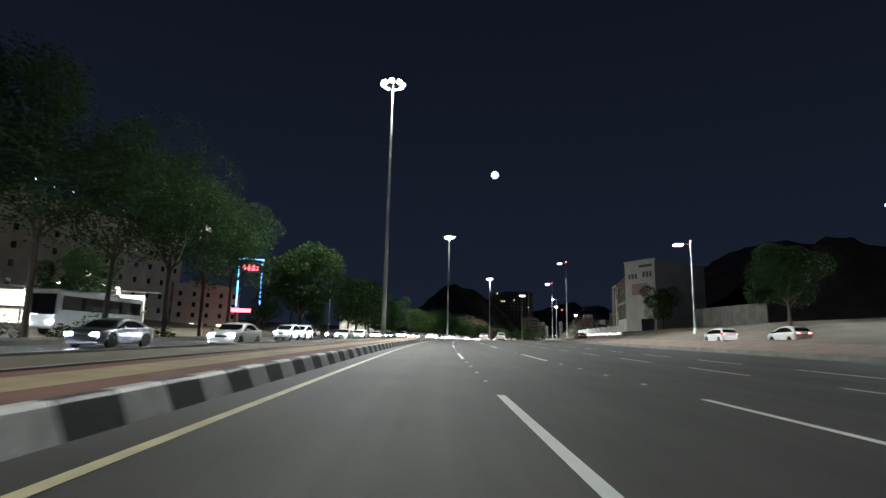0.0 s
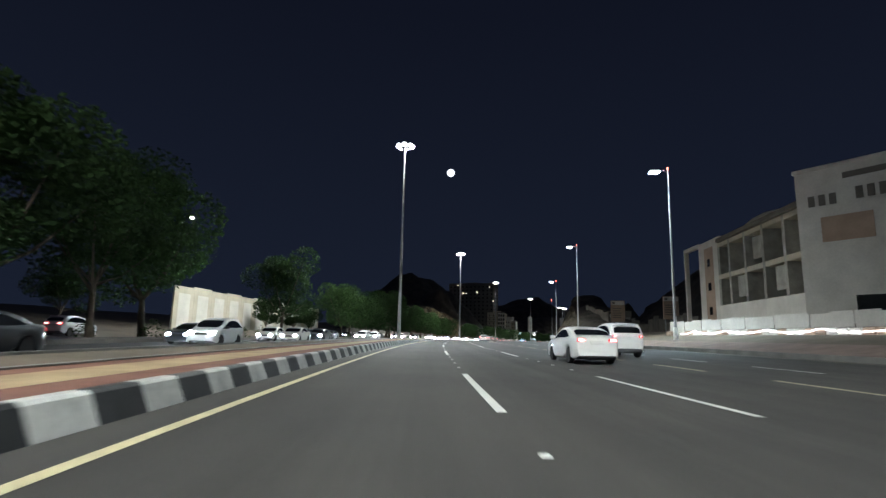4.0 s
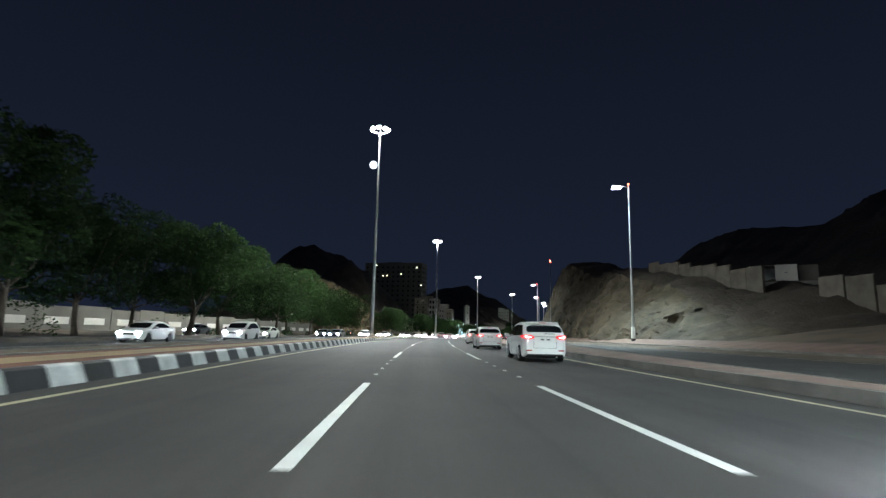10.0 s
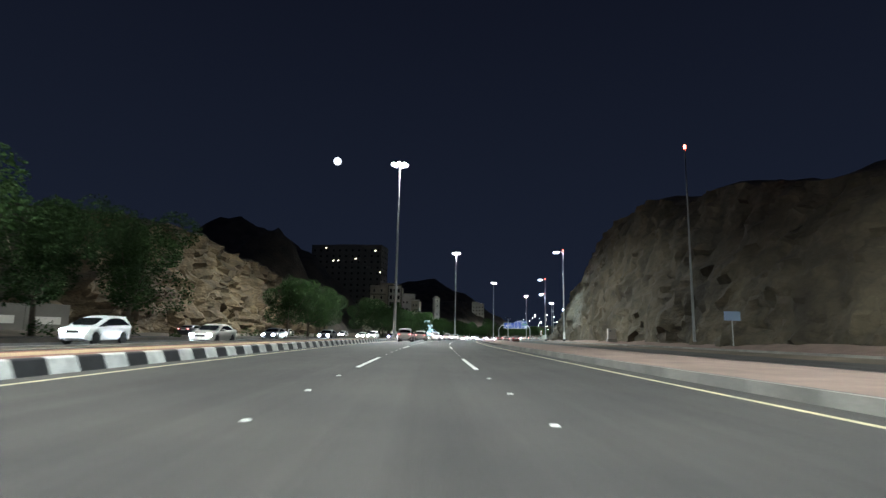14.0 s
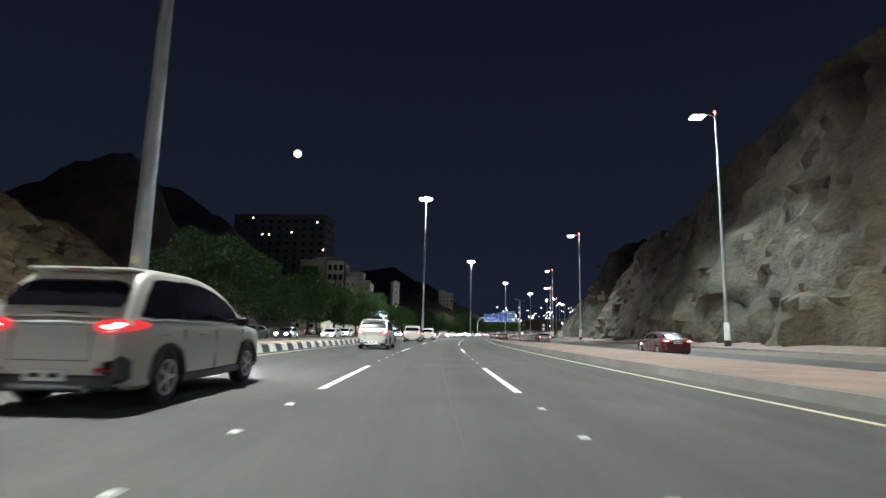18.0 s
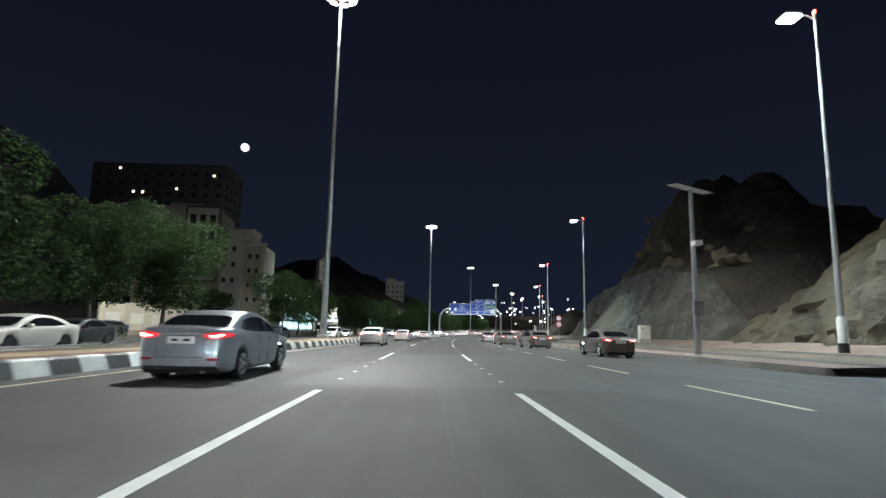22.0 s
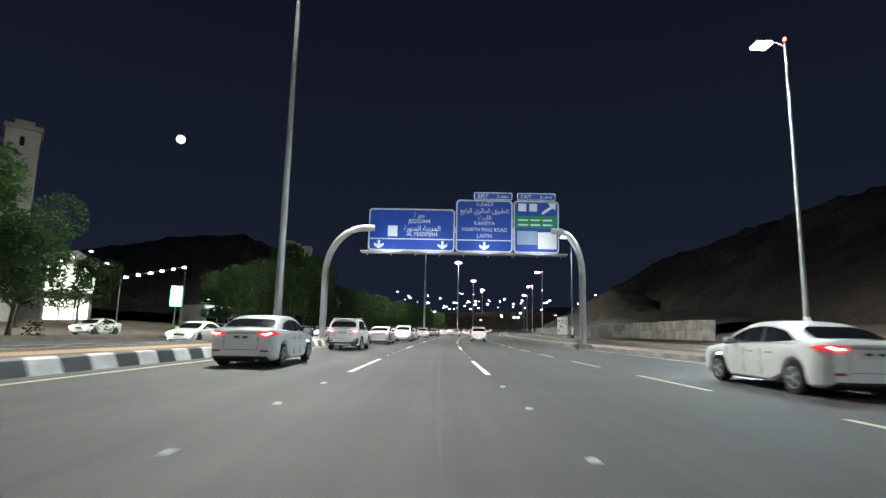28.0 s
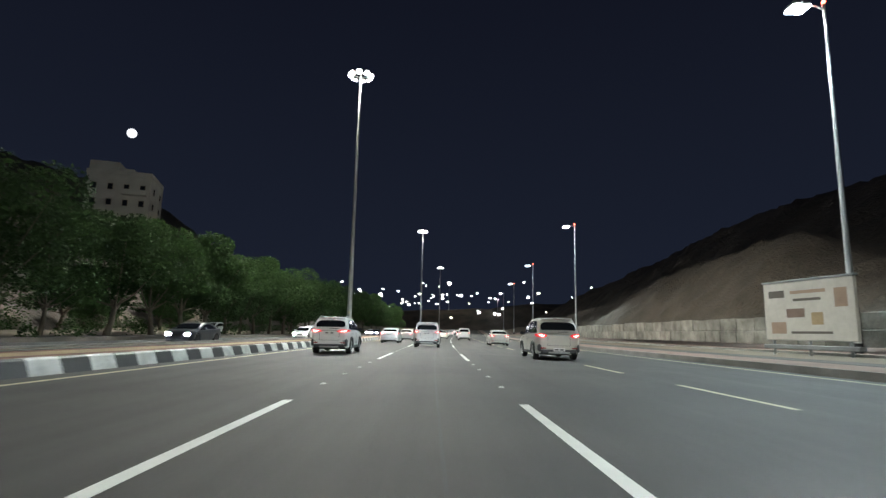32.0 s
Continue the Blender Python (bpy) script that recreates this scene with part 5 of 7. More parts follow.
for s, u in ((727.6, 6.2), (750.9, 6.6), (776.8, 7.6)):
    put_car("silver_suv", s, u)
put_car("white_jeep", 792.5, 1.5)
put_car("grey_sedan", 803.9, 8.0)
put_car("white_sedan", 806.0, -2.6)
put_car("dark_red_sedan", 461.5, 16.6)
for k, s in enumerate(range(822, 1040, 13)):
    put_car(("far_white_sedan", "far_white_jeep", "far_grey_sedan", "far_white_sedan", "far_white_suv")[k % 5], s, (-2.2, 1.8, 5.4)[k * 2 % 3] + 0.2 * math.sin(k), group="queue ahead")
put_car("far_white_sedan", 120, 5.5)
put_car("far_white_jeep", 128, 9.6)
# outer service lanes on the right
put_car("far_white_suv", 52.0, 32.2, 0, 0.75)
put_car("white_mpv", 61.0, 30.0, 0, 0.70)
put_car("dark_sedan", 179.0, 22.3, 0, 0.0)
put_car("dark_sedan", 122, 27.2, 0, 0.65)
# the oncoming stream; mostly dark paint, standing in for unlit bodies
order = ("far_dark_sedan", "far_white_suv", "far_grey_sedan", "far_dark_sedan", "far_grey_sedan", "far_dark_sedan", "far_white_sedan", "far_dark_sedan")
for k in range(64):
    s = 8 + 15.5 * k + 5 * math.sin(k * 2.3)
    if s > 990:
        break
    put_car(order[(k * 3 + k // 5) % 8], s, (-14.2, -17.8)[k % 2] + 0.3 * math.sin(k), 180, 0, "oncoming traffic")
for k in range(9):
    put_car(order[(k * 5 + 1) % 8], 62 + 17.5 * k + 3 * math.sin(k * 1.9), (-17.6, -14.4)[k % 2], 180, 0, "oncoming traffic")
for k in range(22):
    s = 25 + 42 * k + 9 * math.sin(k * 1.7)
    put_car(order[(k * 5 + 2) % 8], s, -29.0 - 2.6 * (k % 2), 180 if k % 3 else 0, 0.2, "service road cars")


# ---- trees ----
def tree(seed, h, spread, label, base=0.25):
    rnd = random.Random(seed)
    t = thing("tree", Matrix(), label, "tree", "roadside trees")
    b = bmesh.new()
    lean = rnd.uniform(-0.3, 0.3)
    top = h * base
    low = base + 0.06
    tube(b, [(0, 0, -0.4), (0.05, 0, 0.4), (lean * 0.5, 0.1, top * 0.5), (lean, 0.15, top)], [0.30, 0.22, 0.17, 0.13], 9)
    blobs = []
    for k in range(7):
        a = k * 0.9 + rnd.uniform(-0.3, 0.3)
        rr = spread * rnd.uniform(0.35, 0.75)
        z1 = h * rnd.uniform(low, 0.86)
        p0 = Vector((lean, 0.15, top * rnd.uniform(0.75, 1.0)))
        p2 = Vector((rr * math.cos(a), rr * math.sin(a), z1))
        p1 = (p0 + p2) / 2 + Vector((0, 0, -0.35))
        tube(b, [p0, p1, p2], [0.09, 0.055, 0.02], 6)
        blobs.append((p2, spread * rnd.uniform(0.34, 0.5), h * rnd.uniform(0.12, 0.19)))
    part("trunk", b, BARK, t, smooth=60)
    for k in range(7):
        a = rnd.uniform(0, 6.28)
        rr = spread * rnd.uniform(0.0, 0.62)
        blobs.append((Vector((rr * math.cos(a), rr * math.sin(a), h * rnd.uniform(low + 0.04, 0.9))), spread * rnd.uniform(0.25, 0.42), h * rnd.uniform(0.09, 0.15)))
    v, f = [], []
    for c, rx, rz in blobs:
        for k in range(900):
            d = Vector((rnd.gauss(0, 1), rnd.gauss(0, 1), rnd.gauss(0, 1))).normalized() * rnd.uniform(0.55, 1.08) ** 0.6
            p = c + Vector((d.x * rx, d.y * rx, d.z * rz))
            sz = rnd.uniform(0.07, 0.15)
            ax = Vector((rnd.gauss(0, 1), rnd.gauss(0, 1), rnd.gauss(0, 0.6))).normalized()
            bx = ax.cross(Vector((rnd.gauss(0, 1), rnd.gauss(0, 1), rnd.gauss(0, 1)))).normalized()
            i = len(v)
            v += [p - ax * sz * 1.2, p + bx * sz * 0.55, p + ax * sz * 1.2, p - bx * sz * 0.55]
            f.append((i, i + 1, i + 2, i + 3))
    raw("crown", v, f, LEAF, t)
    return t


forms = [tree(11, 11.0, 4.6, "spreading green roadside tree with a dense crown"), tree(23, 9.5, 3.9, "rounded green roadside tree with low branches"),
         tree(37, 12.0, 5.0, "broad green roadside tree with an open crown"), tree(51, 8.0, 3.4, "small green roadside tree with a leaning trunk")]
rnd = random.Random(4)
gaps = [(48, 76), (93, 111), (146, 168), (184, 209), (386, 420), (450, 475), (582, 590), (622, 641), (696, 716), (728, 739), (754, 777)]
clear_views = [(10, 76), (569, 612)]
TREE_S = [-40, 180, 224, 236, 247, 261, 272, 286, 302, 335, 345, 355, 400, 424, 470, 530, 565, 585, 600, 660, 718, 738, 745, 754, 783, 788, 798, 806, 850, 985]
TREE_H = [14, 16, 14, 13, 16, 15.6, 13.5, 12.8, 13.5, 13, 11, 12, 12.5, 11.5, 12.5, 12.5, 13, 14, 11.5, 10.4, 10.4, 12.5, 15.5, 15.5, 13, 10, 10.3, 12, 12.3, 12]
s, k = -34.0, 0
while s < 985:
    if not any(a < s < b for a, b in gaps):
        i = rnd.choice((0, 1, 2, 0, 3))
        h = float(np.interp(s, TREE_S, TREE_H)) * rnd.uniform(0.9, 1.06) / (11.0, 9.5, 12.0, 8.0)[i]
        m = stand(s, -24.2 + rnd.uniform(-0.7, 0.7), 0.0, rnd.uniform(0, 360)) @ Matrix.Diagonal((h, h, h, 1))
        if not any(a < s < b for a, b in clear_views):
            copy_thing(forms[i], m)
    s += rnd.uniform(6.5, 10.5) if not 740 < s < 860 else rnd.uniform(5.0, 7.0)
tall = tree(64, 17.5, 6.0, "very tall roadside tree with a high dark crown", 0.42)
tall.matrix_world = stand(38, -25.0)
for s, h in ((17, 18.0), (24.5, 16.6), (31, 18.0), (45, 17.4), (51.5, 16.6), (57.5, 16.0), (81, 12.5)):
    copy_thing(tall, stand(s, -24.8 + 0.4 * math.sin(s), 0, s * 17) @ Matrix.Diagonal((h / 17.5,) * 3 + (1,)))
for s, h in ((618.0, 11.5), (627.5, 9.6)):
    copy_thing(tall, stand(s, -24.2, 0, s * 3) @ Matrix.Diagonal((h / 14, h / 14, h / 17.5, 1)))
for s, u, h in ((752, -29.5, 6.0), (757, -27.5, 5.0), (763, -29, 5.6), (768.5, -27.5, 5.8), (774, -29.5, 6.6), (761, -37, 7.0), (771, -38, 7.5), (782, -37, 8.5), (745, -36, 7.0), *((788 + k * 6.5, -38 - 2 * (k % 3), 4.2 + 0.9 * (k % 4)) for k in range(18))):
    copy_thing(forms[3], stand(s, u, land(s, u), s * 11) @ Matrix.Diagonal((h / 6.2, h / 6.2, h / 8, 1)))
for s, i, h in ((600.5, 0, 12.0), (608.5, 1, 10.0)):
    copy_thing(forms[i], stand(s, -24.0, 0.0, s * 7) @ Matrix.Diagonal((h / (11.0, 9.5)[i],) * 3 + (1,)))
spare = [0, 1, 2, 3]
for s, u, i in ((160, -46, 1), (214, -42, 3), (232, -43, 3), (246, -44, 1), (618, -44, 3), (655, -46, 3), (700, -50, 2), (716, -46, 0), (728, -48, 0), (770, -46, 2), (790, -44, 0), (66, 41, 2), (118, 44, 0), (60, -44, 0), (20, -45, 2), (128, -48, 1)):
    m = stand(s, u, land(s, u), s * 7)
    if i in spare:
        forms[i].matrix_world = m
        spare.remove(i)
    else:
        copy_thing(forms[i], m)
# strip in the darkened soil that carries the crowns' shade
sweep("tree_strip", S_A, S_B, lambda s: [(-26.4, 0.1), (-26.2, 0.26), (-24.2, 0.34), (-22.2, 0.26), (-22.0, 0.0)], SOIL_DARK, label="soil strip with low kerbs under the trees", category="soil")


# ---- low growth under the trees ----
rnd = random.Random(77)
v, f = [], []
s = -30.0
while s < 960:
    s += rnd.uniform(1.5, 9.0)
    if any(a < s < b for a, b in gaps) and rnd.random() < 0.6:
        continue
    c, hh = at(s, rnd.uniform(-25.6, -22.9), 0.2), rnd.uniform(0.5, 1.1)
    for k in range(150):
        d = Vector((rnd.gauss(0, 1), rnd.gauss(0, 1), abs(rnd.gauss(0, 1)))).normalized() * rnd.uniform(0.3, 1.0) ** 0.5
        p = c + Vector((d.x * hh * 1.1, d.y * hh * 1.2, d.z * hh * 1.7))
        sz = rnd.uniform(0.06, 0.13)
        ax = Vector((rnd.gauss(0, 1), rnd.gauss(0, 1), rnd.gauss(0, 0.6))).normalized()
        bx = ax.cross(Vector((rnd.gauss(0, 1), rnd.gauss(0, 1), rnd.gauss(0, 1)))).normalized()
        i = len(v)
        v += [p - ax * sz * 1.3, p + bx * sz * 0.5, p + ax * sz * 1.3, p - bx * sz * 0.5]
        f.append((i, i + 1, i + 2, i + 3))
for q in range(60):
    s, u = rnd.uniform(742, 930), rnd.uniform(-42, -29)
    c, hh = at(s, u, land(s, u)), rnd.uniform(0.7, 1.7)
    for k in range(200):
        d = Vector((rnd.gauss(0, 1), rnd.gauss(0, 1), abs(rnd.gauss(0, 1)))).normalized() * rnd.uniform(0.3, 1.0) ** 0.5
        p = c + Vector((d.x * hh * 1.3, d.y * hh * 1.3, d.z * hh * 1.6))
        ax = Vector((rnd.gauss(0, 1), rnd.gauss(0, 1), rnd.gauss(0, 0.6))).normalized() * 0.14
        bx = ax.cross(Vector((rnd.gauss(0, 1), rnd.gauss(0, 1), rnd.gauss(0, 1)))).normalized() * 0.06
        i = len(v)
        v += [p - ax, p + bx, p + ax, p - bx]
        f.append((i, i + 1, i + 2, i + 3))
tagged(raw("shrubs", v, f, LEAF), "low dusty green shrubs growing under the roadside trees", "shrubs", kind="stuff")


# ---- overhead sign ----
SIGN_BLUE = material("sign_blue", (0.012, 0.056, 0.31), 0.4, vary=0.08, scale=1.0, fine=12, bump=0)
SIGN_GREEN = material("sign_green", (0.01, 0.22, 0.08), 0.4, vary=0.08, scale=1.0, fine=12, bump=0)
SIGN_WHITE = material("sign_white", (0.68, 0.70, 0.72), 0.4, vary=0.05, scale=1.0, fine=12, bump=0)
SIGN_EDGE = material("sign_border_grey_white", (0.50, 0.54, 0.62), 0.4, vary=0.1, scale=1.0, fine=12, bump=0)
SIGN_PALE = material("sign_pale_blue", (0.25, 0.33, 0.46), 0.4, vary=0.15, scale=0.8, fine=10, bump=0)


def words(body, parent, x, z, size, y, mat=SIGN_WHITE, name="lettering", width=None):
    c = bpy.data.curves.new(name, "FONT")
    c.body, c.size, c.align_x, c.resolution_u = body, size, "CENTER", 2
    tmp = bpy.data.objects.new(name, c)
    scene.collection.objects.link(tmp)
    bpy.context.view_layer.update()
    me = bpy.data.meshes.new_from_object(tmp)
    wide = max(tmp.dimensions.x, 0.01)
    bpy.data.objects.remove(tmp)
    bpy.data.curves.remove(c)
    k = min(1.0, width / wide) if width else 1.0
    me.transform(pose(x, y, z, 90) @ Matrix.Diagonal((k, 1, 1, 1)))
    me.materials.clear()
    me.materials.append(mat)
    ob = new(name, me)
    ob.parent = parent
    return ob


def flat(name, pts, y, mat, parent, label=""):
    """A 5 mm plate on the sign's face; pts: (x, z)."""
    n = len(pts)
    v = [(x, y, z) for x, z in pts] + [(x, y + 0.005, z) for x, z in pts]
    return raw(name, v, [tuple(range(n))] + [(i, (i + 1) % n, (i + 1) % n + n, i + n) for i in range(n)], mat, parent, label)


def arrow_down(x, z, k, y, parent):
    pts = [(-0.1, 0.75), (0.1, 0.75), (0.1, 0.38), (0.42, 0.5), (0.42, 0.28), (0, 0), (-0.42, 0.28), (-0.42, 0.5), (-0.1, 0.38)]
    return flat("arrow", [(x + a * k, z + b * k) for a, b in pts], y, SIGN_WHITE, parent)


def rounded(x0, x1, z0, z1, r, n=5):
    """Corner points of a board with rounded corners."""
    out = []
    for cx, cz, a0 in ((x1 - r, z0 + r, -90), (x1 - r, z1 - r, 0), (x0 + r, z1 - r, 90), (x0 + r, z0 + r, 180)):
        out += [(cx + r * math.cos(radians(a0 + 90 * k / n)), cz + r * math.sin(radians(a0 + 90 * k / n))) for k in range(n + 1)]
    return out


def plate(name, pts, y0, y1, mat, parent, label=""):
    n = len(pts)
    v = [(x, y0, z) for x, z in pts] + [(x, y1, z) for x, z in pts]
    return raw(name, v, [tuple(range(n)), tuple(range(2 * n - 1, n - 1, -1))] + [(i, i + n, (i + 1) % n + n, (i + 1) % n) for i in range(n)], mat, parent, label)


def sign_board(root, x0, x1, z0, z1, lip=0.12):
    b = plate("sign_board", rounded(x0, x1, z0, z1, 0.32), -0.04, 0.05, SIGN_EDGE, root, "blue direction board with a pale rounded border")
    flat("blue_field", rounded(x0 + lip, x1 - lip, z0 + lip, z1 - lip, 0.22), -0.046, SIGN_BLUE, b)
    for x in (x0 + 0.5, x1 - 0.5):
        part("stiffener", boxed((x - 0.05, 0.052, z0 + 0.1), (x + 0.05, 0.16, z1 - 0.1), 0.01), STEEL_D, b)
    return b


AR_JEDDAH = "\ufe93\ufeaa\ufe9f"
AR_MADINAH = "\ufe93\ufead\ufeee\ufee8\ufee4\ufedf\ufe8d \ufe94\ufee8\ufef3\ufeaa\ufee4\ufedf\ufe8d"
AR_KAKEYA = "\ufe94\ufef4\ufedc\ufecc\ufedc\ufedf\ufe8d"
AR_RING = "\ufeca\ufe91\ufe8d\ufeae\ufedf\ufe8d \ufef1\ufeae\ufe8b\ufe8d\ufeaa\ufedf\ufe8d \ufed6\ufef3\ufeae\ufec4\ufedf\ufe8d"
AR_LAITH = "\ufe9a\ufef4\ufee0\ufedf\ufe8d"
AR_EXIT = "\ufe9d\ufeae\ufea8\ufee3"
gantry = thing("sign_gantry", stand(700.4, 0, 0), "blue overhead road sign boards on an arched grey steel gantry", "road sign")
bend = [i * math.pi / 20 for i in range(11)]
pl = [(-7.5, 0, 0.2), (-7.5, 0, 3.0)] + [(-4.4 - 3.1 * math.cos(a), 0, 5.6 + 3.9 * math.sin(a)) for a in bend] + [(-3.6, 0, 9.5)]
part("post", tube(bmesh.new(), pl, 0.27, 16), STEEL, gantry, smooth=60)
pr = [(13.5, 0, 0.1), (13.5, 0, 3.0)] + [(11.6 + 1.9 * math.cos(a), 0, 5.9 + 3.6 * math.sin(a)) for a in bend] + [(11.0, 0, 9.5)]
part("post", tube(bmesh.new(), pr, 0.27, 16), STEEL, gantry, smooth=60)
part("beam", tube(bmesh.new(), [(-3.8, 0.25, 9.5), (11.4, 0.25, 9.5)], 0.24, 12), STEEL, gantry, smooth=60)
part("walkway", boxed((-4.6, -0.75, 7.42), (12.2, 0.3, 7.56), 0.02), STEEL_D, gantry, "grey steel walkway under the boards")
for k in range(9):
    x = -4.2 + k * 2.0
    part("bracket", boxed((x, -0.7, 7.28), (x + 0.09, 0.35, 7.42), 0.01), STEEL_D, gantry)
for x in (-7.5, 13.5):
    part("footing", boxed((x - 0.55, -0.55, -0.1), (x + 0.55, 0.55, 0.42), 0.05), CONCRETE, gantry)
b1 = sign_board(gantry, -4.1, 3.05, 7.65, 11.2)
words(AR_JEDDAH, b1, 0.1, 10.45, 0.62, -0.05)
words("JEDDAH", b1, 0.1, 9.98, 0.50, -0.05)
words(AR_MADINAH, b1, 0.35, 9.35, 0.60, -0.05, width=3.0)
words("AL MADINAH", b1, 0.35, 8.90, 0.50, -0.05, width=2.5)
flat("pictogram", [(-2.5, 8.85), (-1.7, 8.85), (-1.7, 9.75), (-2.5, 9.75)], -0.052, SIGN_WHITE, b1, "plain white symbol square")
flat("rule", [(-4.0, 8.60), (2.95, 8.60), (2.95, 8.68), (-4.0, 8.68)], -0.052, SIGN_WHITE, b1)
arrow_down(-3.2, 7.8, 0.95, -0.052, b1)
arrow_down(2.05, 7.8, 0.95, -0.052, b1)
b2 = sign_board(gantry, 3.13, 7.83, 7.65, 12.05)
words(AR_KAKEYA, b2, 5.5, 11.55, 0.50, -0.05)
words(AR_RING, b2, 5.5, 10.95, 0.55, -0.05, width=4.0)
words(AR_LAITH, b2, 5.5, 10.40, 0.50, -0.05)
words("KAKEYA", b2, 5.5, 9.92, 0.46, -0.05)
words("FOURTH RING ROAD", b2, 5.5, 9.38, 0.46, -0.05, width=3.7)
words("LAITH", b2, 5.5, 8.86, 0.46, -0.05)
flat("rule", [(3.25, 8.60), (7.7, 8.60), (7.7, 8.68), (3.25, 8.68)], -0.052, SIGN_WHITE, b2)
arrow_down(5.5, 7.8, 0.95, -0.052, b2)
b3 = sign_board(gantry, 7.91, 11.65, 7.65, 12.05)
for x in (8.3, 9.2):
    flat("pictogram", [(x, 11.15), (x + 0.65, 11.15), (x + 0.65, 11.8), (x, 11.8)], -0.052, SIGN_WHITE, b3, "plain white symbol square")
flat("arrow", [(10.2, 11.05), (10.95, 11.6), (10.75, 11.85), (11.4, 11.9), (11.35, 11.25), (11.15, 11.45), (10.35, 10.9)], -0.052, SIGN_WHITE, b3)
g3 = flat("green_field", [(8.1, 9.75), (11.45, 9.75), (11.45, 10.75), (8.1, 10.75)], -0.052, SIGN_GREEN, b3, "green field with two lines of lettering bars")
for z in (10.0, 10.4):
    for k in range(3):
        flat("text_bar", [(8.3 + k, z - 0.06), (9.1 + k, z - 0.06), (9.1 + k, z + 0.07), (8.3 + k, z + 0.07)], -0.058, SIGN_WHITE, g3)
flat("pale_field", [(9.9, 8.0), (11.45, 8.0), (11.45, 9.4), (9.9, 9.4)], -0.052, SIGN_WHITE, b3, "plain white field")
flat("pale_field", [(8.2, 8.35), (9.85, 8.35), (9.85, 9.5), (8.2, 9.5)], -0.051, SIGN_PALE, b3, "plain pale blue field")
for x in (4.6, 8.2):
    tb = part("exit_tab", boxed((x, -0.04, 12.1), (x + 3.2, 0.05, 12.72), 0.06), SIGN_EDGE, gantry)
    flat("blue_field", [(x + 0.07, 12.17), (x + 3.13, 12.17), (x + 3.13, 12.65), (x + 0.07, 12.65)], -0.046, SIGN_BLUE, tb)
    words("EXIT", tb, x + 0.75, 12.25, 0.45, -0.05)
    words(AR_EXIT, tb, x + 2.4, 12.28, 0.45, -0.05)
# added fixtures and area lights, standing in for the boards' retroreflection
for k, x in enumerate((-2.2, 1.2, 5.5, 9.8)):
    f = part("fill_lamp", boxed((x - 0.5, -1.25, 7.30), (x + 0.5, -0.95, 7.42), 0.03), STEEL_D, gantry)
    part("fill_lamp_arm", tube(bmesh.new(), [(x, -0.7, 7.4), (x, -1.1, 7.36)], 0.03, 6), STEEL_D, gantry)
    data = bpy.data.lights.new("sign_fill_light", "AREA")
    data.shape, data.size, data.size_y, data.energy, data.color = "RECTANGLE", 1.6, 0.3, 58, (0.9, 0.96, 1.0)
    new("sign_fill_light", data).matrix_world = stand(700.4, 0, 0) @ look((x, -1.6, 7.46), (x, -0.1, 10.6))


# ---- building plot on the right ----
def leg(name, s0, u0, s1, u1, z0, z1, deep, mat, parent, bevel=0.04):
    """A slab whose outer face runs between two places; deep goes away from the road."""
    a, b = at(s0, u0), at(s1, u1)
    d = Vector((b.x - a.x, b.y - a.y, 0))
    ln = d.length
    ang = math.degrees(math.atan2(d.y, d.x))
    m = pose(a.x, a.y, a.z, 0, 0, ang)
    return part(name, boxed((0, -deep, z0), (ln, 0, z1), bevel, m), mat, parent)


hall = thing("building", Matrix(), "unfinished white office building with stepped wings and dark openings", "building")
leg("main_wall", 160.5, 55.2, 170.7, 48.8, 2.5, 24.4, 22, PLASTER_W, hall)
leg("parapet", 160.3, 55.4, 170.9, 48.6, 24.4, 25.0, 0.4, PLASTER_W, hall)
leg("brown_panel", 163.0, 53.58, 168.2, 50.32, 14.4, 17.8, 0.06, STONE_PINK, hall)


def opening(f0, f1, z0, z1, p0=(160.5, 55.2), p1=(170.7, 48.8)):
    s0, u0 = p0[0] + (p1[0] - p0[0]) * f0, p0[1] + (p1[1] - p0[1]) * f0
    s1, u1 = p0[0] + (p1[0] - p0[0]) * f1, p0[1] + (p1[1] - p0[1]) * f1
    # flat dark plate in place of a hollow opening's shade
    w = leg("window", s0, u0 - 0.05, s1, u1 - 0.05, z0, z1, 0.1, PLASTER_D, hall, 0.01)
    return w


for k in range(3):
    opening(0.10 + 0.11 * k, 0.17 + 0.11 * k, 19.6, 21.2)
    opening(0.58 + 0.11 * k, 0.65 + 0.11 * k, 19.4, 20.9)
opening(0.08, 0.5, 22.6, 23.4)
leg("entrance", 161.3, 54.6, 165.4, 52.0, 2.8, 7.2, 0.3, WINDOW, hall)
leg("entrance_frame", 161.1, 54.68, 161.4, 54.5, 2.8, 7.4, 0.4, PLASTER_D, hall)
# recessed bay; the shade inside is put into its dark back wall
leg("bay_back_shaded", 171, 56, 205, 55.5, 2.5, 20.0, 3, PLASTER_D, hall)
for s, w in ((171.4, 1.0), (178, 0.8), (185, 0.8), (192, 0.8), (199, 0.8), (204, 1.2)):
    leg("column", s, 50.6 + (s - 171) * 0.06, s + w, 50.6 + (s + w - 171) * 0.06, 2.5, 20.4, 5, CONCRETE, hall)
for z in (7.2, 13.2, 19.6):
    leg("floor_slab", 171, 50.5, 205, 52.6, z, z + 0.9, 5.2, PLASTER_C, hall)
leg("bay_parapet", 171, 50.4, 205, 52.5, 2.5, 8.0, 0.4, PLASTER_W, hall)
for s, z in ((179, 9.2), (186.5, 15.2), (193.5, 9.2)):
    leg("infill_panel", s, 51.3 + (s - 171) * 0.06, s + 4, 51.5 + (s - 171) * 0.06, z, z + 3.8, 0.2, CONCRETE, hall)
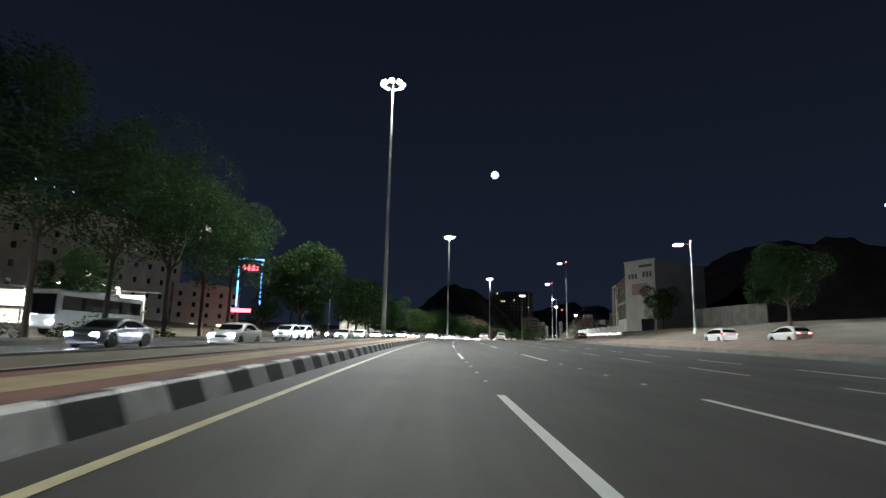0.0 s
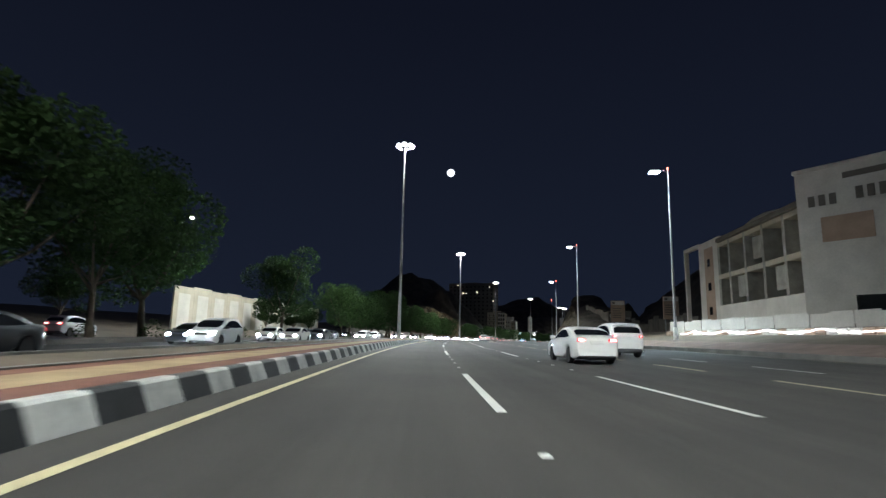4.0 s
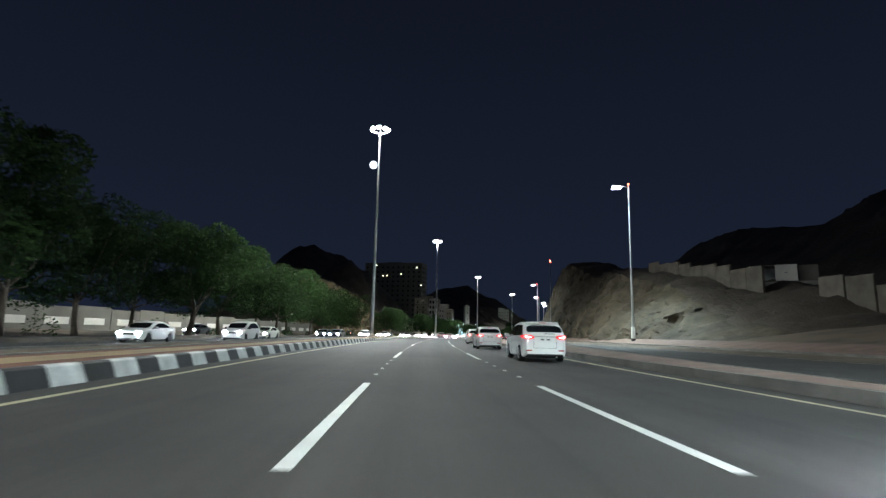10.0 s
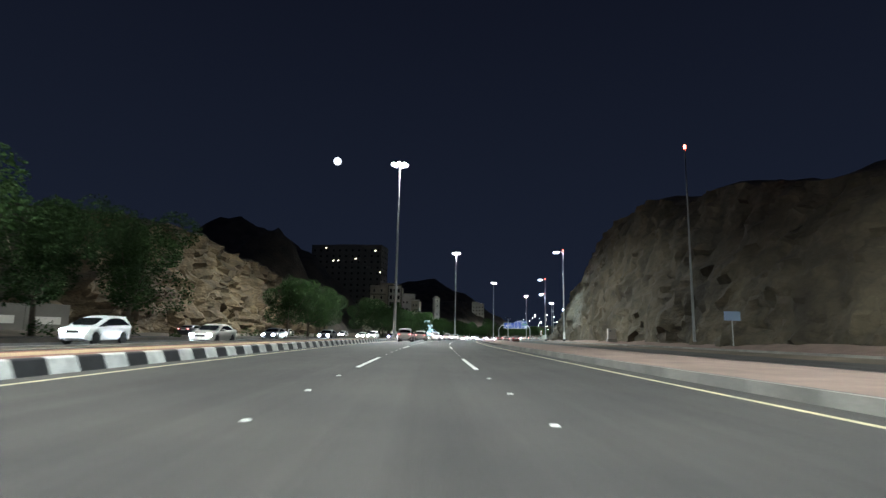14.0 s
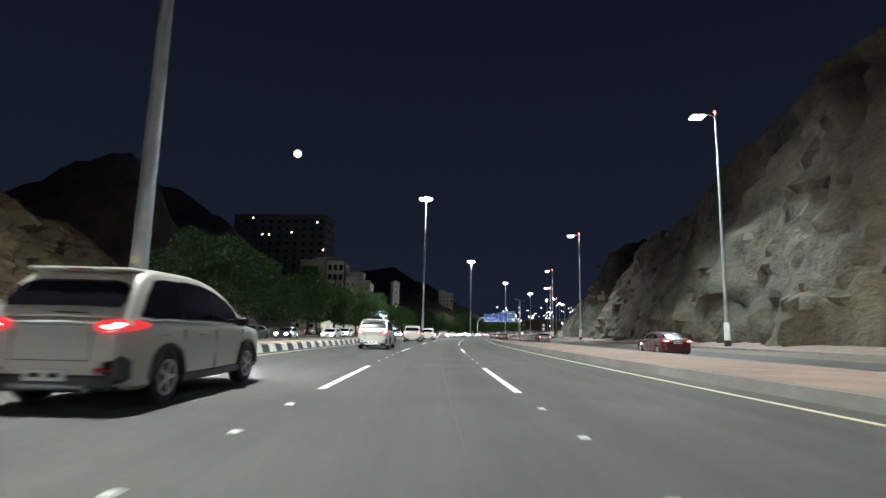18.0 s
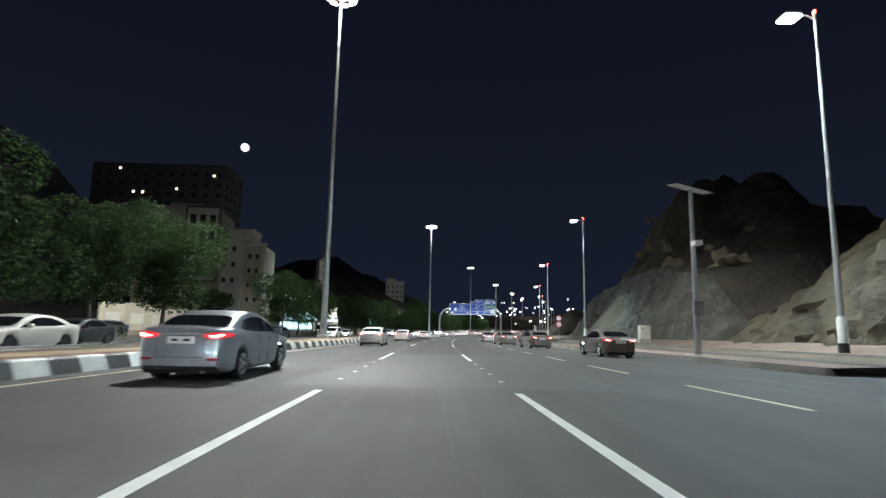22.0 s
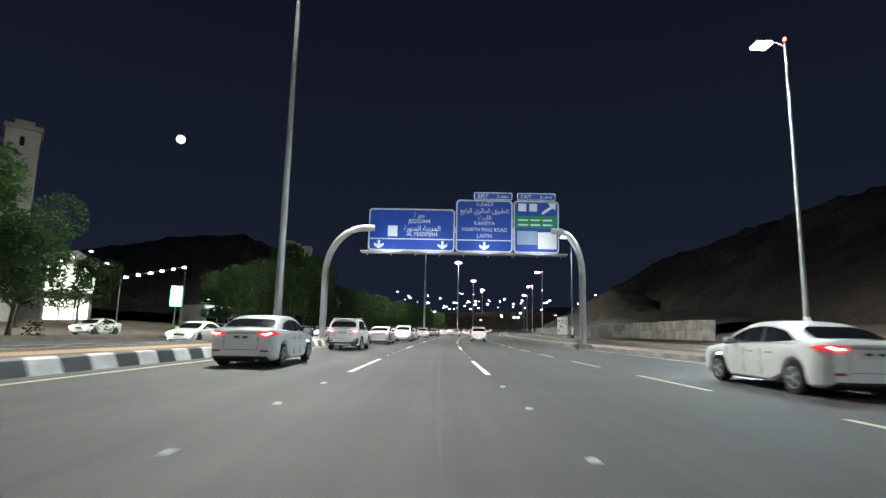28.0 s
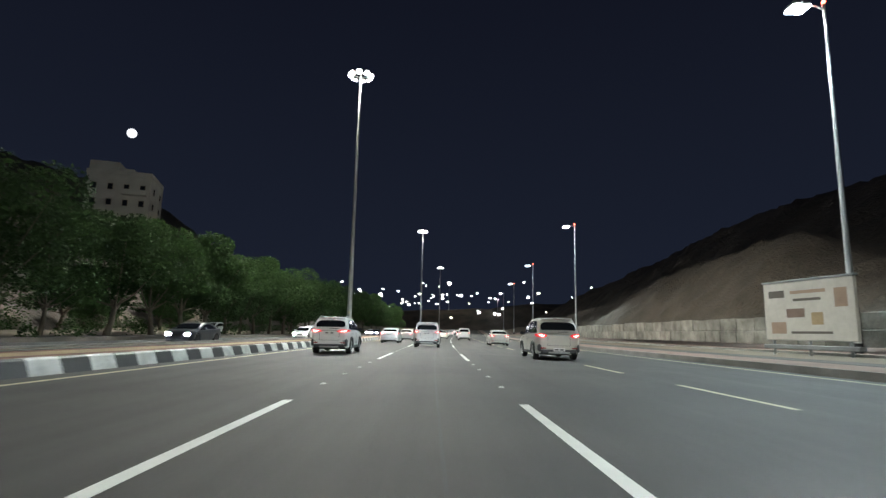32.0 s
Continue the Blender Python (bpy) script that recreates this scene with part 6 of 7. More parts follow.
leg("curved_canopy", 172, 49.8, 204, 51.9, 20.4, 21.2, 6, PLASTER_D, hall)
# slab wing with the tall panel, and the open frame at its end
leg("wing_wall", 205, 53.0, 217, 53.5, 2.5, 22.0, 14, PLASTER_W, hall)
leg("tall_panel", 208.5, 53.1, 213.5, 53.3, 4.5, 20.5, 0.06, STONE_PINK, hall)
for z in (6.5, 11.5, 16.5):
    leg("window", 210.2, 53.1, 211.8, 53.17, z, z + 1.6, 0.12, WINDOW, hall, 0.01)
leg("frame_post", 225.4, 53.5, 226.2, 53.5, 2.5, 22.3, 0.9, PLASTER_W, hall)
leg("frame_beam", 217, 53.45, 225.4, 53.45, 21.5, 22.3, 0.9, PLASTER_W, hall)
leg("frame_back", 217, 57.5, 226, 57.5, 2.5, 21.5, 0.3, WINDOW, hall)
dome = bmesh.new()
bmesh.ops.create_uvsphere(dome, u_segments=20, v_segments=12, radius=1)
bmesh.ops.bisect_plane(dome, geom=dome.verts[:] + dome.edges[:] + dome.faces[:], plane_co=(0, 0, 0), plane_no=(0, 0, -1), clear_outer=True)
bmesh.ops.transform(dome, matrix=Matrix.Translation(at(197, 62, 20.2)) @ Matrix.Diagonal((8, 8, 5.5, 1)), verts=dome.verts)
part("dome", dome, PLASTER_C, hall, smooth=60)

hoard = thing("hoarding", Matrix(), "white site hoarding over pinkish plastic barriers with a string of lights", "fence")
for k in range(22):
    s = 120 + k * 3.0
    leg("panel", s, 36.0 + 0.1 * (k % 2), s + 2.96, 36.0 + 0.1 * (k % 2), 2.5, 3.9 + 0.1 * math.sin(k * 1.9), 0.06, PLASTER_W, hoard, 0.01)
    leg("barrier", s + 0.05, 35.4, s + 1.4, 35.4, 1.4, 2.45, 0.5, STONE_PINK if k % 2 else PLASTER_W, hoard, 0.06)
    leg("barrier", s + 1.5, 35.4, s + 2.9, 35.4, 1.4, 2.45, 0.5, PLASTER_W if k % 3 else STONE_PINK, hoard, 0.06)
BULB = material("bulb_white", (0.8, 0.8, 0.8), emit=(0.95, 0.97, 1.0), strength=10)
rope = bmesh.new()
tube(rope, [at(120 + k * 0.75, 35.25, 2.35 - 0.35 * abs(math.sin(k * 0.26)) + 0.1 * noise.noise(Vector((k * 0.4, 0, 0)))) for k in range(80)], 0.035, 5)
part("light_rope", rope, BULB, hoard, "glowing white light rope hung along the barriers")

yard = thing("yard_wall", Matrix(), "long pale concrete yard wall with weathered panels", "wall", kind="structure")
for k in range(2, 9):
    leg("panel", 92 + k * 3.6, 57 - 0.45 * k, 95.5 + k * 3.6, 56.55 - 0.45 * k, 2.4, 8.0, 0.25, CONCRETE, yard)
PLOT_WALL = material("weathered_block_wall", (0.19, 0.165, 0.135), 0.95, vary=0.35, scale=0.7, fine=9, bump=0.5, random_piece=0.12)
plot = thing("plot_wall", Matrix(), "low broken concrete plot wall on the slope", "wall", kind="structure")
for k in range(17):
    h = 7.2 + (1.3 if k > 12 else 0) + 1.2 * math.sin(k * 1.3)
    leg("panel", 232 + k * 4.6, 58 - 0.3 * k, 236.3 + k * 4.6, 57.7 - 0.3 * k, 2.5, h, 0.25, PLOT_WALL, plot)


def pylon(s, u, z, w, h, label):
    t = thing("billboard", stand(s, u, z), label, "billboard", "plot billboards")
    for x in (-w * 0.36, 0, w * 0.36):
        part("post", boxed((x - 0.14, 0.1, -2), (x + 0.14, 0.4, h * 0.35), 0.02), STEEL_D, t)
    bd = part("board", boxed((-w / 2, -0.1, h * 0.33), (w / 2, 0.35, h), 0.04), STONE_PINK, t)
    part("header", boxed((-w / 2 + 0.1, -0.16, h * 0.86), (w / 2 - 0.1, -0.1, h - 0.15), 0.01), PLASTER_W, bd, "white header strip")
    for k in range(5):
        part("text_bar", boxed((-w * 0.38, -0.13, h * (0.45 + 0.07 * k)), (w * (0.2 + 0.03 * (k % 3)), -0.1, h * (0.475 + 0.07 * k))), PLASTER_D, bd)
    part("logo_bar", boxed((-w * 0.4, -0.18, h * 0.89), (-w * 0.22, -0.16, h * 0.95)), PLASTER_D, bd)
    return t


pylon(271.5, 47.2, 3.6, 4.3, 9.9, "tall pinkish project billboard on steel legs")
pylon(250, 57.2, 3.9, 4.2, 9.4, "tall pinkish project billboard on steel legs")
cabin = thing("site_cabin", stand(323, 56.6, 10.4, -33), "small white site cabin with a dark lean-to and a grey store", "cabin")
body = part("body", boxed((-1.5, 0, 0), (1.5, 5.0, 2.7), 0.05), PLASTER_W, cabin)
part("door", boxed((-0.45, -0.04, 0.1), (0.4, 0, 2.1), 0.02), PLASTER_W, body)
part("door_plate", boxed((-0.25, -0.06, 1.3), (0.2, -0.04, 1.5)), STEEL_D, body)
part("store", boxed((1.6, 0.8, 0), (4.2, 5.0, 2.6), 0.05), PLASTER_D, cabin, "weathered grey store")
part("shed_back", boxed((-4.9, 3.0, 0), (-1.55, 3.2, 2.5), 0.02), STEEL_D, cabin)
part("shed_roof", boxed((-5.1, -0.6, 2.5), (-1.52, 3.3, 2.62), 0.02), PLASTER_D, cabin)
for x in (-4.95, -3.3):
    part("shed_post", boxed((x, -0.45, 0), (x + 0.12, -0.33, 2.5)), STEEL, cabin)
part("water_tank", boxed((-4.9, 0.2, 0), (-4.0, 1.2, 1.5), 0.2), PLASTER_W, cabin, "small white water tank")
part("footing", boxed((-5.2, -0.5, -1.6), (4.3, 5.2, -0.01), 0.05), CONCRETE, cabin)
# stepped block wall along the top of the cutting
tw = thing("terrace_wall", Matrix(), "stepped block wall along the top of the rock cutting", "wall", kind="structure")
for k in range(9):
    f = k / 9
    top = 17.0 - 5.2 * (round(f * 6) / 6)
    leg("panel", 354 - 33 * f, 45.6 + 6.2 * f, 354 - 33 * (f + 0.109), 45.6 + 6.2 * (f + 0.109), top - 4.5, top + 0.12 * math.sin(k * 2.3), -0.35, PLOT_WALL, tw)

# radio mast with its red lamp over the cutting
rm = thing("radio_mast", stand(392, 29.6, 0.9), "thin dark steel mast with a red warning lamp", "mast")
part("pole", lathe(bmesh.new(), [(0.16, 0), (0.06, 21.4)], 8), STEEL_D, rm, smooth=60)
part("beacon", lathe(bmesh.new(), [(0.14, 21.4), (0.16, 21.7), (0.05, 21.95)], 8), RED_BEACON, rm, "red warning light")

# ---- block wall and boards of the last stretch ----
WALL_BLOCK = material("stained_concrete_block", (0.27, 0.25, 0.215), 0.92, vary=0.5, scale=0.8, fine=6, bump=0.5, second=(0.13, 0.115, 0.095), random_piece=0.22)
bw = thing("block_wall", Matrix(), "long wall of stacked pale concrete blocks with stains", "wall", kind="structure")
rb = random.Random(9)
for k in range(64):
    s = 713 + k * 2.9
    for r in range(2):
        d = rb.uniform(-0.05, 0.05)
        leg("block", s + 0.02, 29.3 + d + 0.1 * r, s + 2.87, 29.3 + d + 0.1 * r, 0.75 + 1.12 * r, 1.86 + 1.12 * r + (rb.uniform(-0.06, 0.1) if r else 0), 0.7, WALL_BLOCK, bw, 0.05)
adv = thing("billboard", stand(786.6, 27.0, 0.35, -80), "cream advertising board with faded pictures on short legs", "billboard")
bd = part("board", boxed((-3.6, -0.12, 0.75), (3.6, 0.12, 4.75), 0.05), PLASTER_W, adv)
part("board_rim", boxed((-3.7, -0.15, 4.76), (3.7, 0.15, 4.9), 0.02), STEEL_D, adv)
part("foot_rail", boxed((-3.7, -0.3, 0.15), (3.7, 0.3, 0.45), 0.04), STEEL_D, adv)
for x in (-3.0, 0, 3.0):
    part("leg", boxed((x - 0.08, -0.06, -0.4), (x + 0.08, 0.06, 0.75)), STEEL_D, adv)
for x, z, w, h, mm in ((-3.1, 3.7, 1.4, 0.5, PLASTER_D), (-1.2, 3.9, 2.8, 0.22, STONE_PINK), (-1.0, 3.4, 2.2, 0.18, PLASTER_D), (2.2, 2.9, 0.9, 1.2, STONE_PINK), (-3.0, 1.2, 1.3, 0.8, STONE_PINK), (0.4, 1.8, 0.9, 0.8, PAVE_TAN), (-1.3, 1.2, 3.2, 0.16, PLASTER_D), (-1.6, 2.3, 1.5, 0.6, PAVE_PINK)):
    part("print_bar", boxed((x, -0.126, z), (x + w, -0.12, z + h)), mm, bd)
cab = thing("utility_cabinet", stand(586.5, 28.6, 0.8), "white utility cabinet on a concrete foot", "cabinet", "roadside cabinets")
part("body", boxed((-0.7, -0.4, 0.2), (0.7, 0.4, 1.9), 0.04), PLASTER_W, cab)
part("foot", boxed((-0.8, -0.5, -0.3), (0.8, 0.5, 0.2), 0.03), CONCRETE, cab)
part("door", boxed((-0.6, -0.43, 0.35), (-0.02, -0.4, 1.75), 0.01), PLASTER_W, cab)
part("door", boxed((0.02, -0.43, 0.35), (0.6, -0.43 + 0.03, 1.75), 0.01), PLASTER_W, cab)
part("vent", boxed((-0.5, -0.445, 1.4), (-0.12, -0.43, 1.6)), STEEL_D, cab)
copy_thing(cab, stand(426, 30.2, 0.9))
rs = thing("road_sign", stand(638.4, 25.9, 0.5), "two round red-rimmed speed signs on one post", "road sign")
part("post", lathe(bmesh.new(), [(0.05, -0.3), (0.05, 5.3)], 8), STEEL, rs)
RED_RIM = material("sign_red", (0.5, 0.02, 0.02), 0.4, vary=0.08, scale=3, fine=20, bump=0)
for z in (4.6, 3.2):
    dsk = part("disc", lathe(bmesh.new(), [(0.62, -0.02), (0.62, 0.02)], 24, pose(0, -0.07, z, 90)), RED_RIM, rs)
    part("face", lathe(bmesh.new(), [(0.46, 0.02), (0.46, 0.028)], 24, pose(0, -0.07, z, 90)), SIGN_WHITE, dsk)
    part("mark_bar", boxed((-0.22, -0.105, z - 0.07), (0.22, -0.099, z + 0.07)), BLACK, dsk)
bs = thing("road_sign", stand(384, 29.6, 0.9), "small plain blue plate on a post", "road sign")
part("post", lathe(bmesh.new(), [(0.05, -0.3), (0.05, 2.6)], 8), STEEL, bs)
part("plate", boxed((-0.75, -0.08, 2.0), (0.75, -0.05, 2.85), 0.02), SIGN_PALE, bs)
sol = thing("solar_lamp_post", stand(541.5, 14.9, 0.2), "grey post with a tilted solar panel on top", "post")
part("pole", lathe(bmesh.new(), [(0.16, 0), (0.12, 4), (0.10, 8.3)], 10), STEEL, sol, smooth=60)
part("solar_panel", boxed((-0.9, -0.65, -0.04), (0.9, 0.65, 0.04), 0.01, pose(0, 0, 8.4, 12, 14, 0)), GLASS_CAR, sol, "dark blue solar panel in a pale frame")
part("panel_frame", boxed((-0.97, -0.72, -0.06), (0.97, 0.72, -0.042), 0.01, pose(0, 0, 8.4, 12, 14, 0)), STEEL, sol)
part("camera_box", boxed((-0.15, -0.6, 5.4), (0.2, -0.1, 5.65), 0.02), PLASTER_W, sol)
part("control_box", boxed((-0.25, -0.32, 2.0), (0.25, -0.1, 2.7), 0.02), STEEL_D, sol)
part("footing", boxed((-0.5, -0.5, -0.2), (0.5, 0.5, 0.12), 0.04), CONCRETE, sol)

# ---- the oncoming side: shops, walls, signs ----
NEON_B = material("neon_blue", (0.05, 0.1, 0.4), emit=(0.12, 0.36, 1.0), strength=9)
NEON_R = material("neon_red", (0.4, 0.02, 0.03), emit=(1.0, 0.10, 0.14), strength=8)
NEON_P = material("neon_pink_white", (0.6, 0.4, 0.5), emit=(1.0, 0.75, 0.9), strength=14)
SHOP_W = material("lit_shop_front", (0.7, 0.7, 0.7), emit=(0.50, 0.84, 1.0), strength=2.2)
SHOP_C = material("lit_shop_front_warm", (0.7, 0.7, 0.65), emit=(1.0, 0.95, 0.82), strength=5)
# emission here stands in for lamplight falling on awnings and walls
SHOP_D = material("glow_lit_wall_awning", (0.6, 0.65, 0.7), emit=(0.62, 0.85, 1.0), strength=2.0)
CAFE_BLUE = material("blue_light_sign", (0.05, 0.1, 0.5), emit=(0.10, 0.22, 1.0), strength=4)
GREEN_L = material("green_light_sign", (0.1, 0.5, 0.3), emit=(0.2, 1.0, 0.6), strength=5)
gate = thing("neon_gate", stand(167, -72, 1.0, 30), "tall sign gate outlined in blue neon with red lettering bars", "neon sign")
for x in (-3.6, 3.6):
    part("neon_post", boxed((x - 0.16, -0.2, 8), (x + 0.16, 0.1, 23.5), 0.03), NEON_B, gate)
    part("pillar", boxed((x - 0.4, 0.1, -1), (x + 0.4, 0.9, 23.4), 0.03), PLASTER_D, gate)
part("neon_beam", boxed((-4.0, -0.2, 23.6), (4.0, 0.1, 23.95), 0.03), NEON_B, gate)
part("sign_box", boxed((-3.0, 0.05, 19.2), (3.0, 0.6, 22.6), 0.05), PLASTER_D, gate)
for k in range(4):
    part("letter_bar", boxed((-2.5 + k * 1.35, -0.02, 20.0), (-1.5 + k * 1.35, 0.05, 21.8), 0.1), NEON_R, gate)
part("low_sign", boxed((-5.0, -0.3, 6.2), (1.0, 0.0, 7.4), 0.05), NEON_R, gate)
rl = thing("roof_sign", stand(172, -92.5, 36.0), "round glowing pink-white roof sign", "neon sign")
part("ring", tube(bmesh.new(), [(1.5 * math.cos(radians(a)), 0, 1.5 * math.sin(radians(a))) for a in range(40, 331, 15)], 0.2, 8), NEON_R, rl, "red neon crescent")
for k in range(4):
    part("letter_bar", boxed((-0.5 + k * 0.62, -0.12, -0.55), (-0.05 + k * 0.62, 0.12, 0.5), 0.06), NEON_P, rl, "white lit letter bar")
part("strut", boxed((-0.2, 0.3, -6), (0.2, 0.6, 0.5)), STEEL_D, rl)


def low_wall(s0, s1, u, z0, z1, mat, label, n=8):
    t = thing("yard_wall", Matrix(), label, "wall", kind="structure")
    d = (s1 - s0) / n
    for k in range(n):
        a, b = at(s0 + k * d, u), at(s0 + (k + 1) * d - 0.05, u)
        dd = b - a
        m = pose(a.x, a.y, a.z, 0, 0, math.degrees(math.atan2(dd.y, dd.x)))
        part("panel", boxed((0, 0, z0), (dd.length, 0.3, z1 + 0.25 * (k % 2)), 0.04, m), mat, t)
        part("niche", boxed((dd.length * 0.2, -0.04, z0 + 1.0), (dd.length * 0.8, 0.0, z1 - 1.2), 0.02, m), PLASTER_W, t)
    return t


low_wall(186, 262, -47, 0.5, 8.6, PLASTER_C, "cream yard wall with pale arched panels", 12)
low_wall(585, 628, -43, 0.5, 4.2, PLASTER_C, "cream garden wall with gate piers", 8)
low_wall(270, 395, -40, 0.2, 3.2, PLASTER_D, "low stained wall along the service road", 20)


def shop(s, u, turn, w, h, mat, label, bulbs, front=None):
    t = thing("shop", stand(s, u, 1.0, turn), label, "shop")
    part("body", boxed((-w / 2, 0, -1), (w / 2, 9, h), 0.05), PLASTER_W, t)
    # shops with a dark front: the band is an awning, given a glow
    part("sign_awning_band", boxed((-w / 2 + 0.2, -0.35, h * (0.74 if front else 0.55)), (w / 2 - 0.2, 0.0, h - 0.3), 0.05), mat, t, "bright glowing shop sign and awning band")
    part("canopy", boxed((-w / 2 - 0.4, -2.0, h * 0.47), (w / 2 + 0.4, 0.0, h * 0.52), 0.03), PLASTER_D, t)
    n = int(w / 2.4)
    for k in range(n):
        x = -w / 2 + 0.4 + k * (w - 0.8) / n
        part("shop_window", boxed((x, -0.08, 0.4), (x + (w - 0.8) / n - 0.3, 0.0, h * 0.42), 0.02), front or mat, t, "dark shop window" if front else "lit shop window")
    for k in range(n + 1):
        x = -w / 2 + 0.2 + k * (w - 0.8) / n
        part("pier", boxed((x - 0.12, -0.2, -0.8), (x + 0.2, 0.0, h * 0.46), 0.02), PLASTER_W, t)
    rr = random.Random(int(s))
    for k in range(bulbs):
        p = (rr.uniform(-w / 2 - 2, w / 2 + 2), -1.5 - rr.uniform(0, 2), h * rr.uniform(0.9, 1.25))
        part("floodlamp", boxed((p[0] - 0.22, p[1] - 0.1, p[2] - 0.12), (p[0] + 0.22, p[1] + 0.1, p[2] + 0.12), 0.03), BULB, t)
    part("lamp_rail", boxed((-w / 2 - 2, -1.6, h * 1.05), (w / 2 + 2, -1.5, h * 1.09)), STEEL_D, t)
    return t


cafe = shop(668, -45.5, 62, 13.5, 5.6, SHOP_W, "brightly lit white cafe with a roof terrace and rows of lamps", 5)
shop(745, -63, 66, 8, 10, SHOP_C, "glowing white kiosk building with a gabled roof", 4)
part("terrace_floor", boxed((-7.2, -2.4, 5.62), (7.2, 8.6, 5.95), 0.05), PLASTER_W, cafe)
part("back_wall", boxed((-6.4, 4.2, 5.95), (6.4, 4.6, 9.6), 0.05), PLASTER_W, cafe)
part("lit_panel", boxed((-1.8, 4.05, 6.2), (2.6, 4.18, 10.2), 0.05), SHOP_W, cafe, "tall glowing white sign panel")
# terrace wall: lamplight on it is put in as emission
part("lit_panel", boxed((-6.0, 4.05, 6.4), (-3.0, 4.18, 7.8), 0.05), SHOP_D, cafe, "wall panel with its lamplight put in as a dim glow")
part("lit_panel", boxed((3.4, 4.05, 6.4), (6.0, 4.18, 8.4), 0.05), SHOP_D, cafe, "wall panel with its lamplight put in as a dim glow")
part("sign", boxed((-3.0, 3.6, 7.2), (-2.0, 4.0, 8.2), 0.08), CAFE_BLUE, cafe, "small blue lit sign")
arc = [(-6.9 + 13.8 * k / 16, -2.0, 7.9 + 2.6 * math.sin(math.pi * k / 16) ** 0.8) for k in range(17)]
part("lamp_wire", tube(bmesh.new(), arc, 0.035, 6), STEEL_D, cafe)
for x in (-6.9, 6.9):
    part("wire_pole", boxed((x - 0.05, -2.05, 5.95), (x + 0.05, -1.95, 7.95)), STEEL_D, cafe)
for k in range(9):
    x = -6.8 + 1.7 * k
    part("rail_post", boxed((x - 0.05, -2.3, 5.95), (x + 0.05, -2.2, 6.95)), PLASTER_W, cafe)
part("hand_rail", boxed((-7.0, -2.32, 6.92), (7.0, -2.18, 7.0), 0.02), PLASTER_W, cafe)
for k in (1, 3, 5, 8, 10, 11, 13, 15):
    p = arc[k]
    part("string_lamp", lathe(bmesh.new(), [(0.1, -0.5), (0.34, -0.42), (0.22, -0.12), (0.05, 0.04)], 8, pose(p[0], p[1], p[2] - 0.04)), BULB, cafe)
for k in range(5):
    x = -6 + 3 * k
    part("parasol", lathe(bmesh.new(), [(1.3, 8.0), (0.7, 8.5), (0.05, 8.8)], 10, pose(x, 1.2, 0)), PLASTER_W, cafe)
    part("parasol_pole", boxed((x - 0.04, 1.16, 5.9), (x + 0.04, 1.24, 8.6)), STEEL_D, cafe)
shop(706, -52, 60, 16, 4.5, SHOP_D, "long low lit shop with a flat canopy", 4, WINDOW)
shop(768, -47, 60, 9, 4.6, SHOP_D, "low white shop with a bright lit awning band", 6, WINDOW)
shop(30, -50, 30, 22, 5, SHOP_W, "row of lit shops behind the service road", 6)
shop(75, -56, 30, 20, 5, SHOP_C, "row of lit shops below the hotel", 5)
kr = thing("kiosk_roof", stand(745, -63, 11.0, 66), "pale gabled roof of the lit kiosk", "roof")
gm = bmesh.new()
vs = [gm.verts.new(p) for p in ((-4.6, -1, 0), (4.6, -1, 0), (0, -1, 2.6), (-4.6, 9, 0), (4.6, 9, 0), (0, 9, 2.6))]
for f in ((0, 1, 2), (3, 5, 4), (0, 3, 4, 1), (1, 4, 5, 2), (0, 2, 5, 3)):
    gm.faces.new([vs[i] for i in f])
part("gable", gm, PLASTER_W, kr)
gs = thing("shop_sign", stand(748, -46, 1.0, 40), "green and white lit sign box on a post", "shop sign")
part("box", boxed((-0.9, -0.2, 3.5), (0.9, 0.2, 7.0), 0.05), GREEN_L, gs)
part("white_face", boxed((-0.5, -0.24, 3.9), (0.3, -0.2, 6.6), 0.02), SHOP_C, gs)
part("post", boxed((-0.1, -0.1, -0.5), (0.1, 0.1, 3.5)), STEEL_D, gs)
lr = thing("lamp_row", stand(738, -44, 0.6, 60), "sloping row of small white lamps over a stall", "lamps")
part("rail", tube(bmesh.new(), [(-5, 0, 7.5), (5, 0, 10.2)], 0.05, 6), STEEL_D, lr)
for x in (-5, 5):
    part("post", boxed((x - 0.06, -0.06, -0.5), (x + 0.06, 0.06, 7.5 + (x + 5) * 0.27)), STEEL_D, lr)
for k in range(6):
    part("lamp", boxed((-4.6 + k * 1.8, -0.25, 7.4 + k * 0.49), (-4.1 + k * 1.8, 0.15, 7.7 + k * 0.49), 0.06), BULB, lr)
tw = thing("tower", stand(731.9, -62.8, 1.0, 40), "slim pale rendered tower with a flat cap", "tower")
part("shaft", boxed((-2.1, -2.1, -1), (2.1, 2.1, 28.5), 0.08), PLASTER_W, tw)
part("cap", boxed((-2.4, -2.4, 28.5), (2.4, 2.4, 29.2), 0.05), PLASTER_C, tw)
part("top_box", boxed((-1.2, -1.2, 29.2), (1.2, 1.2, 30.2), 0.05), PLASTER_C, tw)
for z in (10, 16, 22, 26):
    part("slot_window", boxed((-0.3, -2.16, z), (0.3, -2.08, z + 1.4), 0.01), WINDOW, tw)
fl = thing("roof_lamps", Matrix(), "row of white flood lamps along the hotel roofline", "lamps")
for k in range(17):
    p = at(111 + k * 4.7, -107.9 + k * 1.05, 37.6 - k * 0.36)
    part("lamp", boxed((p.x - 0.24, p.y - 0.24, p.z), (p.x + 0.24, p.y + 0.24, p.z + 0.4), 0.08), BULB, fl)
part("rail", tube(bmesh.new(), [at(110, -108.1, 37.5), at(188, -90.9, 31.7)], 0.06, 6), STEEL_D, fl)

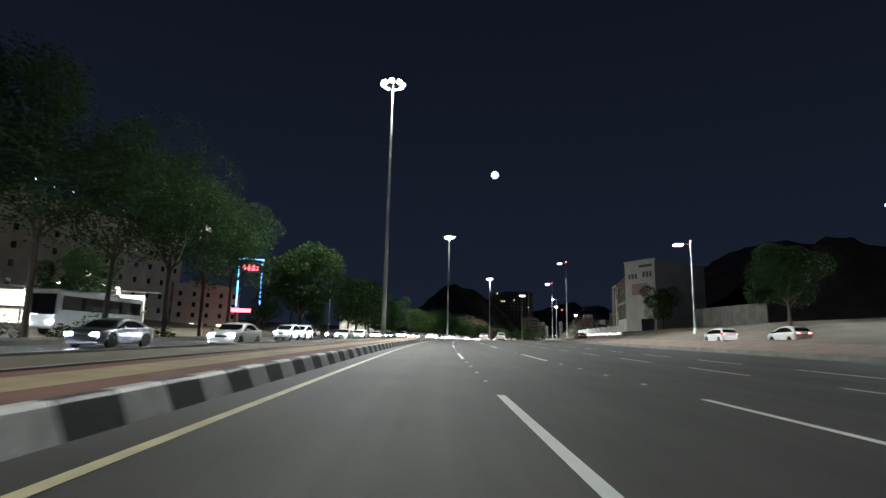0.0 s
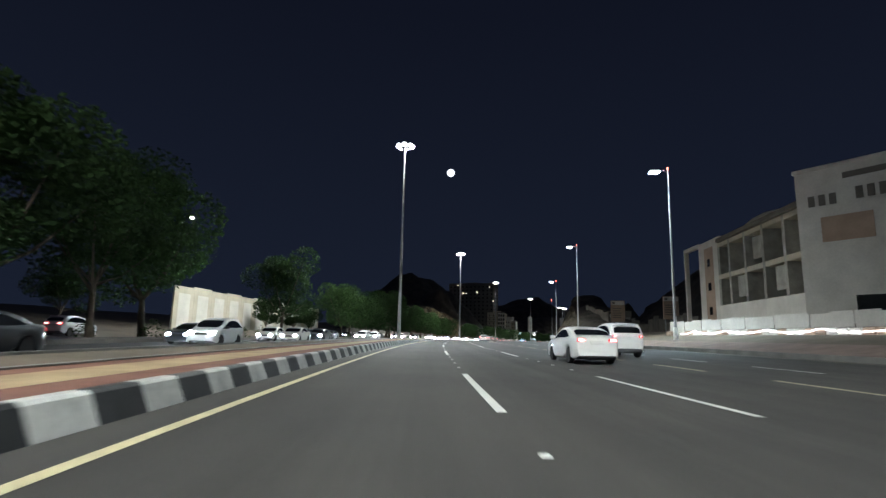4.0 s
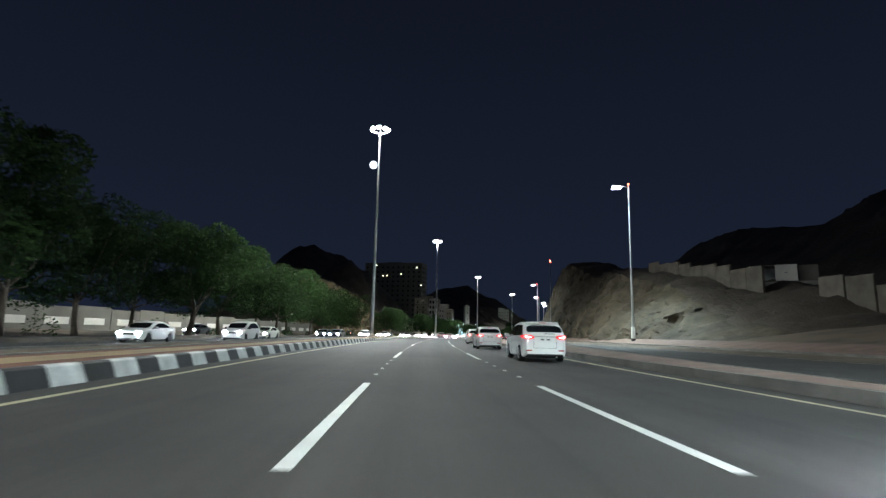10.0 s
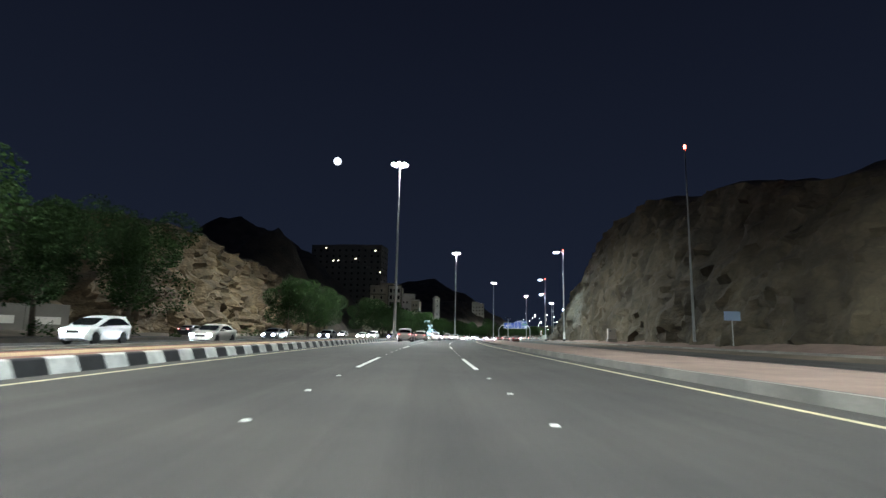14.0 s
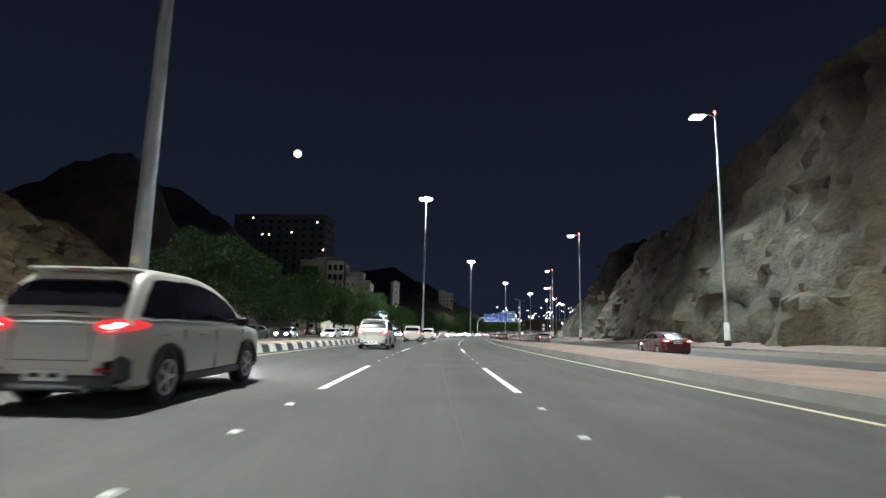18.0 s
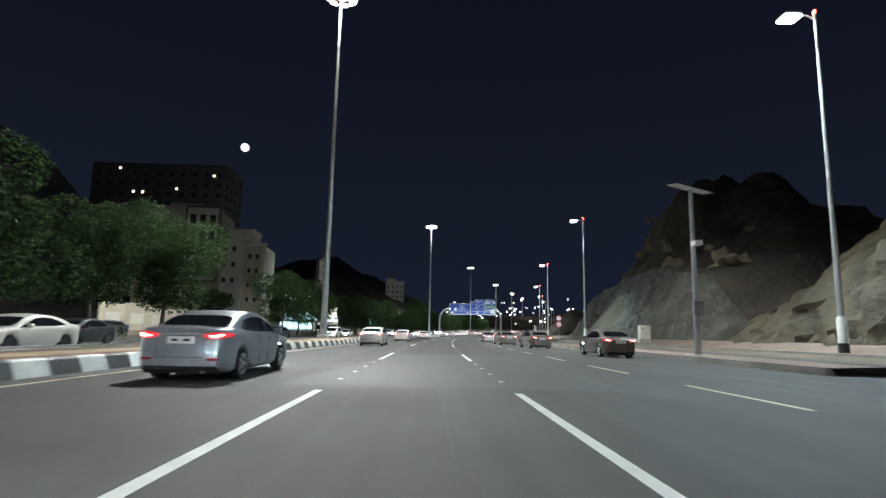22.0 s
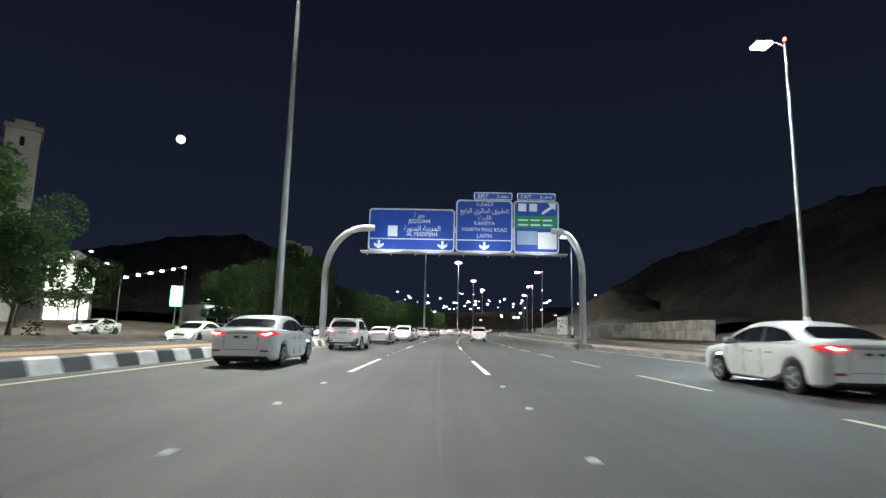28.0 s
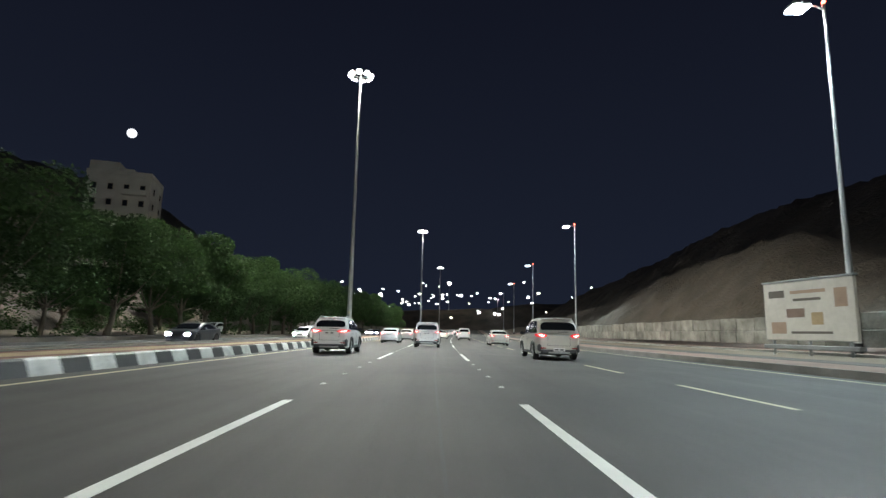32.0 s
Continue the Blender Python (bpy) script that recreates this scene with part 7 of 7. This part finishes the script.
# coach on the service road
coach = thing("coach", stand(46, -31.5, 0.3, 180), "white coach with a dark window band on the service road", "bus")
part("body", boxed((-1.25, -5.8, 0.45), (1.25, 5.8, 3.45), 0.18), WHITE_P, coach, smooth=40)
for sg in (-1, 1):
    part("window_band", boxed((min(sg * 1.2, sg * 1.27), -5.3, 1.9), (max(sg * 1.2, sg * 1.27), 5.2, 3.0), 0.02), GLASS_CAR, coach)
    for y in (-3.6, 3.7):
        wheel(coach, sg * 1.1, y, 0.5, sg)
    part("head_lamp", boxed((sg * 0.85 - 0.2, 5.76, 0.8), (sg * 0.85 + 0.2, 5.83, 1.05), 0.02), LAMP_WHITE, coach)
    part("tail_lamp", boxed((sg * 1.0 - 0.12, -5.83, 1.0), (sg * 1.0 + 0.12, -5.77, 1.5), 0.02), LAMP_RED, coach)
part("windscreen", boxed((-1.15, 5.74, 1.5), (1.15, 5.83, 3.1), 0.03), GLASS_CAR, coach)
part("air_unit", boxed((-0.9, -2.5, 3.45), (0.9, 0.5, 3.65), 0.05), WHITE_P, coach)

# ---- lights of the far city ----
cr = random.Random(21)
for mat, n, nm in ((BULB, 46, "white"), (SHOP_C, 28, "warm")):
    v, f = [], []
    for k in range(n):
        s = cr.uniform(1010, 1175)
        u = cr.gauss(-14, 40)
        z = cr.uniform(6, 15) + (s - 1010) * 0.10 + (8 if cr.random() < 0.15 else 0)
        p = at(s, u, z)
        h = cr.uniform(0.22, 0.6)
        i = len(v)
        for dx in (-h, h):
            for dy in (-h, h):
                for dz in (-h * 0.8, h * 0.8):
                    v.append(p + Vector((dx, dy, dz)))
        f += [(i, i + 1, i + 3, i + 2), (i + 4, i + 6, i + 7, i + 5), (i, i + 4, i + 5, i + 1), (i + 2, i + 3, i + 7, i + 6), (i, i + 2, i + 6, i + 4), (i + 1, i + 5, i + 7, i + 3)]
    tagged(raw("city_lights", v, f, mat), "scattered " + nm + " lamps of the far city", "city lights", kind="stuff")


# ---- kerb stones ----
kerb_run("median_kerb", "raised median kerb painted in black and white blocks", -20, 1150, med, 0.36, [KERB_W, KERB_B], (0, 180))
kerb_run("island_kerb", "dusty grey concrete kerb of the island", 229, 516, lambda s: isle_in(s) + 0.32, 0.25, [KERB_G], (229, 229 + 140), 2.0)
kerb_run("island_kerb", "dusty grey concrete kerb of the island", 532, 1150, lambda s: 14.52, 0.25, [KERB_G], (532, 532 + 220), 2.0)
kerb_run("outer_kerb", "grey concrete kerb along the outer lanes", -100, 1150, lambda s: right_kerb(s) + 0.32, 0.33, [KERB_G], (200, 470), 3.0)
